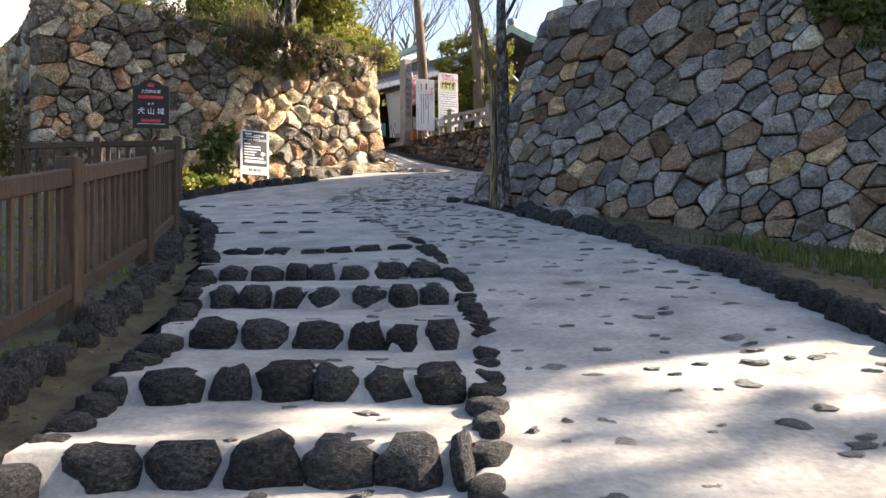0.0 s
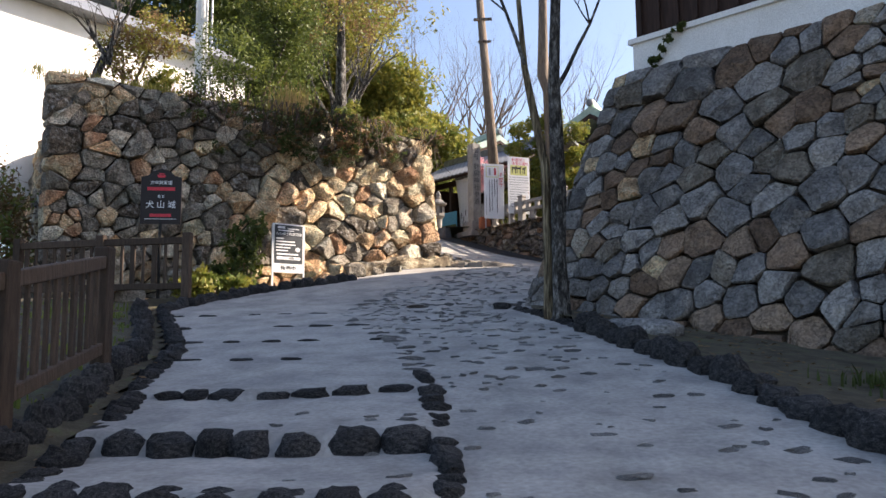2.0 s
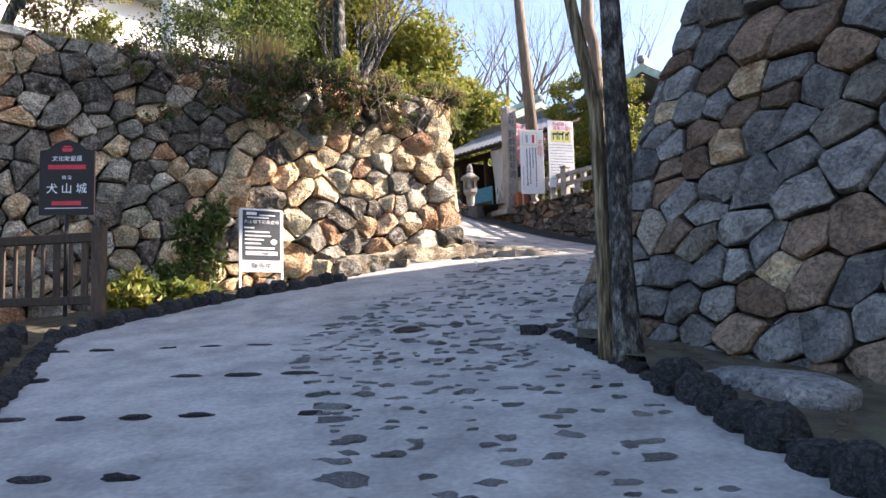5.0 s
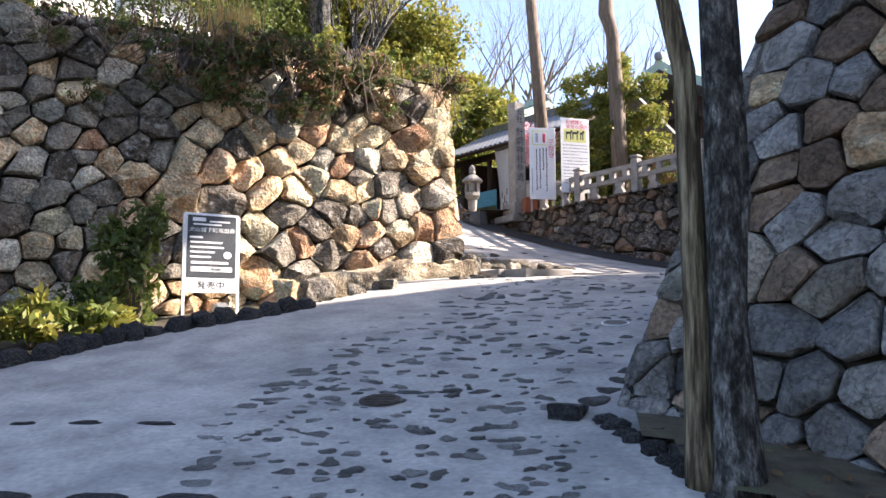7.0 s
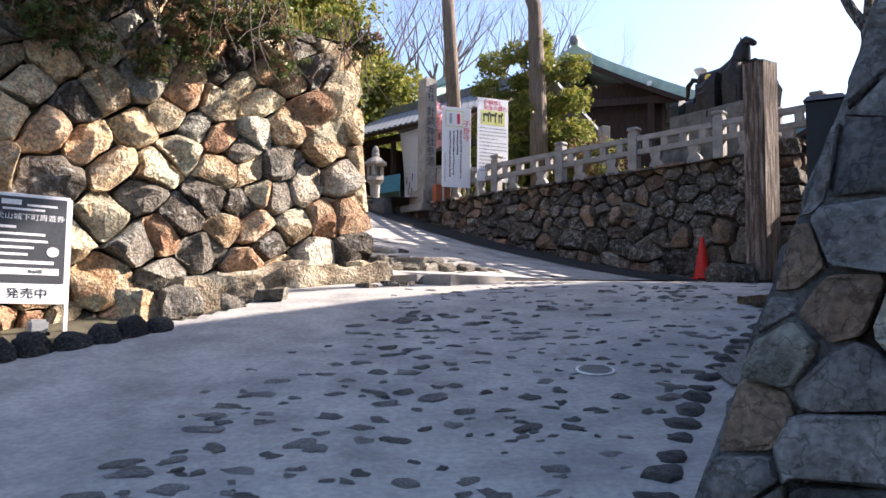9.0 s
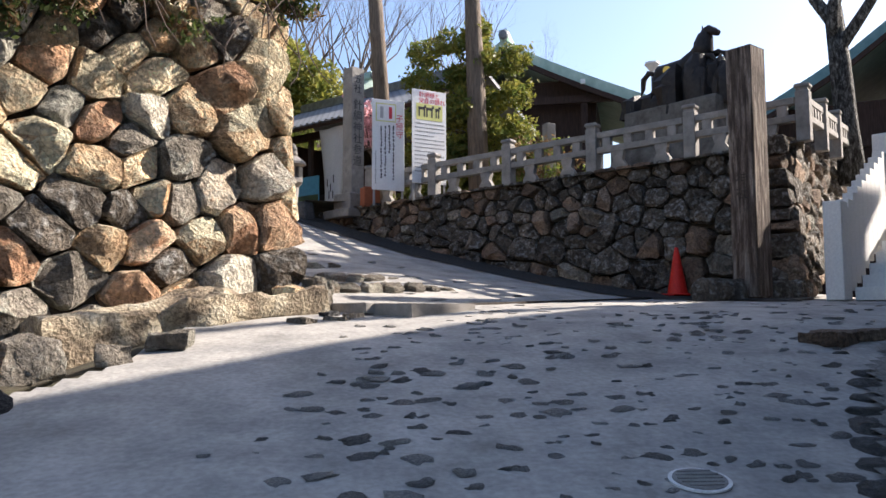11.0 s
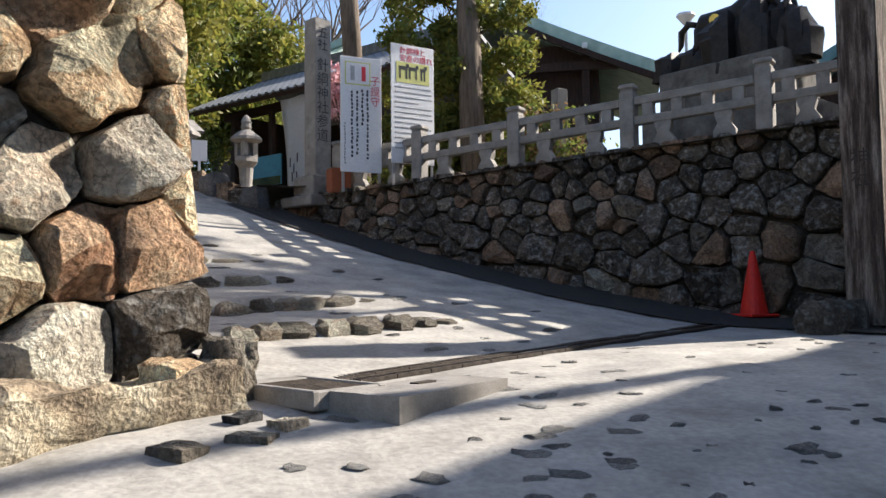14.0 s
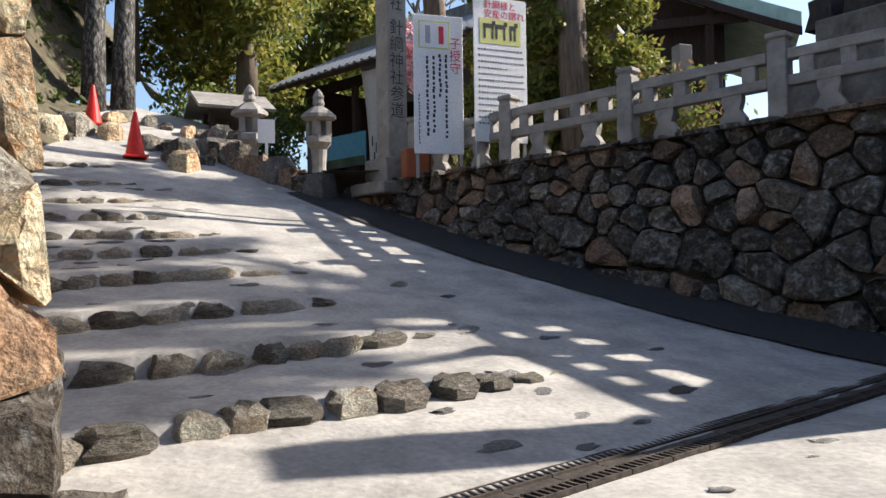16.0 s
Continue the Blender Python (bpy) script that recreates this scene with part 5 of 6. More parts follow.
# shrine roofs on the terrace
def gable(name, label, apex, along, half, length, drop, roofmat, overhang=0.5, wall_h=3.2):
    """A gabled hall: apex of its front, ridge direction, half width, ridge length and fall of the roof."""
    th = anchor(name, label, "building")
    th.matrix_basis = frame_m(apex, along) @ pose(0, 0, 0, 0, 0, -90)
    ang = math.atan2(drop, half)
    sl = math.hypot(drop, half)
    for s in (1, -1):
        bm = bmesh.new()
        n = 6
        prof = [(s * half * k / n, -drop * (k / n) ** 0.85) for k in range(n + 1)]
        prof += [(x, z - 0.40) for x, z in reversed(prof)]
        f0 = [bm.verts.new((x, 0, z)) for x, z in prof]
        f1 = [bm.verts.new((x, length, z)) for x, z in prof]
        for k in range(len(prof)):
            j = (k + 1) % len(prof)
            bm.faces.new((f0[k], f0[j], f1[j], f1[k]))
        for k in range(n):
            for f in (f0, f1):
                bm.faces.new((f[k], f[k + 1], f[2 * n - k], f[2 * n + 1 - k]))
        bmesh.ops.recalc_face_normals(bm, faces=bm.faces)
        part("roof", bm, roofmat, th, "green copper roof slope")
        bm = bmesh.new()
        edge = [(s * half * k / n, -drop * (k / n) ** 0.85 - 0.41) for k in range(n + 1)]
        sect = [[bm.verts.new((x, y, z + dz)) for y, dz in ((-0.13, 0), (-0.01, 0), (-0.01, -0.2), (-0.13, -0.2))] for x, z in edge]
        for p, q in zip(sect, sect[1:]):
            for k in range(4):
                bm.faces.new((p[k], p[(k + 1) % 4], q[(k + 1) % 4], q[k]))
        bm.faces.new(sect[0])
        bm.faces.new(sect[-1])
        bmesh.ops.recalc_face_normals(bm, faces=bm.faces)
        part("verge_board", bm, M["house_wood"], th)
        part("eave_cap", boxes(((0.16, 0.1, 0.16), (s * half * 0.55, -0.16, -drop * 0.6 - 0.34))), M["white_paint"], th)
    part("ridge", box(bmesh.new(), (0.34, length + 0.2, 0.36), Matrix.Translation((0, length / 2, 0.16)), 0.05), roofmat, th)
    part("ridge_end", lathe([(0.0, -0.06), (0.17, -0.05), (0.18, 0.0), (0.14, 0.06), (0.0, 0.07)], 14, Matrix.Translation((0, -0.14, 0.12)) @ pose(0, 0, 0, 90)), M["tile"], th)
    part("wall", boxes(((half * 1.25, length - 1.2, wall_h + drop), (0, length / 2 + 0.2, -(wall_h + drop) / 2 - 1.2 * drop * 0.5))), M["house_wood"], th)
    bm = bmesh.new()
    for x in (-half * 0.55, half * 0.55):
        box(bm, (0.22, 0.22, wall_h + drop), Matrix.Translation((x, 0.35, -(wall_h + drop) / 2 - drop * 0.6)))
    box(bm, (half * 1.5, 0.2, 0.26), Matrix.Translation((0, 0.3, -drop * 0.95)))
    part("front_frame", bm, M["house_wood"], th)
    return th


gable("shrine_hall", "dark timber shrine hall with a green copper gabled roof", (3.6, 41.5, 13.6), (0.30, 0.95), 5.0, 8.0, 2.4, M["copper_roof"])
gable("shrine_hall", "far shrine roof with pale green copper ridges", (-1.2, 52.0, 15.2), (-0.6, 0.8), 4.5, 7.0, 1.9, M["copper_roof"])
gable("main_hall", "large shrine hall with a blue-green roof and green trim", (15.5, 37.5, 13.3), (0.55, 0.83), 7.5, 12.0, 4.2, M["blue_roof"])
pst = tagged(part("stone_post", box(bmesh.new(), (0.22, 0.22, 1.9), Matrix.Translation((0, 0, 0.95)), 0.01), M["granite"]), "pale square granite post behind the balustrade", "post")
pst.matrix_basis = pose(3.05, 31.4, 6.2, 0, 0, 20)
lmp = anchor("garden_lamp", "small pale mushroom-shaped lamp behind the horse", "lamp", (5.35, 31.0, 6.3))
part("pole", lathe([(0.03, 0), (0.03, 3.0)], 8), M["grey_metal"], lmp)
part("shade", lathe([(0.05, 2.95), (0.17, 3.1), (0.16, 3.14), (0.03, 3.16)], 14), M["white_paint"], lmp)

# ---- drain, slab, covers, rock ledge ----
def rough_block(sx, sy, sz, seed, cuts=7, rough=0.12, bevel=0.22):
    """A weathered block standing on z = 0: rounded corners, worn and pitted faces."""
    bm = bmesh.new()
    bmesh.ops.create_cube(bm, size=1.0)
    bmesh.ops.subdivide_edges(bm, edges=bm.edges[:], cuts=cuts, use_grid_fill=True)
    off = seed * 7.3
    small = min(sx, sy, sz)
    for v in bm.verts:
        p = v.co * 2
        q = (abs(p.x) ** 7 + abs(p.y) ** 7 + abs(p.z) ** 7) ** (1 / 7)
        p = p * (1 - bevel * 0.5 + bevel * 0.5 / max(q, 0.6))
        w = Vector((p.x * sx / 2, p.y * sy / 2, p.z * sz / 2))
        n = p.normalized()
        w += n * small * rough * (1.4 * noise.noise(w * 1.7 + Vector((off, 0, 0))) + 0.9 * noise.noise(w * 5.5 + Vector((0, off, 0))) - 0.7 * abs(noise.noise(w * 11 + Vector((0, 0, off)))))
        v.co = w + Vector((0, 0, sz / 2))
    me = bpy.data.meshes.new("rough_block")
    bm.to_mesh(me)
    bm.free()
    me.shade_smooth()
    me.set_sharp_from_angle(angle=radians(32))
    return me


YD = math.degrees(math.atan2(DT.y, DT.x))
dr = anchor("drain", "long cast iron drain grating across the mouth of the street", "drain", kind="")
L = (DRAIN[1] - DRAIN[0]).length + 0.8
n = 17
for k in range(n):
    c = DRAIN[0] + DT * (L * (k + 0.5) / n)
    bm = bmesh.new()
    w = L / n - 0.008
    box(bm, (w, 0.30, 0.02), Matrix.Translation((0, 0, 0)))
    for side in (-0.10, 0.10):
        for j in range(7):
            box(bm, (0.014, 0.075, 0.02), Matrix.Translation((-w / 2 + w * (j + 0.5) / 7, side, 0.012)))
        box(bm, (w, 0.014, 0.022), Matrix.Translation((0, side + 0.045, 0.012)))
        box(bm, (w, 0.014, 0.022), Matrix.Translation((0, side - 0.045, 0.012)))
    ob = part("grate", bm, M["iron"], dr)
    dz = ground_z(c.x + DT.x * 0.1, c.y + DT.y * 0.1) - ground_z(c.x - DT.x * 0.1, c.y - DT.y * 0.1)
    ob.matrix_basis = pose(c.x, c.y, ground_z(c.x, c.y) - 0.002, 0, -math.degrees(math.atan2(dz, 0.2)), YD)
tagged(dr, "long cast iron drain grating across the mouth of the street", "drain")
sump = anchor("drain_sump", "square iron grating in a stone rim over an open sump", "drain", (-0.95, 21.27, 3.80), YD)
part("rim", boxes(((0.46, 0.14, 0.10), (0, 0.31, 0)), ((0.46, 0.05, 0.10), (0, -0.35, 0)), ((0.05, 0.76, 0.10), (0.22, 0, 0.003)), ((0.05, 0.76, 0.10), (-0.22, 0, 0.003)), bevel=0.008), M["granite"], sump)
for k in range(11):
    part("bar", boxes(((0.38, 0.016, 0.03), (0, -0.30 + k * 0.052, 0.03))), M["iron"], sump)
for x in (-0.13, 0, 0.13):
    part("cross_bar", boxes(((0.015, 0.56, 0.026), (x, -0.04, 0.028))), M["iron"], sump)
part("pit", boxes(((0.40, 0.66, 0.02), (0, -0.03, -0.04))), M["joint"], sump)
sb2 = anchor("cover_slab", "rough granite cover slab with a lifting slot", "slab", (-0.32, 21.13, 3.705), 49)
link("slab", rough_block(1.0, 0.46, 0.14, 9, cuts=11, rough=0.07, bevel=0.1), M["granite"], sb2)
part("slot", boxes(((0.17, 0.055, 0.02), (0.08, 0.06, 0.135))), M["joint"], sb2)


def cover(at, r, mat, label):
    th = anchor("manhole_cover", label, "manhole cover", at, kind="")
    part("plate", lathe([(r, 0), (r, 0.012), (r - 0.01, 0.014)], 24), mat, th)
    part("ring", lathe([(r + 0.018, 0), (r + 0.018, 0.008)], 24), M["new_granite"] if mat is not M["iron"] else M["iron"], th)
    for k in range(5):
        w = (r * r - (r * (k - 2) / 3) ** 2) ** 0.5 * 1.7
        part("rib", boxes(((w, 0.012, 0.006), (0, r * (k - 2) / 3, 0.016))), mat, th)
    return th


m1 = cover((-1.05, 14.22, ground_z(-1.05, 14.22) + 0.006), 0.125, M["iron"], "small round iron cover set in the path")
m1.rotation_euler = (radians(10), 0, 0)
m2 = cover((0.60, 16.75, ground_z(0.60, 16.75) + 0.006), 0.115, M["granite"], "small round grey cover with a white ring")
m2.rotation_euler = (radians(11), 0, 0)

lg = tagged(link("rock_ledge", rough_block(2.5, 0.8, 0.52, 4, cuts=15, rough=0.2), M["ledge_stone"]), "long low slab of rock along the foot of the wall", "rock")
lp_ = L0 + LT * 7.12 + LN * 0.02
lg.matrix_basis = pose(lp_.x, lp_.y, 3.32, 0, -6, 42.5)
bn2 = tagged(link("stone_bench", boulder(1.15, 0.5, 0.2, random.Random(6), seg=14, rough=0.12), M["blue_stone"]), "flat greenish slab lying in front of the fitted wall", "rock")
bn2.matrix_basis = pose(1.75, 11.75, 1.98, 0, 4, -52)
rr = random.Random(14)
for (x, y, w, h, mat) in ((-1.35, 21.3, 0.34, 0.36, "grey_stone"), (-1.52, 20.95, 0.3, 0.26, "ochre_stone"), (-1.22, 20.72, 0.16, 0.09, "dark_stone"), (-1.0, 20.62, 0.15, 0.08, "pale_stone"), (-1.12, 20.42, 0.2, 0.07, "grey_stone"), (-1.4, 20.25, 0.2, 0.07, "grey_stone"), (-2.25, 19.25, 0.34, 0.14, "grey_stone"), (-2.5, 18.85, 0.28, 0.16, "grey_stone"), (0.40, 13.8, 0.14, 0.07, "dark_stone"), (0.2, 13.95, 0.25, 0.1, "dark_stone"), (0.85, 13.2, 0.2, 0.10, "dark_stone"), (0.7, 13.55, 0.16, 0.10, "dark_stone"), (-2.9, 18.55, 0.35, 0.25, "grey_stone"), (-3.2, 18.3, 0.3, 0.28, "ochre_stone"), (2.6, 19.25, 0.4, 0.12, "brown_stone"), (2.95, 19.45, 0.4, 0.1, "brown_stone")):
    ob = tagged(link("rock", rough_block(w, w * rr.uniform(0.7, 1.0), h, rr.uniform(1, 40), cuts=5, rough=0.3, bevel=0.5), M[mat]), "loose rough boulder at the foot of the wall", "rock", group="loose rocks")
    ob.matrix_basis = pose(x, y, ground_z(x, y, False) - 0.04, 0, 0, rr.uniform(0, 180))
for k in range(26):
    x, y = -5.6 + rr.uniform(-1.3, 1.3), 32.2 + rr.uniform(-0.9, 1.8)
    if x > -3.6:
        y = 33.1 + rr.uniform(-0.3, 0.3)
    w = rr.uniform(0.25, 0.6)
    ob = tagged(link("rock", boulder(w, w * 0.8, w * rr.uniform(0.4, 0.7), rr, seg=8, rough=0.35), M[rr.choice(("grey_stone", "lichen_stone", "ochre_stone"))]), "rough boulder piled beside the upper street", "rock", group="piled rocks")
    ob.matrix_basis = pose(x, y, ground_z(x, y, False) - 0.05, 0, 0, rr.uniform(0, 180))
c1, c2 = (-5.35, 31.4), (-6.7, 32.9)
for x, y in (c1, c2):
    cone((x, y, ground_z(x, y, False) + 0.02), 1.0, 30)

SHELF = ((-2.3, 31.05), (-3.1, 31.6), (-3.9, 32.15), (-4.7, 32.75))
lowwall = anchor("wall_low", "low kerb of rough stones holding an earth shelf", "stone wall", kind="structure")
for (x0, y0), (x1, y1) in zip(SHELF, SHELF[1:]):
    for k in range(3):
        f = (k + 0.5) / 3
        x, y = x0 + (x1 - x0) * f, y0 + (y1 - y0) * f
        ob = link("stone", rough_block(0.36, 0.34, rr.uniform(0.34, 0.46), rr.uniform(1, 40), cuts=4, rough=0.2, bevel=0.4), M[rr.choice(("brown_stone", "lichen_stone", "block_stone"))], lowwall)
        ob.matrix_basis = pose(x, y, ground_z(x, y, False) - 0.1, 0, 0, math.degrees(math.atan2(y1 - y0, x1 - x0)) + rr.uniform(-10, 10))
tagged(grid_mesh("earth_shelf", -5.2, 2.4, 31.0, 42.0, 0.2, lambda x, y: 6.25 + 0.45 * smoothstep(34.5, 37.5, y) + 0.03 * noise.noise(Vector((x * 2, y * 2, 6))), M["earth"], keep=lambda x, y: x > lerp_table(y, SHELF_EDGE) - 0.05), "trodden pale earth shelf round the stone lanterns", "ground", kind="structure")

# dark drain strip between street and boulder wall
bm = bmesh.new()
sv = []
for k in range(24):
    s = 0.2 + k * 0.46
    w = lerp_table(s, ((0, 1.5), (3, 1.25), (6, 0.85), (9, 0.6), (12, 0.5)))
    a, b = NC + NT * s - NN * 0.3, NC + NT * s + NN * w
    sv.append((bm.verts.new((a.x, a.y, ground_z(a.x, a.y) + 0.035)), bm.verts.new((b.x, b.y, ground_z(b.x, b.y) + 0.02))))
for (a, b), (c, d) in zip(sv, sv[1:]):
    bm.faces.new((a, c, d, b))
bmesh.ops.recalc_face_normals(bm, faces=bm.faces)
# one dark gravel colour along the whole strip
M["dark_grit"] = material("dark_gravel", [(0.3, (0.018, 0.017, 0.016)), (0.7, (0.055, 0.052, 0.048))], scale=20, rough=0.8, bump=0.6)
tagged(part("side_gutter", bm, M["dark_grit"]), "strip of dark grit at the foot of the boulder wall", "gutter", kind="structure")


# ---- plants ----
def leaf_cloud(name, parent, mat, blobs, count, size, seed, shell=0.55, flat=0.4, label="", shape=2.2):
    """Many small leaves in clumps inside the blobs (centre, radii)."""
    g = np.random.RandomState(seed)
    per = np.array([b[1][0] * b[1][1] + b[1][0] * b[1][2] for b in blobs], float)
    per = np.maximum(8, (per / per.sum() * count)).astype(int)
    cs = []
    for (c, rad), n in zip(blobs, per):
        k = max(3, n // 14)
        d = g.normal(size=(k, 3))
        d /= np.linalg.norm(d, axis=1)[:, None]
        rr = shell + (1 - shell) * g.rand(k, 1) ** 0.7
        rr *= 1 + 0.25 * np.sin(d[:, :1] * 5 + seed) * np.cos(d[:, 1:2] * 4)
        clump = np.array(c) + d * rr * np.array(rad)
        cs.append(clump[g.randint(0, k, n)] + g.normal(size=(n, 3)) * np.array(rad) * 0.13)
    p = np.concatenate(cs)
    n = len(p)
    a = g.normal(size=(n, 3))
    a /= np.linalg.norm(a, axis=1)[:, None]
    b = np.cross(a, g.normal(size=(n, 3)))
    b /= np.linalg.norm(b, axis=1)[:, None] + 1e-9
    s = size * (0.6 + 0.8 * g.rand(n, 1))
    a, b = a * s * shape / 2, b * s / 2
    v = np.stack([p - a, p + b * 0.9 - a * 0.1, p + a, p - b * 0.9 - a * 0.1], 1).reshape(-1, 3)
    me = bpy.data.meshes.new(name)
    me.vertices.add(len(v))
    me.vertices.foreach_set("co", v.ravel())
    me.loops.add(4 * n)
    me.loops.foreach_set("vertex_index", np.arange(4 * n))
    me.polygons.add(n)
    me.polygons.foreach_set("loop_start", np.arange(0, 4 * n, 4))
    me.update(calc_edges=True)
    return link(name, me, mat, parent, label)


def limbs(bm, start, direction, length, radius, depth, r, spread_=0.6, tips=None, seg=6, up=0.15, parts=4):
    """Branches that fork and taper."""
    pts, radii = [Vector(start)], [radius]
    d = Vector(direction).normalized()
    for k in range(parts):
        d = (d + Vector((r.uniform(-1, 1), r.uniform(-1, 1), r.uniform(-0.6, 1) * 0.8)) * 0.16 + Vector((0, 0, up * 0.3))).normalized()
        pts.append(pts[-1] + d * length / parts)
        radii.append(radius * (1 - 0.55 * (k + 1) / parts))
    tube(bm, pts, radii, seg)
    if depth == 0:
        if tips is not None:
            tips.append(pts[-1])
        return
    for k in range(r.choice((2, 3, 3))):
        j = r.choice(range(max(1, parts - 2), parts + 1))
        nd = (d + Vector((r.uniform(-1, 1), r.uniform(-1, 1), r.uniform(-0.4, 0.9))) * spread_ * 1.3).normalized()
        limbs(bm, pts[j], nd, length * r.uniform(0.55, 0.8), radii[j] * 0.62, depth - 1, r, spread_, tips, max(4, seg - 1), up, parts)


def bare_tree(label, at, height, radius, seed, depth=4, mat="twig", lean=(0, 0), bole=0.35, buds=None, spread_=0.55):
    r = random.Random(seed)
    th = anchor("bare_tree", label, "tree", at)
    bm = bmesh.new()
    top = Vector((lean[0], lean[1], height * bole))
    tube(bm, [Vector((0, 0, -0.2)), top * 0.3, top * 0.65, top], [radius * 1.25, radius, radius * 0.9, radius * 0.8], 9, 0.1)
    part("trunk", bm, M[mat], th, smooth=True)
    bm = bmesh.new()
    tips = []
    for k in range(4):
        w = k * 1.6 + r.random()
        limbs(bm, top - Vector((0, 0, height * 0.04 * k)), (math.cos(w) * 0.6, math.sin(w) * 0.6, 1), height * 0.32, radius * 0.6, depth, r, spread_, tips)
    part("branchwork", bm, M[mat], th)
    if buds:
        leaf_cloud("crown", th, M[buds[0]], [(tuple(t), (buds[1],) * 3) for t in tips], buds[2], buds[3], seed)
    return th


def leafy_tree(label, at, height, radius, seed, mats, blobs, count, size, trunk="pale_bark", shell=0.5, lean=(0, 0)):
    r = random.Random(seed)
    th = anchor("tree", label, "tree", at)
    bm = bmesh.new()
    top = Vector((lean[0], lean[1], height * 0.9))
    tube(bm, [Vector((0, 0, -0.3)), top * 0.25, top * 0.6, top], [radius * 1.3, radius, radius * 0.75, radius * 0.25], 9, 0.12)
    part("trunk", bm, M[trunk], th, smooth=True)
    bm = bmesh.new()
    for c, rad in blobs:
        c = Vector(c)
        a = top * min(0.9, max(0.25, (c.z - rad[2]) / max(top.z, 0.1)))
        tube(bm, [a, (a + c) / 2 + Vector((0, 0, 0.05)), c], [radius * 0.35, radius * 0.2, radius * 0.08], 5)
    part("limb_frame", bm, M[trunk], th)
    for k, m in enumerate(mats):
        leaf_cloud("crown", th, M[m], blobs, count // len(mats), size, seed * 3 + k, shell)
    return th


# twin-trunked tree in front of the fitted wall
tw = anchor("twin_tree", "twin-trunked tree with grey and ridged brown bark, bare limbs", "tree", (0.99, 12.70, 2.10))
bm = bmesh.new()
tube(bm, [(-0.03, 0, -0.15), (-0.04, 0, 0.25), (-0.05, 0.02, 0.9), (-0.03, 0.05, 1.6), (-0.04, 0.05, 2.3), (-0.05, 0.06, 3.2), (0.0, 0.1, 4.4), (0.1, 0.15, 6.0)], [0.15, 0.11, 0.088, 0.092, 0.082, 0.075, 0.065, 0.05], 18, 0.3, 3)
part("trunk", bm, M["bark"], tw, "grey mottled trunk", smooth=True)
bm = bmesh.new()
tube(bm, [(-0.16, 0.10, -0.15), (-0.18, 0.12, 0.3), (-0.17, 0.13, 0.9), (-0.18, 0.14, 1.5), (-0.19, 0.15, 2.1), (-0.30, 0.16, 2.7), (-0.42, 0.18, 3.4), (-0.5, 0.18, 4.6)], [0.10, 0.074, 0.062, 0.060, 0.058, 0.052, 0.042, 0.028], 16, 0.2, 8)
part("trunk", bm, M["ridged_bark"], tw, "thinner trunk with brown ridged bark", smooth=True)
bm = bmesh.new()
r = random.Random(21)
limbs(bm, (-0.05, 0.06, 3.0), (0.6, 0.1, 0.8), 1.4, 0.035, 2, r)
limbs(bm, (0.0, 0.1, 4.3), (0.3, 0.3, 1), 1.8, 0.04, 3, r)
limbs(bm, (-0.42, 0.05, 3.4), (-0.5, 0, 1), 1.5, 0.03, 3, r)
part("branchwork", bm, M["bark"], tw)

# utility pole and tall trunks behind the boards
up = anchor("utility_pole", "leaning weathered wooden utility pole", "pole", (-0.55, 33.0, 6.3))
part("pole", tube(bmesh.new(), [(0, 0, -0.3), (-0.3, 0, 4.5), (-0.62, 0, 9.2)], [0.21, 0.18, 0.14], 12), M["pale_bark"], up, smooth=True)
part("crossarm", boxes(((0.7, 0.09, 0.09), (-0.5, -0.12, 8.3)), ((0.5, 0.08, 0.08), (-0.44, -0.12, 7.4))), M["old_wood"], up)
ct = anchor("tall_trunk", "tall bare pale tree trunk with lopped top", "tree", (1.42, 31.6, 6.2))
part("trunk", tube(bmesh.new(), [(0.05, 0, -0.3), (0.0, 0, 2.5), (-0.08, 0, 5.0), (-0.25, 0, 5.6), (-0.2, 0, 7.5), (-0.15, 0, 11)], [0.25, 0.21, 0.18, 0.20, 0.17, 0.12], 12, 0.15, 2), M["pale_bark"], ct, smooth=True)
leafy_tree("dense yellow-green conifer behind the balustrade", (1.35, 32.2, 6.2), 3.6, 0.1, 31, ("leaf_yellow", "leaf_mid"), [((-0.9 + 0.45 * (k % 5) + 0.2 * math.sin(k * 2.4), 0.25 * math.cos(k * 1.9), 0.4 + 0.17 * k), (0.72 - 0.016 * k, 0.55, 0.34)) for k in range(24)], 30000, 0.055)
leafy_tree("sparse brown-leaved shrub behind the balustrade", (2.75, 30.9, 6.2), 1.5, 0.04, 32, ("leaf_brown", "leaf_mid"), [((0, 0, 0.9), (0.8, 0.5, 0.6)), ((-0.5, 0, 0.6), (0.5, 0.4, 0.5))], 2600, 0.05)

# woods round the upper street
leafy_tree("tall sunlit evergreen above the rest house", (-4.6, 45.5, 7.5), 7.0, 0.2, 41, ("leaf_yellow", "leaf_mid"), [((0, 0, 4.0), (1.6, 1.4, 1.8)), ((-1.2, 0, 3.0), (1.3, 1.2, 1.4)), ((1.0, 0, 5.2), (1.2, 1.1, 1.3)), ((-0.3, 0, 6.4), (1.1, 1.0, 1.1))], 14000, 0.11)
def hillside_z(x, y):
    d = max(0.0, -6.9 - 0.25 * (y - 32) - x)
    return ground_z(x, min(y, 40), False) + 0.1 + 3.4 * smoothstep(0, 3.2, d) + 0.5 * max(0, d - 3) + 0.25 * noise.noise(Vector((x * 0.7, y * 0.7, 1)))


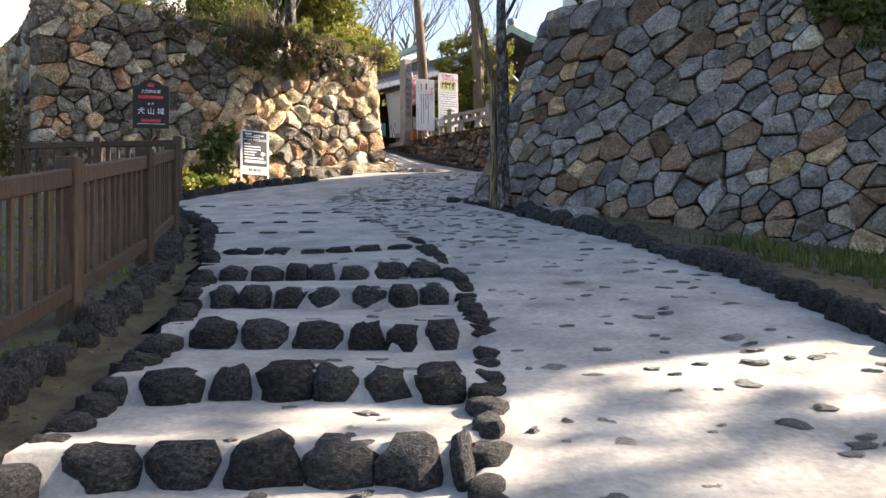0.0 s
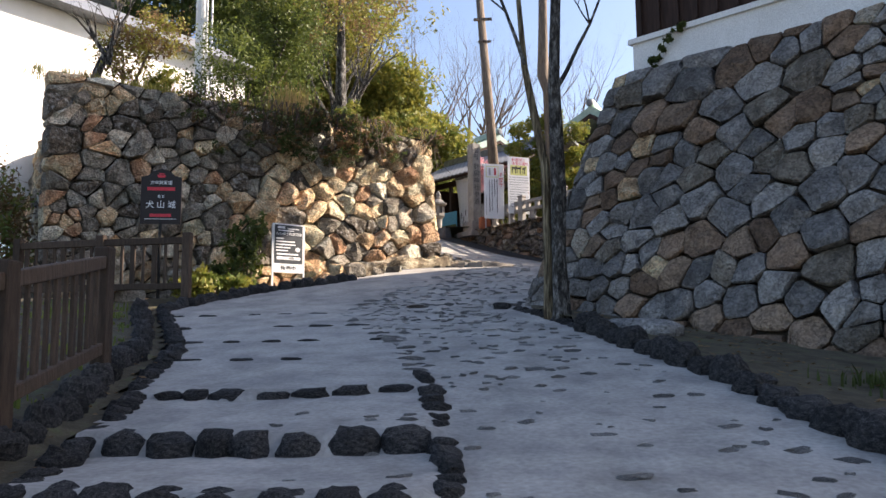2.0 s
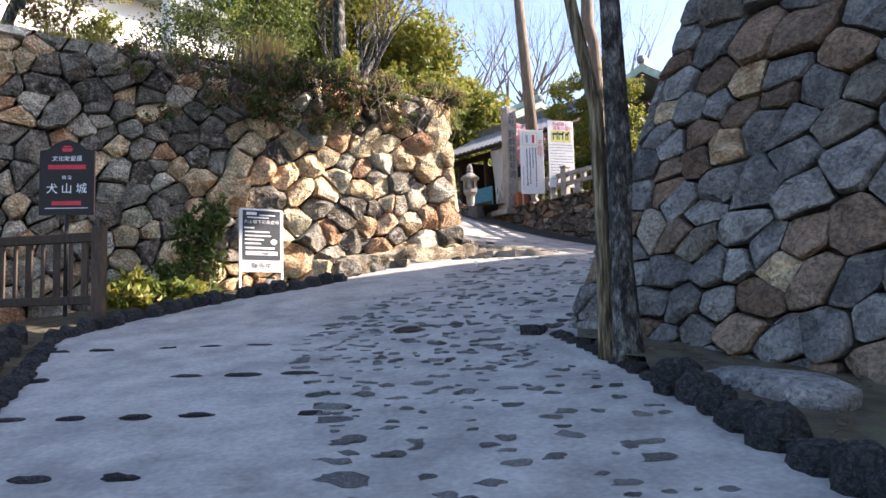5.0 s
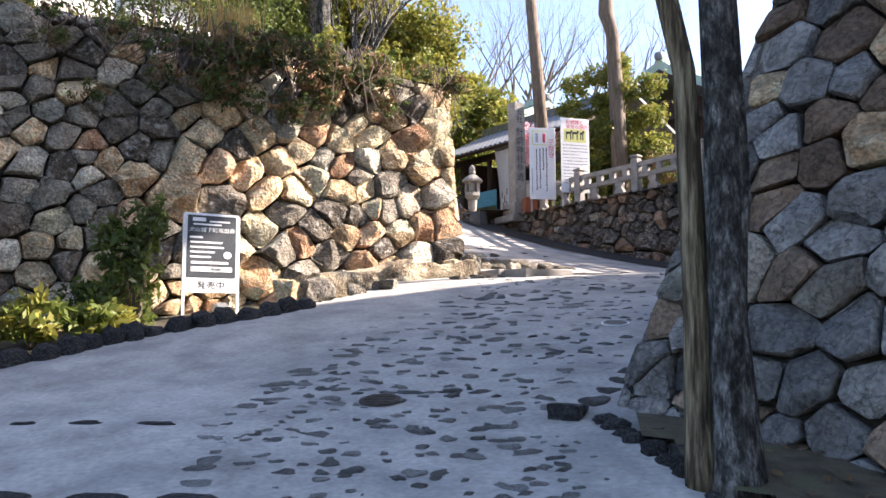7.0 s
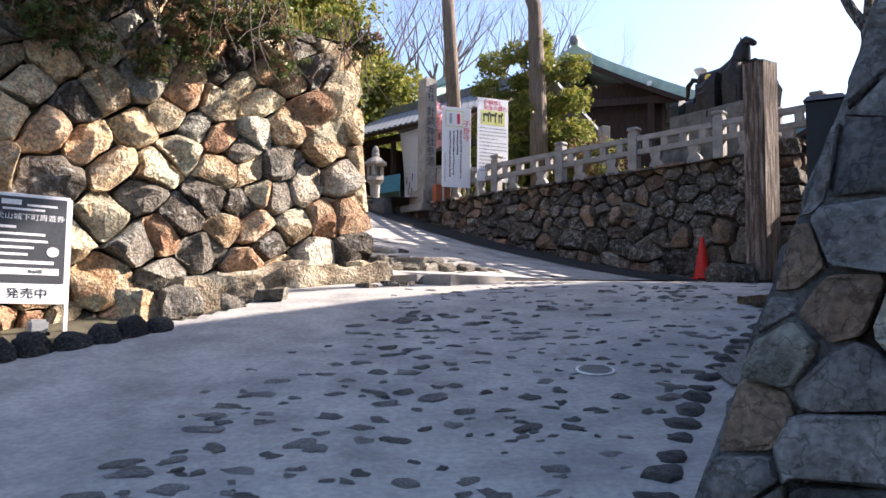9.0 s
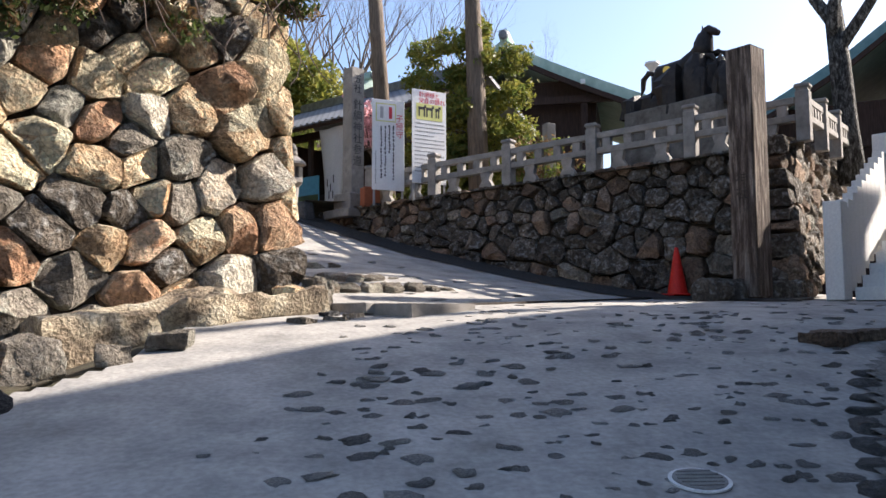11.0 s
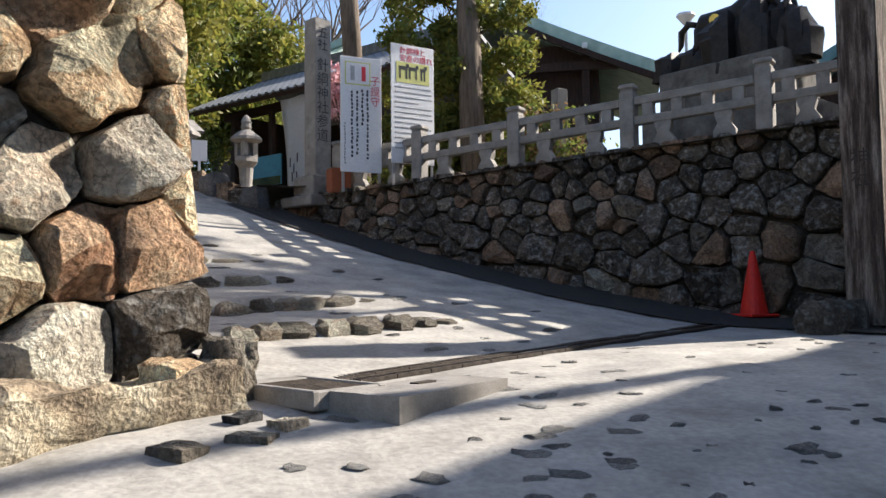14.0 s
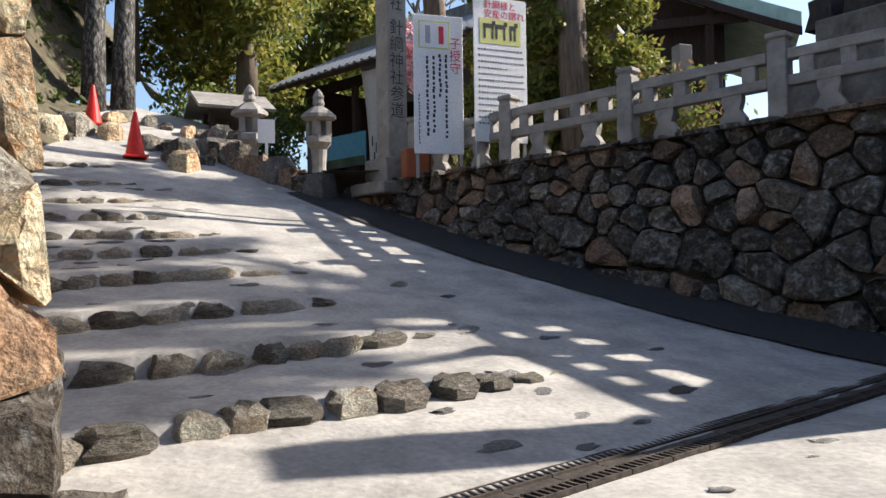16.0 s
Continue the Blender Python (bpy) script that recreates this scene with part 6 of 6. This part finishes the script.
tagged(grid_mesh("hillside", -24, -6.6, 30.5, 50, 0.5, hillside_z, M["soil"], keep=lambda x, y: x < -6.9 - 0.25 * (y - 32)), "dark mossy hillside under the trees beside the upper street", "bank", kind="structure")
for x, y, h, seed in ((-10.2, 34.2, 6.5, 56), (-11.8, 37.5, 8.0, 57), (-13.5, 34.0, 7.5, 58), (-10.8, 41.0, 9.0, 59)):
    r = random.Random(seed)
    bl = [((r.uniform(-1.8, 1.8), r.uniform(-1.3, 1.3), h * r.uniform(0.12, 0.95)), (r.uniform(1.1, 1.9), r.uniform(1.0, 1.6), r.uniform(0.9, 1.4))) for _ in range(11)]
    leafy_tree("dense dark evergreen rooted on the mossy hillside", (x, y, hillside_z(x, y) - 0.1), h, 0.22, seed, ("leaf_dark", "leaf_mid", "leaf_dark"), bl, 16000, 0.10)
hr2 = random.Random(66)
spots_h = []
for _ in range(500):
    y = hr2.uniform(31, 40)
    x = -7.0 - 0.25 * (y - 32) - hr2.uniform(0, 4)
    spots_h.append(((x - hr2.random(), y, hillside_z(x, y) + 0.1), (0.35, 0.35, 0.25)))
gh = anchor("undergrowth", "dark evergreen undergrowth covering the hillside", "shrub")
WOODS = ((-8.2, 38.0, 8.0, 51), (-9.6, 36.6, 8.0, 52), (-7.2, 42.0, 8.5, 53), (-5.6, 38.8, 5.5, 55))
for x, y, h, seed in WOODS:
    r = random.Random(seed)
    bl = [((r.uniform(-1.6, 1.6), r.uniform(-1.2, 1.2), h * r.uniform(0.25, 0.95)), (r.uniform(1.0, 1.9), r.uniform(1.0, 1.6), r.uniform(0.9, 1.5))) for _ in range(9)]
    leafy_tree("dense dark evergreen tree above the upper street", (x, y, ground_z(x, y, False) + 0.3 if y < 40 else 8.0), h, 0.22, seed, ("leaf_yellow", "leaf_mid", "leaf_yellow"), bl, 21000, 0.10)
for x, y, h, seed in ((-6.9, 34.6, 8.5, 61), (-7.3, 34.2, 8.0, 62)):
    bare_tree("tall dark-limbed tree with thin yellowing leaves beside the upper street", (x, y, ground_z(x, y, False)), h, 0.2, seed, 4, "bark", (0.1, 0.0), 0.45, ("leaf_yellow" if seed % 2 else "leaf_brown", 0.3, 3000, 0.06))
for x, y, z, h, seed in ((-3.2, 56, 8, 17, 71), (-0.5, 60, 8, 18, 72), (2.5, 58, 8, 15, 73), (-6.5, 58, 8, 18, 74), (6.0, 64, 8, 14, 75)):
    bare_tree("leafless grey-brown tree against the sky", (x, y, z), h, 0.27, seed, 5)
ch = bare_tree("old cherry tree with mossy limbs and first pink blossom", (8.5, 28.6, 6.5), 8.0, 0.22, 81, 5, "bark", (-0.25, 0.0), 0.42, ("blossom", 0.25, 2200, 0.035), 0.7)
bare_tree("thin weeping plum with pink blossom beside the pillar", (-0.9, 35.5, 6.6), 2.8, 0.06, 82, 3, "twig", (0, 0), 0.4, ("blossom", 0.35, 2600, 0.05))

leaf_cloud("foliage", gh, M["leaf_dark"], spots_h, 16000, 0.07, 167, 0.2)

# top of the boulder wall
bm = bmesh.new()
ft = [L0 + LT * s - LN * 0.45 for s in np.linspace(0.3, 8.6, 12)]
f = [bm.verts.new((p.x, p.y, 6.93 + 0.05 * math.sin(k * 1.7))) for k, p in enumerate(ft)]
m_ = [bm.verts.new((p.x - 0.55 * 1.6, p.y + 0.835 * 1.6, 7.25 + 0.08 * math.sin(k * 2.1))) for k, p in enumerate(ft)]
g_ = [bm.verts.new((p.x - 0.55 * 14, p.y + 0.835 * 14, 7.6)) for p in ft]
for a, b in ((f, m_), (m_, g_)):
    for i in range(11):
        bm.faces.new((a[i], a[i + 1], b[i + 1], b[i]))
bmesh.ops.recalc_face_normals(bm, faces=bm.faces)
tagged(part("bank_top", bm, M["soil"]), "grassy bank behind the top of the boulder wall", "bank", kind="structure")


def tufts(name, label, spots, mat, h, blades, seed, width=0.012, category="grass", sprawl=0.5):
    """Grass blades: one object of stuff."""
    r = random.Random(seed)
    verts, faces = [], []
    for x, y, z, s in spots:
        for _ in range(blades):
            a, q = r.uniform(0, 6.28), r.uniform(0, sprawl)
            bx, by = x + r.gauss(0, 0.10 * s), y + r.gauss(0, 0.10 * s)
            hh = h * s * r.uniform(0.5, 1.2)
            dx, dy = math.cos(a) * q * hh, math.sin(a) * q * hh
            px, py = -math.sin(a) * width, math.cos(a) * width
            k = len(verts)
            verts += [(bx - px, by - py, z - 0.02), (bx + px, by + py, z - 0.02), (bx + dx * 0.35 + px * 0.8, by + dy * 0.35 + py * 0.8, z + hh * 0.6), (bx + dx * 0.35 - px * 0.8, by + dy * 0.35 - py * 0.8, z + hh * 0.6), (bx + dx, by + dy, z + hh * 0.95)]
            faces += [(k, k + 1, k + 2, k + 3), (k + 3, k + 2, k + 4)]
    me = bpy.data.meshes.new(name)
    me.from_pydata(verts, [], faces)
    return tagged(link(name, me, mat), label, category, kind="stuff")


r = random.Random(91)
def on_top(s, back, z=0.0):
    p = L0 + LT * s - LN * back
    return (p.x, p.y, 6.95 + 0.18 * (back - 0.45) + z)
tufts("dry_grass", "dry straw-coloured grass along the top of the wall", [(*on_top(r.uniform(0, 8.4), r.uniform(0.35, 1.6)), r.uniform(0.4, 1.1)) for _ in range(110)], M["dry_grass"], 0.20, 14, 92, 0.006)
tufts("dry_grass", "tall clump of dry pampas grass on the wall top", [(*on_top(4.6 + 0.15 * k, 0.45), 1.6) for k in range(4)], M["dry_grass"], 0.42, 40, 93, 0.008)
tufts("green_grass", "green grass and moss along the top of the wall", [(*on_top(r.uniform(-0.2, 8.4), r.uniform(0.25, 1.8)), r.uniform(0.4, 1.0)) for _ in range(190)] + [(*on_top(r.uniform(1.4, 2.4), r.uniform(0.4, 7.0)), r.uniform(0.5, 1.2)) for _ in range(120)], M["leaf_yellow"], 0.14, 18, 94, 0.007)
iv = anchor("ivy", "dark creeping ivy hanging over the top of the boulder wall", "ivy")
bl = []
for k in range(64):
    s = min(8.2, r.gauss(5.6, 1.5))
    p = L0 + LT * s
    z = 6.95 - abs(r.gauss(0, 0.48)) - (0.25 if 2.8 < s < 4.6 else 0)
    bl.append(((p.x + LN.x * 0.04, p.y + LN.y * 0.04, z), (0.26, 0.20, 0.18)))
leaf_cloud("foliage", iv, M["leaf_dark"], bl, 10500, 0.03, 95, 0.2)
leaf_cloud("foliage", iv, M["leaf_brown"], bl, 6500, 0.028, 96, 0.2)
bm = bmesh.new()
for k in range(90):
    s = r.uniform(2.4, 8.2)
    p = L0 + LT * s + LN * r.uniform(0.08, 0.2)
    pts = [Vector((p.x, p.y, 6.98))]
    d = Vector((LT.x * r.uniform(-0.5, 0.5), LT.y * r.uniform(-0.5, 0.5), -1))
    for q in range(r.choice((3, 4, 5, 6))):
        d = (d + Vector((LT.x, LT.y, 0)) * r.uniform(-0.6, 0.6)).normalized()
        d.z = min(d.z, -0.35)
        pts.append(pts[-1] + d * r.uniform(0.12, 0.26))
    tube(bm, pts, [0.010 - 0.007 * q / len(pts) for q in range(len(pts))], 4)
tagged(part("vine", bm, M["twig"], iv, "dry grey-brown vine stems"), kind="stuff")

def shrub(name, label, at, blobs, mats, count, size, seed):
    th = anchor(name, label, "shrub", at)
    bm = bmesh.new()
    for c, rad in blobs:
        tube(bm, [(c[0] * 0.2, c[1] * 0.2, -0.1), (c[0] * 0.6, c[1] * 0.6, c[2] * 0.5), c], [0.035, 0.025, 0.008], 5)
    part("stem_cluster", bm, M["twig"], th)
    for k, m in enumerate(mats):
        leaf_cloud("foliage", th, M[m], blobs, count // len(mats), size, seed + k, 0.45)
    return th


p = on_top(4.3, 2.0)
shrub("shrub", "large dark evergreen shrub on the bank above the wall", p, [((-0.9, 0.4, 0.7), (0.8, 0.7, 0.7)), ((0.2, 0.2, 0.8), (0.8, 0.7, 0.8)), ((-0.3, 0, 1.5), (0.8, 0.7, 0.7)), ((0.9, 0.9, 1.0), (0.7, 0.7, 0.9)), ((1.1, 1.2, 2.0), (0.7, 0.7, 0.9)), ((1.0, 1.2, 2.9), (0.6, 0.6, 0.7))], ("leaf_dark", "leaf_mid"), 12000, 0.036, 101)
p = on_top(5.4, 2.6)
leafy_tree("tall dark evergreen on the bank above the wall", p, 4.6, 0.1, 102, ("leaf_dark", "leaf_mid"), [((0, 0, 1.3), (0.5, 0.5, 0.6)), ((0.1, 0.1, 2.2), (0.6, 0.6, 0.7)), ((-0.2, 0, 3.1), (0.65, 0.65, 0.7)), ((0.2, 0, 4.0), (0.5, 0.5, 0.7))], 11000, 0.042, "bark")
p = on_top(7.2, 2.6)
leafy_tree("broad thin-leaved tree with yellowing crown on the bank", p, 5.2, 0.14, 103, ("leaf_yellow", "leaf_brown", "leaf_mid"), [((0.1, 0.1, 3.2), (1.0, 1.0, 0.8)), ((-0.8, 0, 3.8), (0.9, 0.8, 0.8)), ((0.7, 0.5, 4.2), (1.0, 0.9, 0.9)), ((0, 0, 5.0), (1.0, 1.0, 0.7))], 4200, 0.042, "bark", 0.25)
for s, b_, seed in ((6.4, 1.0, 111), (7.6, 1.3, 112), (8.2, 1.0, 113), (2.2, 1.2, 114), (5.0, 1.0, 115)):
    p = on_top(s, b_)
    shrub("shrub", "small yellow-green shrub on the wall top", p, [((0, 0, 0.25), (0.3, 0.3, 0.22)), ((0.15, 0.15, 0.45), (0.22, 0.22, 0.2))], ("leaf_yellow", "leaf_mid"), 1500, 0.032, seed)
p = on_top(0.9, 1.0)
bare_tree("small bare plum with dark crooked limbs on the wall top", p, 2.6, 0.09, 121, 3, "bark", (0.3, 0.0), 0.25)
shrub("shrub", "reddish brown autumn shrub on the wall top", on_top(1.5, 1.2), [((0, 0, 0.7), (0.6, 0.6, 0.6)), ((0.5, 0.4, 1.2), (0.6, 0.6, 0.5))], ("leaf_brown", "leaf_yellow"), 4200, 0.038, 122)

# white building and pole behind the bank
wb = anchor("white_building", "white rendered house with a grey roof behind the bank", "house")
wb.matrix_basis = frame_m((-13.5, 21.0, 6.0), (0.50, 0.866))
part("wall", boxes(((9.0, 6.0, 5.5), (4.5, 3.0, 2.75))), M["plaster"], wb)
bm = bmesh.new()
v = [bm.verts.new(q) for q in ((-0.6, -0.6, 5.4), (9.6, -0.6, 5.4), (9.6, 6.6, 5.4), (-0.6, 6.6, 5.4), (-0.6, 3, 7.4), (9.6, 3, 7.4))]
for q in ((3, 2, 1, 0), (0, 1, 5, 4), (2, 3, 4, 5), (0, 4, 3), (1, 2, 5)):
    bm.faces.new([v[i] for i in q])
part("roof", bm, M["tile"], wb)
wd = part("window", boxes(((1.0, 0.08, 1.2), (6.2, -0.03, 1.9))), M["house_wood"], wb)
for k in range(5):
    part("bar", boxes(((0.04, 0.04, 1.1), (5.8 + 0.2 * k, -0.09, 1.9))), M["fence_wood"], wd)
pp = anchor("steel_pole", "tall pale steel pole behind the bank", "pole", (*on_top(4.2, 4.4)[:2], 7.2))
part("pole", lathe([(0.16, 0), (0.13, 9)], 14), M["plaster"], pp)
part("conduit", lathe([(0.03, 0), (0.03, 6)], 8, Matrix.Translation((0.26, 0, 0))), M["grey_metal"], pp)

# plants by the path
shrub("shrub", "dense dark evergreen bush behind the small street shrine", (-6.1, 37.4, 6.5), [((-0.9, 0, 0.6), (1.1, 0.9, 0.9)), ((0.5, 0.2, 0.6), (1.1, 0.9, 0.9)), ((-0.2, 0.3, 1.7), (1.2, 0.9, 0.9)), ((1.3, 0.4, 1.4), (0.9, 0.8, 0.9))], ("leaf_dark", "leaf_mid"), 9000, 0.07, 137)
shrub("shrub", "dark hedge on the slope beyond the wall end", (-9.6, 16.6, 3.0), [((0, 0, 1.2), (1.0, 0.9, 1.0)), ((0.5, -0.4, 0.6), (0.8, 0.7, 0.7)), ((-0.6, 0.6, 2.0), (1.0, 0.9, 0.9))], ("leaf_brown", "leaf_mid"), 7000, 0.05, 136)
shrub("shrub", "straggly green bush beside the notice at the wall foot", (-4.72, 17.45, 2.95), [((0, 0, 0.55), (0.35, 0.3, 0.45)), ((-0.15, 0, 1.0), (0.3, 0.28, 0.35)), ((0.15, 0.05, 1.25), (0.25, 0.22, 0.3)), ((-0.4, -0.2, 0.3), (0.4, 0.3, 0.3))], ("leaf_mid", "leaf_dark"), 2400, 0.05, 131)
shrub("shrub", "low mixed weeds below the boulder wall", (-5.3, 16.5, 2.9), [((0, 0, 0.2), (0.45, 0.35, 0.25)), ((0.5, 0.5, 0.15), (0.4, 0.35, 0.2))], ("leaf_yellow", "leaf_mid"), 1500, 0.06, 132)
ivy2 = anchor("ivy", "thick dark ivy covering the end of the fitted wall", "ivy")
bl = []
for k in range(60):
    u, v_ = r.uniform(5.6, 9.2), r.uniform(1.0, 3.9)
    if u + v_ * 0.5 < 7.0:
        continue
    w = Vector((R0.x, R0.y)) + A1 * u
    q = Vector((w.x + 0.61 * 0.32 * v_ - 0.05, w.y + 0.79 * 0.32 * v_ - 0.05, 2.2 + v_))
    bl.append((tuple(q), (0.42, 0.34, 0.36)))
leaf_cloud("foliage", ivy2, M["leaf_dark"], bl, 11000, 0.055, 133, 0.35)
leaf_cloud("foliage", ivy2, M["leaf_mid"], bl, 2500, 0.055, 134, 0.5)
iv3 = anchor("ivy", "strand of ivy climbing the white base of the house", "ivy")
bl = [((HC.x + A1.x * (0.35 + 0.1 * k) - 0.05, HC.y + A1.y * (0.35 + 0.1 * k) - 0.05, 6.05 + 0.09 * k), (0.1, 0.06, 0.09)) for k in range(6)]
leaf_cloud("foliage", iv3, M["leaf_dark"], bl, 400, 0.04, 135, 0.2)
spots = []
for _ in range(240):
    y = r.uniform(2, 14)
    x = left_edge(y) - r.uniform(0.6, 2.6)
    spots.append((x, y, left_bed_z(x, y), r.uniform(0.3, 1.0)))
tufts("green_grass", "short green weeds on the bank below the fence", spots, M["leaf_mid"], 0.10, 9, 141)
spots = []
for _ in range(120):
    y = r.uniform(6.5, 9.2)
    x = lerp_table(y, RIGHT_KERB) + r.uniform(0.9, 3.2)
    spots.append((x, y, right_bed_z(x, y), r.uniform(0.6, 1.2)))
tufts("green_grass", "clump of dark dwarf grass in the gravel bed", spots, M["leaf_dark"], 0.16, 16, 142)
# fallen leaves
r = random.Random(151)
verts, faces = [], []
for _ in range(900):
    if r.random() < 0.6:
        y = r.uniform(2, 14.5)
        x = left_edge(y) - r.uniform(0.1, 2.2)
        z = (left_bed_z(x, y) if x < left_edge(y) - 0.45 else main_slope(y) + 0.02) + 0.015
    else:
        y = r.uniform(6, 13.5)
        x = lerp_table(y, RIGHT_KERB) + r.uniform(0.3, 1.8)
        z = right_bed_z(x, y) + 0.015
    a, s = r.uniform(0, 6.28), r.uniform(0.02, 0.045)
    c, d = math.cos(a) * s, math.sin(a) * s
    k = len(verts)
    verts += [(x - c, y - d, z), (x + d * 0.5, y - c * 0.5, z + r.uniform(0, 0.015)), (x + c, y + d, z + r.uniform(0, 0.02)), (x - d * 0.5, y + c * 0.5, z)]
    faces.append((k, k + 1, k + 2, k + 3))
me = bpy.data.meshes.new("fallen_leaves")
me.from_pydata(verts, [], faces)
tagged(link("fallen_leaves", me, M["leaf_brown"]), "scattered dry brown leaves along the path edges", "leaves", kind="stuff")

# unseen trees added on the sunny side, out past the house, for their shadows
def cast(u, z, k):
    """A place k metres towards the sun from a point of the boulder wall."""
    p = L0 + LT * u
    return Vector((p.x, p.y, z)) + SUN * k


root = Vector((11.9, 26.6, 5.5))
# crown laid out sunward of the wall, only to shade its left part
spots = [(2.54 + (z - 3.28) * 0.732 - 0.75 - 1.15 * k, z) for z in (3.2, 4.1, 5.0, 5.9, 6.8, 7.7) for k in range(4)]
leafy_tree("tall broad evergreen behind the boarded house, added unseen to shade the boulder wall", tuple(root), 13.0, 0.16, 161, ("leaf_mid", "leaf_dark"), [(tuple(cast(u, z, 24) - root), (0.72, 0.72, 0.6)) for u, z in spots], 16000, 0.24, "bark", 0.2, (0.6, -2.5))
# out-of-view tree added so its leaves streak the street steps with shade
root = Vector((16.4, 32.5, 6.0))
bl = []
for d, u in ((2.0, -0.2), (2.2, 1.0), (3.1, 0.3), (3.3, 1.9), (4.4, -0.4), (4.5, 0.9), (5.6, 0.2), (5.8, 1.5), (6.8, -0.3), (7.2, 0.8), (8.3, 0.2)):
    p = DRAIN[0] + DN * d + DT * u
    bl.append((tuple(Vector((p.x, p.y, ground_z(p.x, p.y))) + SUN * 23 - root), (0.75, 0.6, 0.5)))
leafy_tree("tall thin-leaved evergreen behind the shrine terrace, added unseen to shade the street steps", tuple(root), 12.0, 0.25, 165, ("leaf_mid", "leaf_dark"), bl, 5200, 0.15, "bark", 0.15)
# tree outside the view, blobs set to dapple the sunlit start of the path
root = Vector((14.0, 4.6, 0.3))
bl = []
for x, y in ((2.9, 3.3), (2.3, 3.8), (1.2, 3.5), (-0.6, 3.4), (-1.3, 3.8), (0.5, 3.1), (3.2, 4.2), (1.9, 3.0), (-1.0, 3.0), (0.3, 4.1)):
    bl.append((tuple(Vector((x, y, ground_z(x, y, False))) + SUN * 14.5 - root), (0.6, 0.6, 0.5)))
leafy_tree("sparse evergreen on the slope beside the path, added unseen to dapple the paving", tuple(root), 8.5, 0.14, 163, ("leaf_mid", "leaf_dark"), bl, 1100, 0.11, "bark", 0.2)

# wooded hill in the distance
verts, faces = [], []
for j in range(14):
    for i in range(61):
        x = -140 + i * 280 / 60
        y = 78 + j * 9
        z = 6 + 15 * math.sin(math.pi * min(1, j / 9) / 2) * (0.55 + 0.45 * math.cos((x - 8) / 55)) + 1.6 * noise.noise(Vector((x * 0.12, y * 0.12, 2)))
        verts.append((x, y, z))
for j in range(13):
    for i in range(60):
        a = j * 61 + i
        faces.append((a, a + 1, a + 62, a + 61))
me = bpy.data.meshes.new("hill")
me.from_pydata(verts, [], faces)
me.shade_smooth()
tagged(link("hill", me, M["hill"]), "reddish brown winter woods on a distant hill", "hill", kind="structure")

# ---- flat stones set in the path ----
pr = random.Random(171)
FLATS = [boulder(1, 1, 1, pr, seg=11, rough=0.85, sharp=35) for _ in range(12)]
for me in FLATS:
    me.materials.append(M["flat_stone"])
placed = []
def lay(x, y, w, d, rz, parent):
    for qx, qy, qr in placed[-400:]:
        if (x - qx) ** 2 + (y - qy) ** 2 < (0.42 * (w + qr)) ** 2:
            return
    placed.append((x, y, w))
    z = ground_z(x, y)
    sx = (ground_z(x + 0.1, y) - ground_z(x - 0.1, y)) / 0.2
    sy = (ground_z(x, y + 0.1) - ground_z(x, y - 0.1)) / 0.2
    sx, sy = max(-0.3, min(0.3, sx)), max(-0.3, min(0.3, sy))
    spread(pr.choice(FLATS), "paving_stone", None, parent, Matrix.Translation((x, y, z - 0.012)) @ pose(0, 0, 0, math.degrees(math.atan(sy)), -math.degrees(math.atan(sx)), 0) @ pose(0, 0, 0, 0, 0, rz) @ Matrix.Diagonal((w, d, 0.020 * pr.uniform(0.8, 1.15), 1)))
for _ in range(2300):
    y = pr.uniform(2.5, 23.5)
    zone = pr.random()
    a, b = (lerp_table(y, DIVIDER), lerp_table(y, RIGHT_KERB) if y < 14 else min(6, lerp_table(y, RIGHT_KERB_UP)))
    if y > 13.5:
        a = lerp_table(y, ((13.5, -1.9), (16, -1.9), (18, -1.2), (24, -0.3)))
    x = pr.uniform(a - (1.2 if y < 9 else 0.1), b - 0.1)
    dense = (0.30 - 0.15 * smoothstep(21.5, 23.0, y)) + 0.70 * smoothstep(10.5, 13.0, y) * smoothstep(22.5, 18.5, y) * smoothstep(0.0, 0.15, (x - a) / max(0.3, b - a))
    if x < lerp_table(y, DIVIDER) and y < 9.6:
        dense = 0.18
    dense *= 0.6 + 0.8 * max(0, noise.noise(Vector((x * 0.8, y * 0.8, 4))) + 0.4)
    if pr.random() > dense or street_d(x, y) > -0.3:
        continue
    w = pr.choice((pr.uniform(0.04, 0.08), pr.uniform(0.06, 0.12), pr.uniform(0.10, 0.17)))
    lay(x, y, w, w * pr.uniform(0.45, 0.8), pr.uniform(-35, 35), pavement)
for (x0, y0), (x1, y1) in zip([(-0.35, 9.6), (-0.82, 11.1), (-1.55, 12.6), (-1.9, 13.7), (-1.85, 15.0)], [(-0.82, 11.1), (-1.55, 12.6), (-1.9, 13.7), (-1.85, 15.0), (-1.5, 16.4)]):
    for k in range(8):
        f = (k + pr.random()) / 8
        lay(x0 + (x1 - x0) * f + pr.uniform(-0.06, 0.06), y0 + (y1 - y0) * f, pr.uniform(0.12, 0.3), pr.uniform(0.08, 0.16), pr.uniform(-30, 30), pavement)
for _ in range(90):
    d, u = pr.uniform(0.2, 9), pr.uniform(0.2, 4.5)
    p = DRAIN[0] + DN * d + DT * u
    if u > 3.9 - d * 0.15:
        continue
    w = pr.uniform(0.12, 0.3)
    lay(p.x, p.y, w, w * 0.5, YD + pr.uniform(-25, 25), pavement)
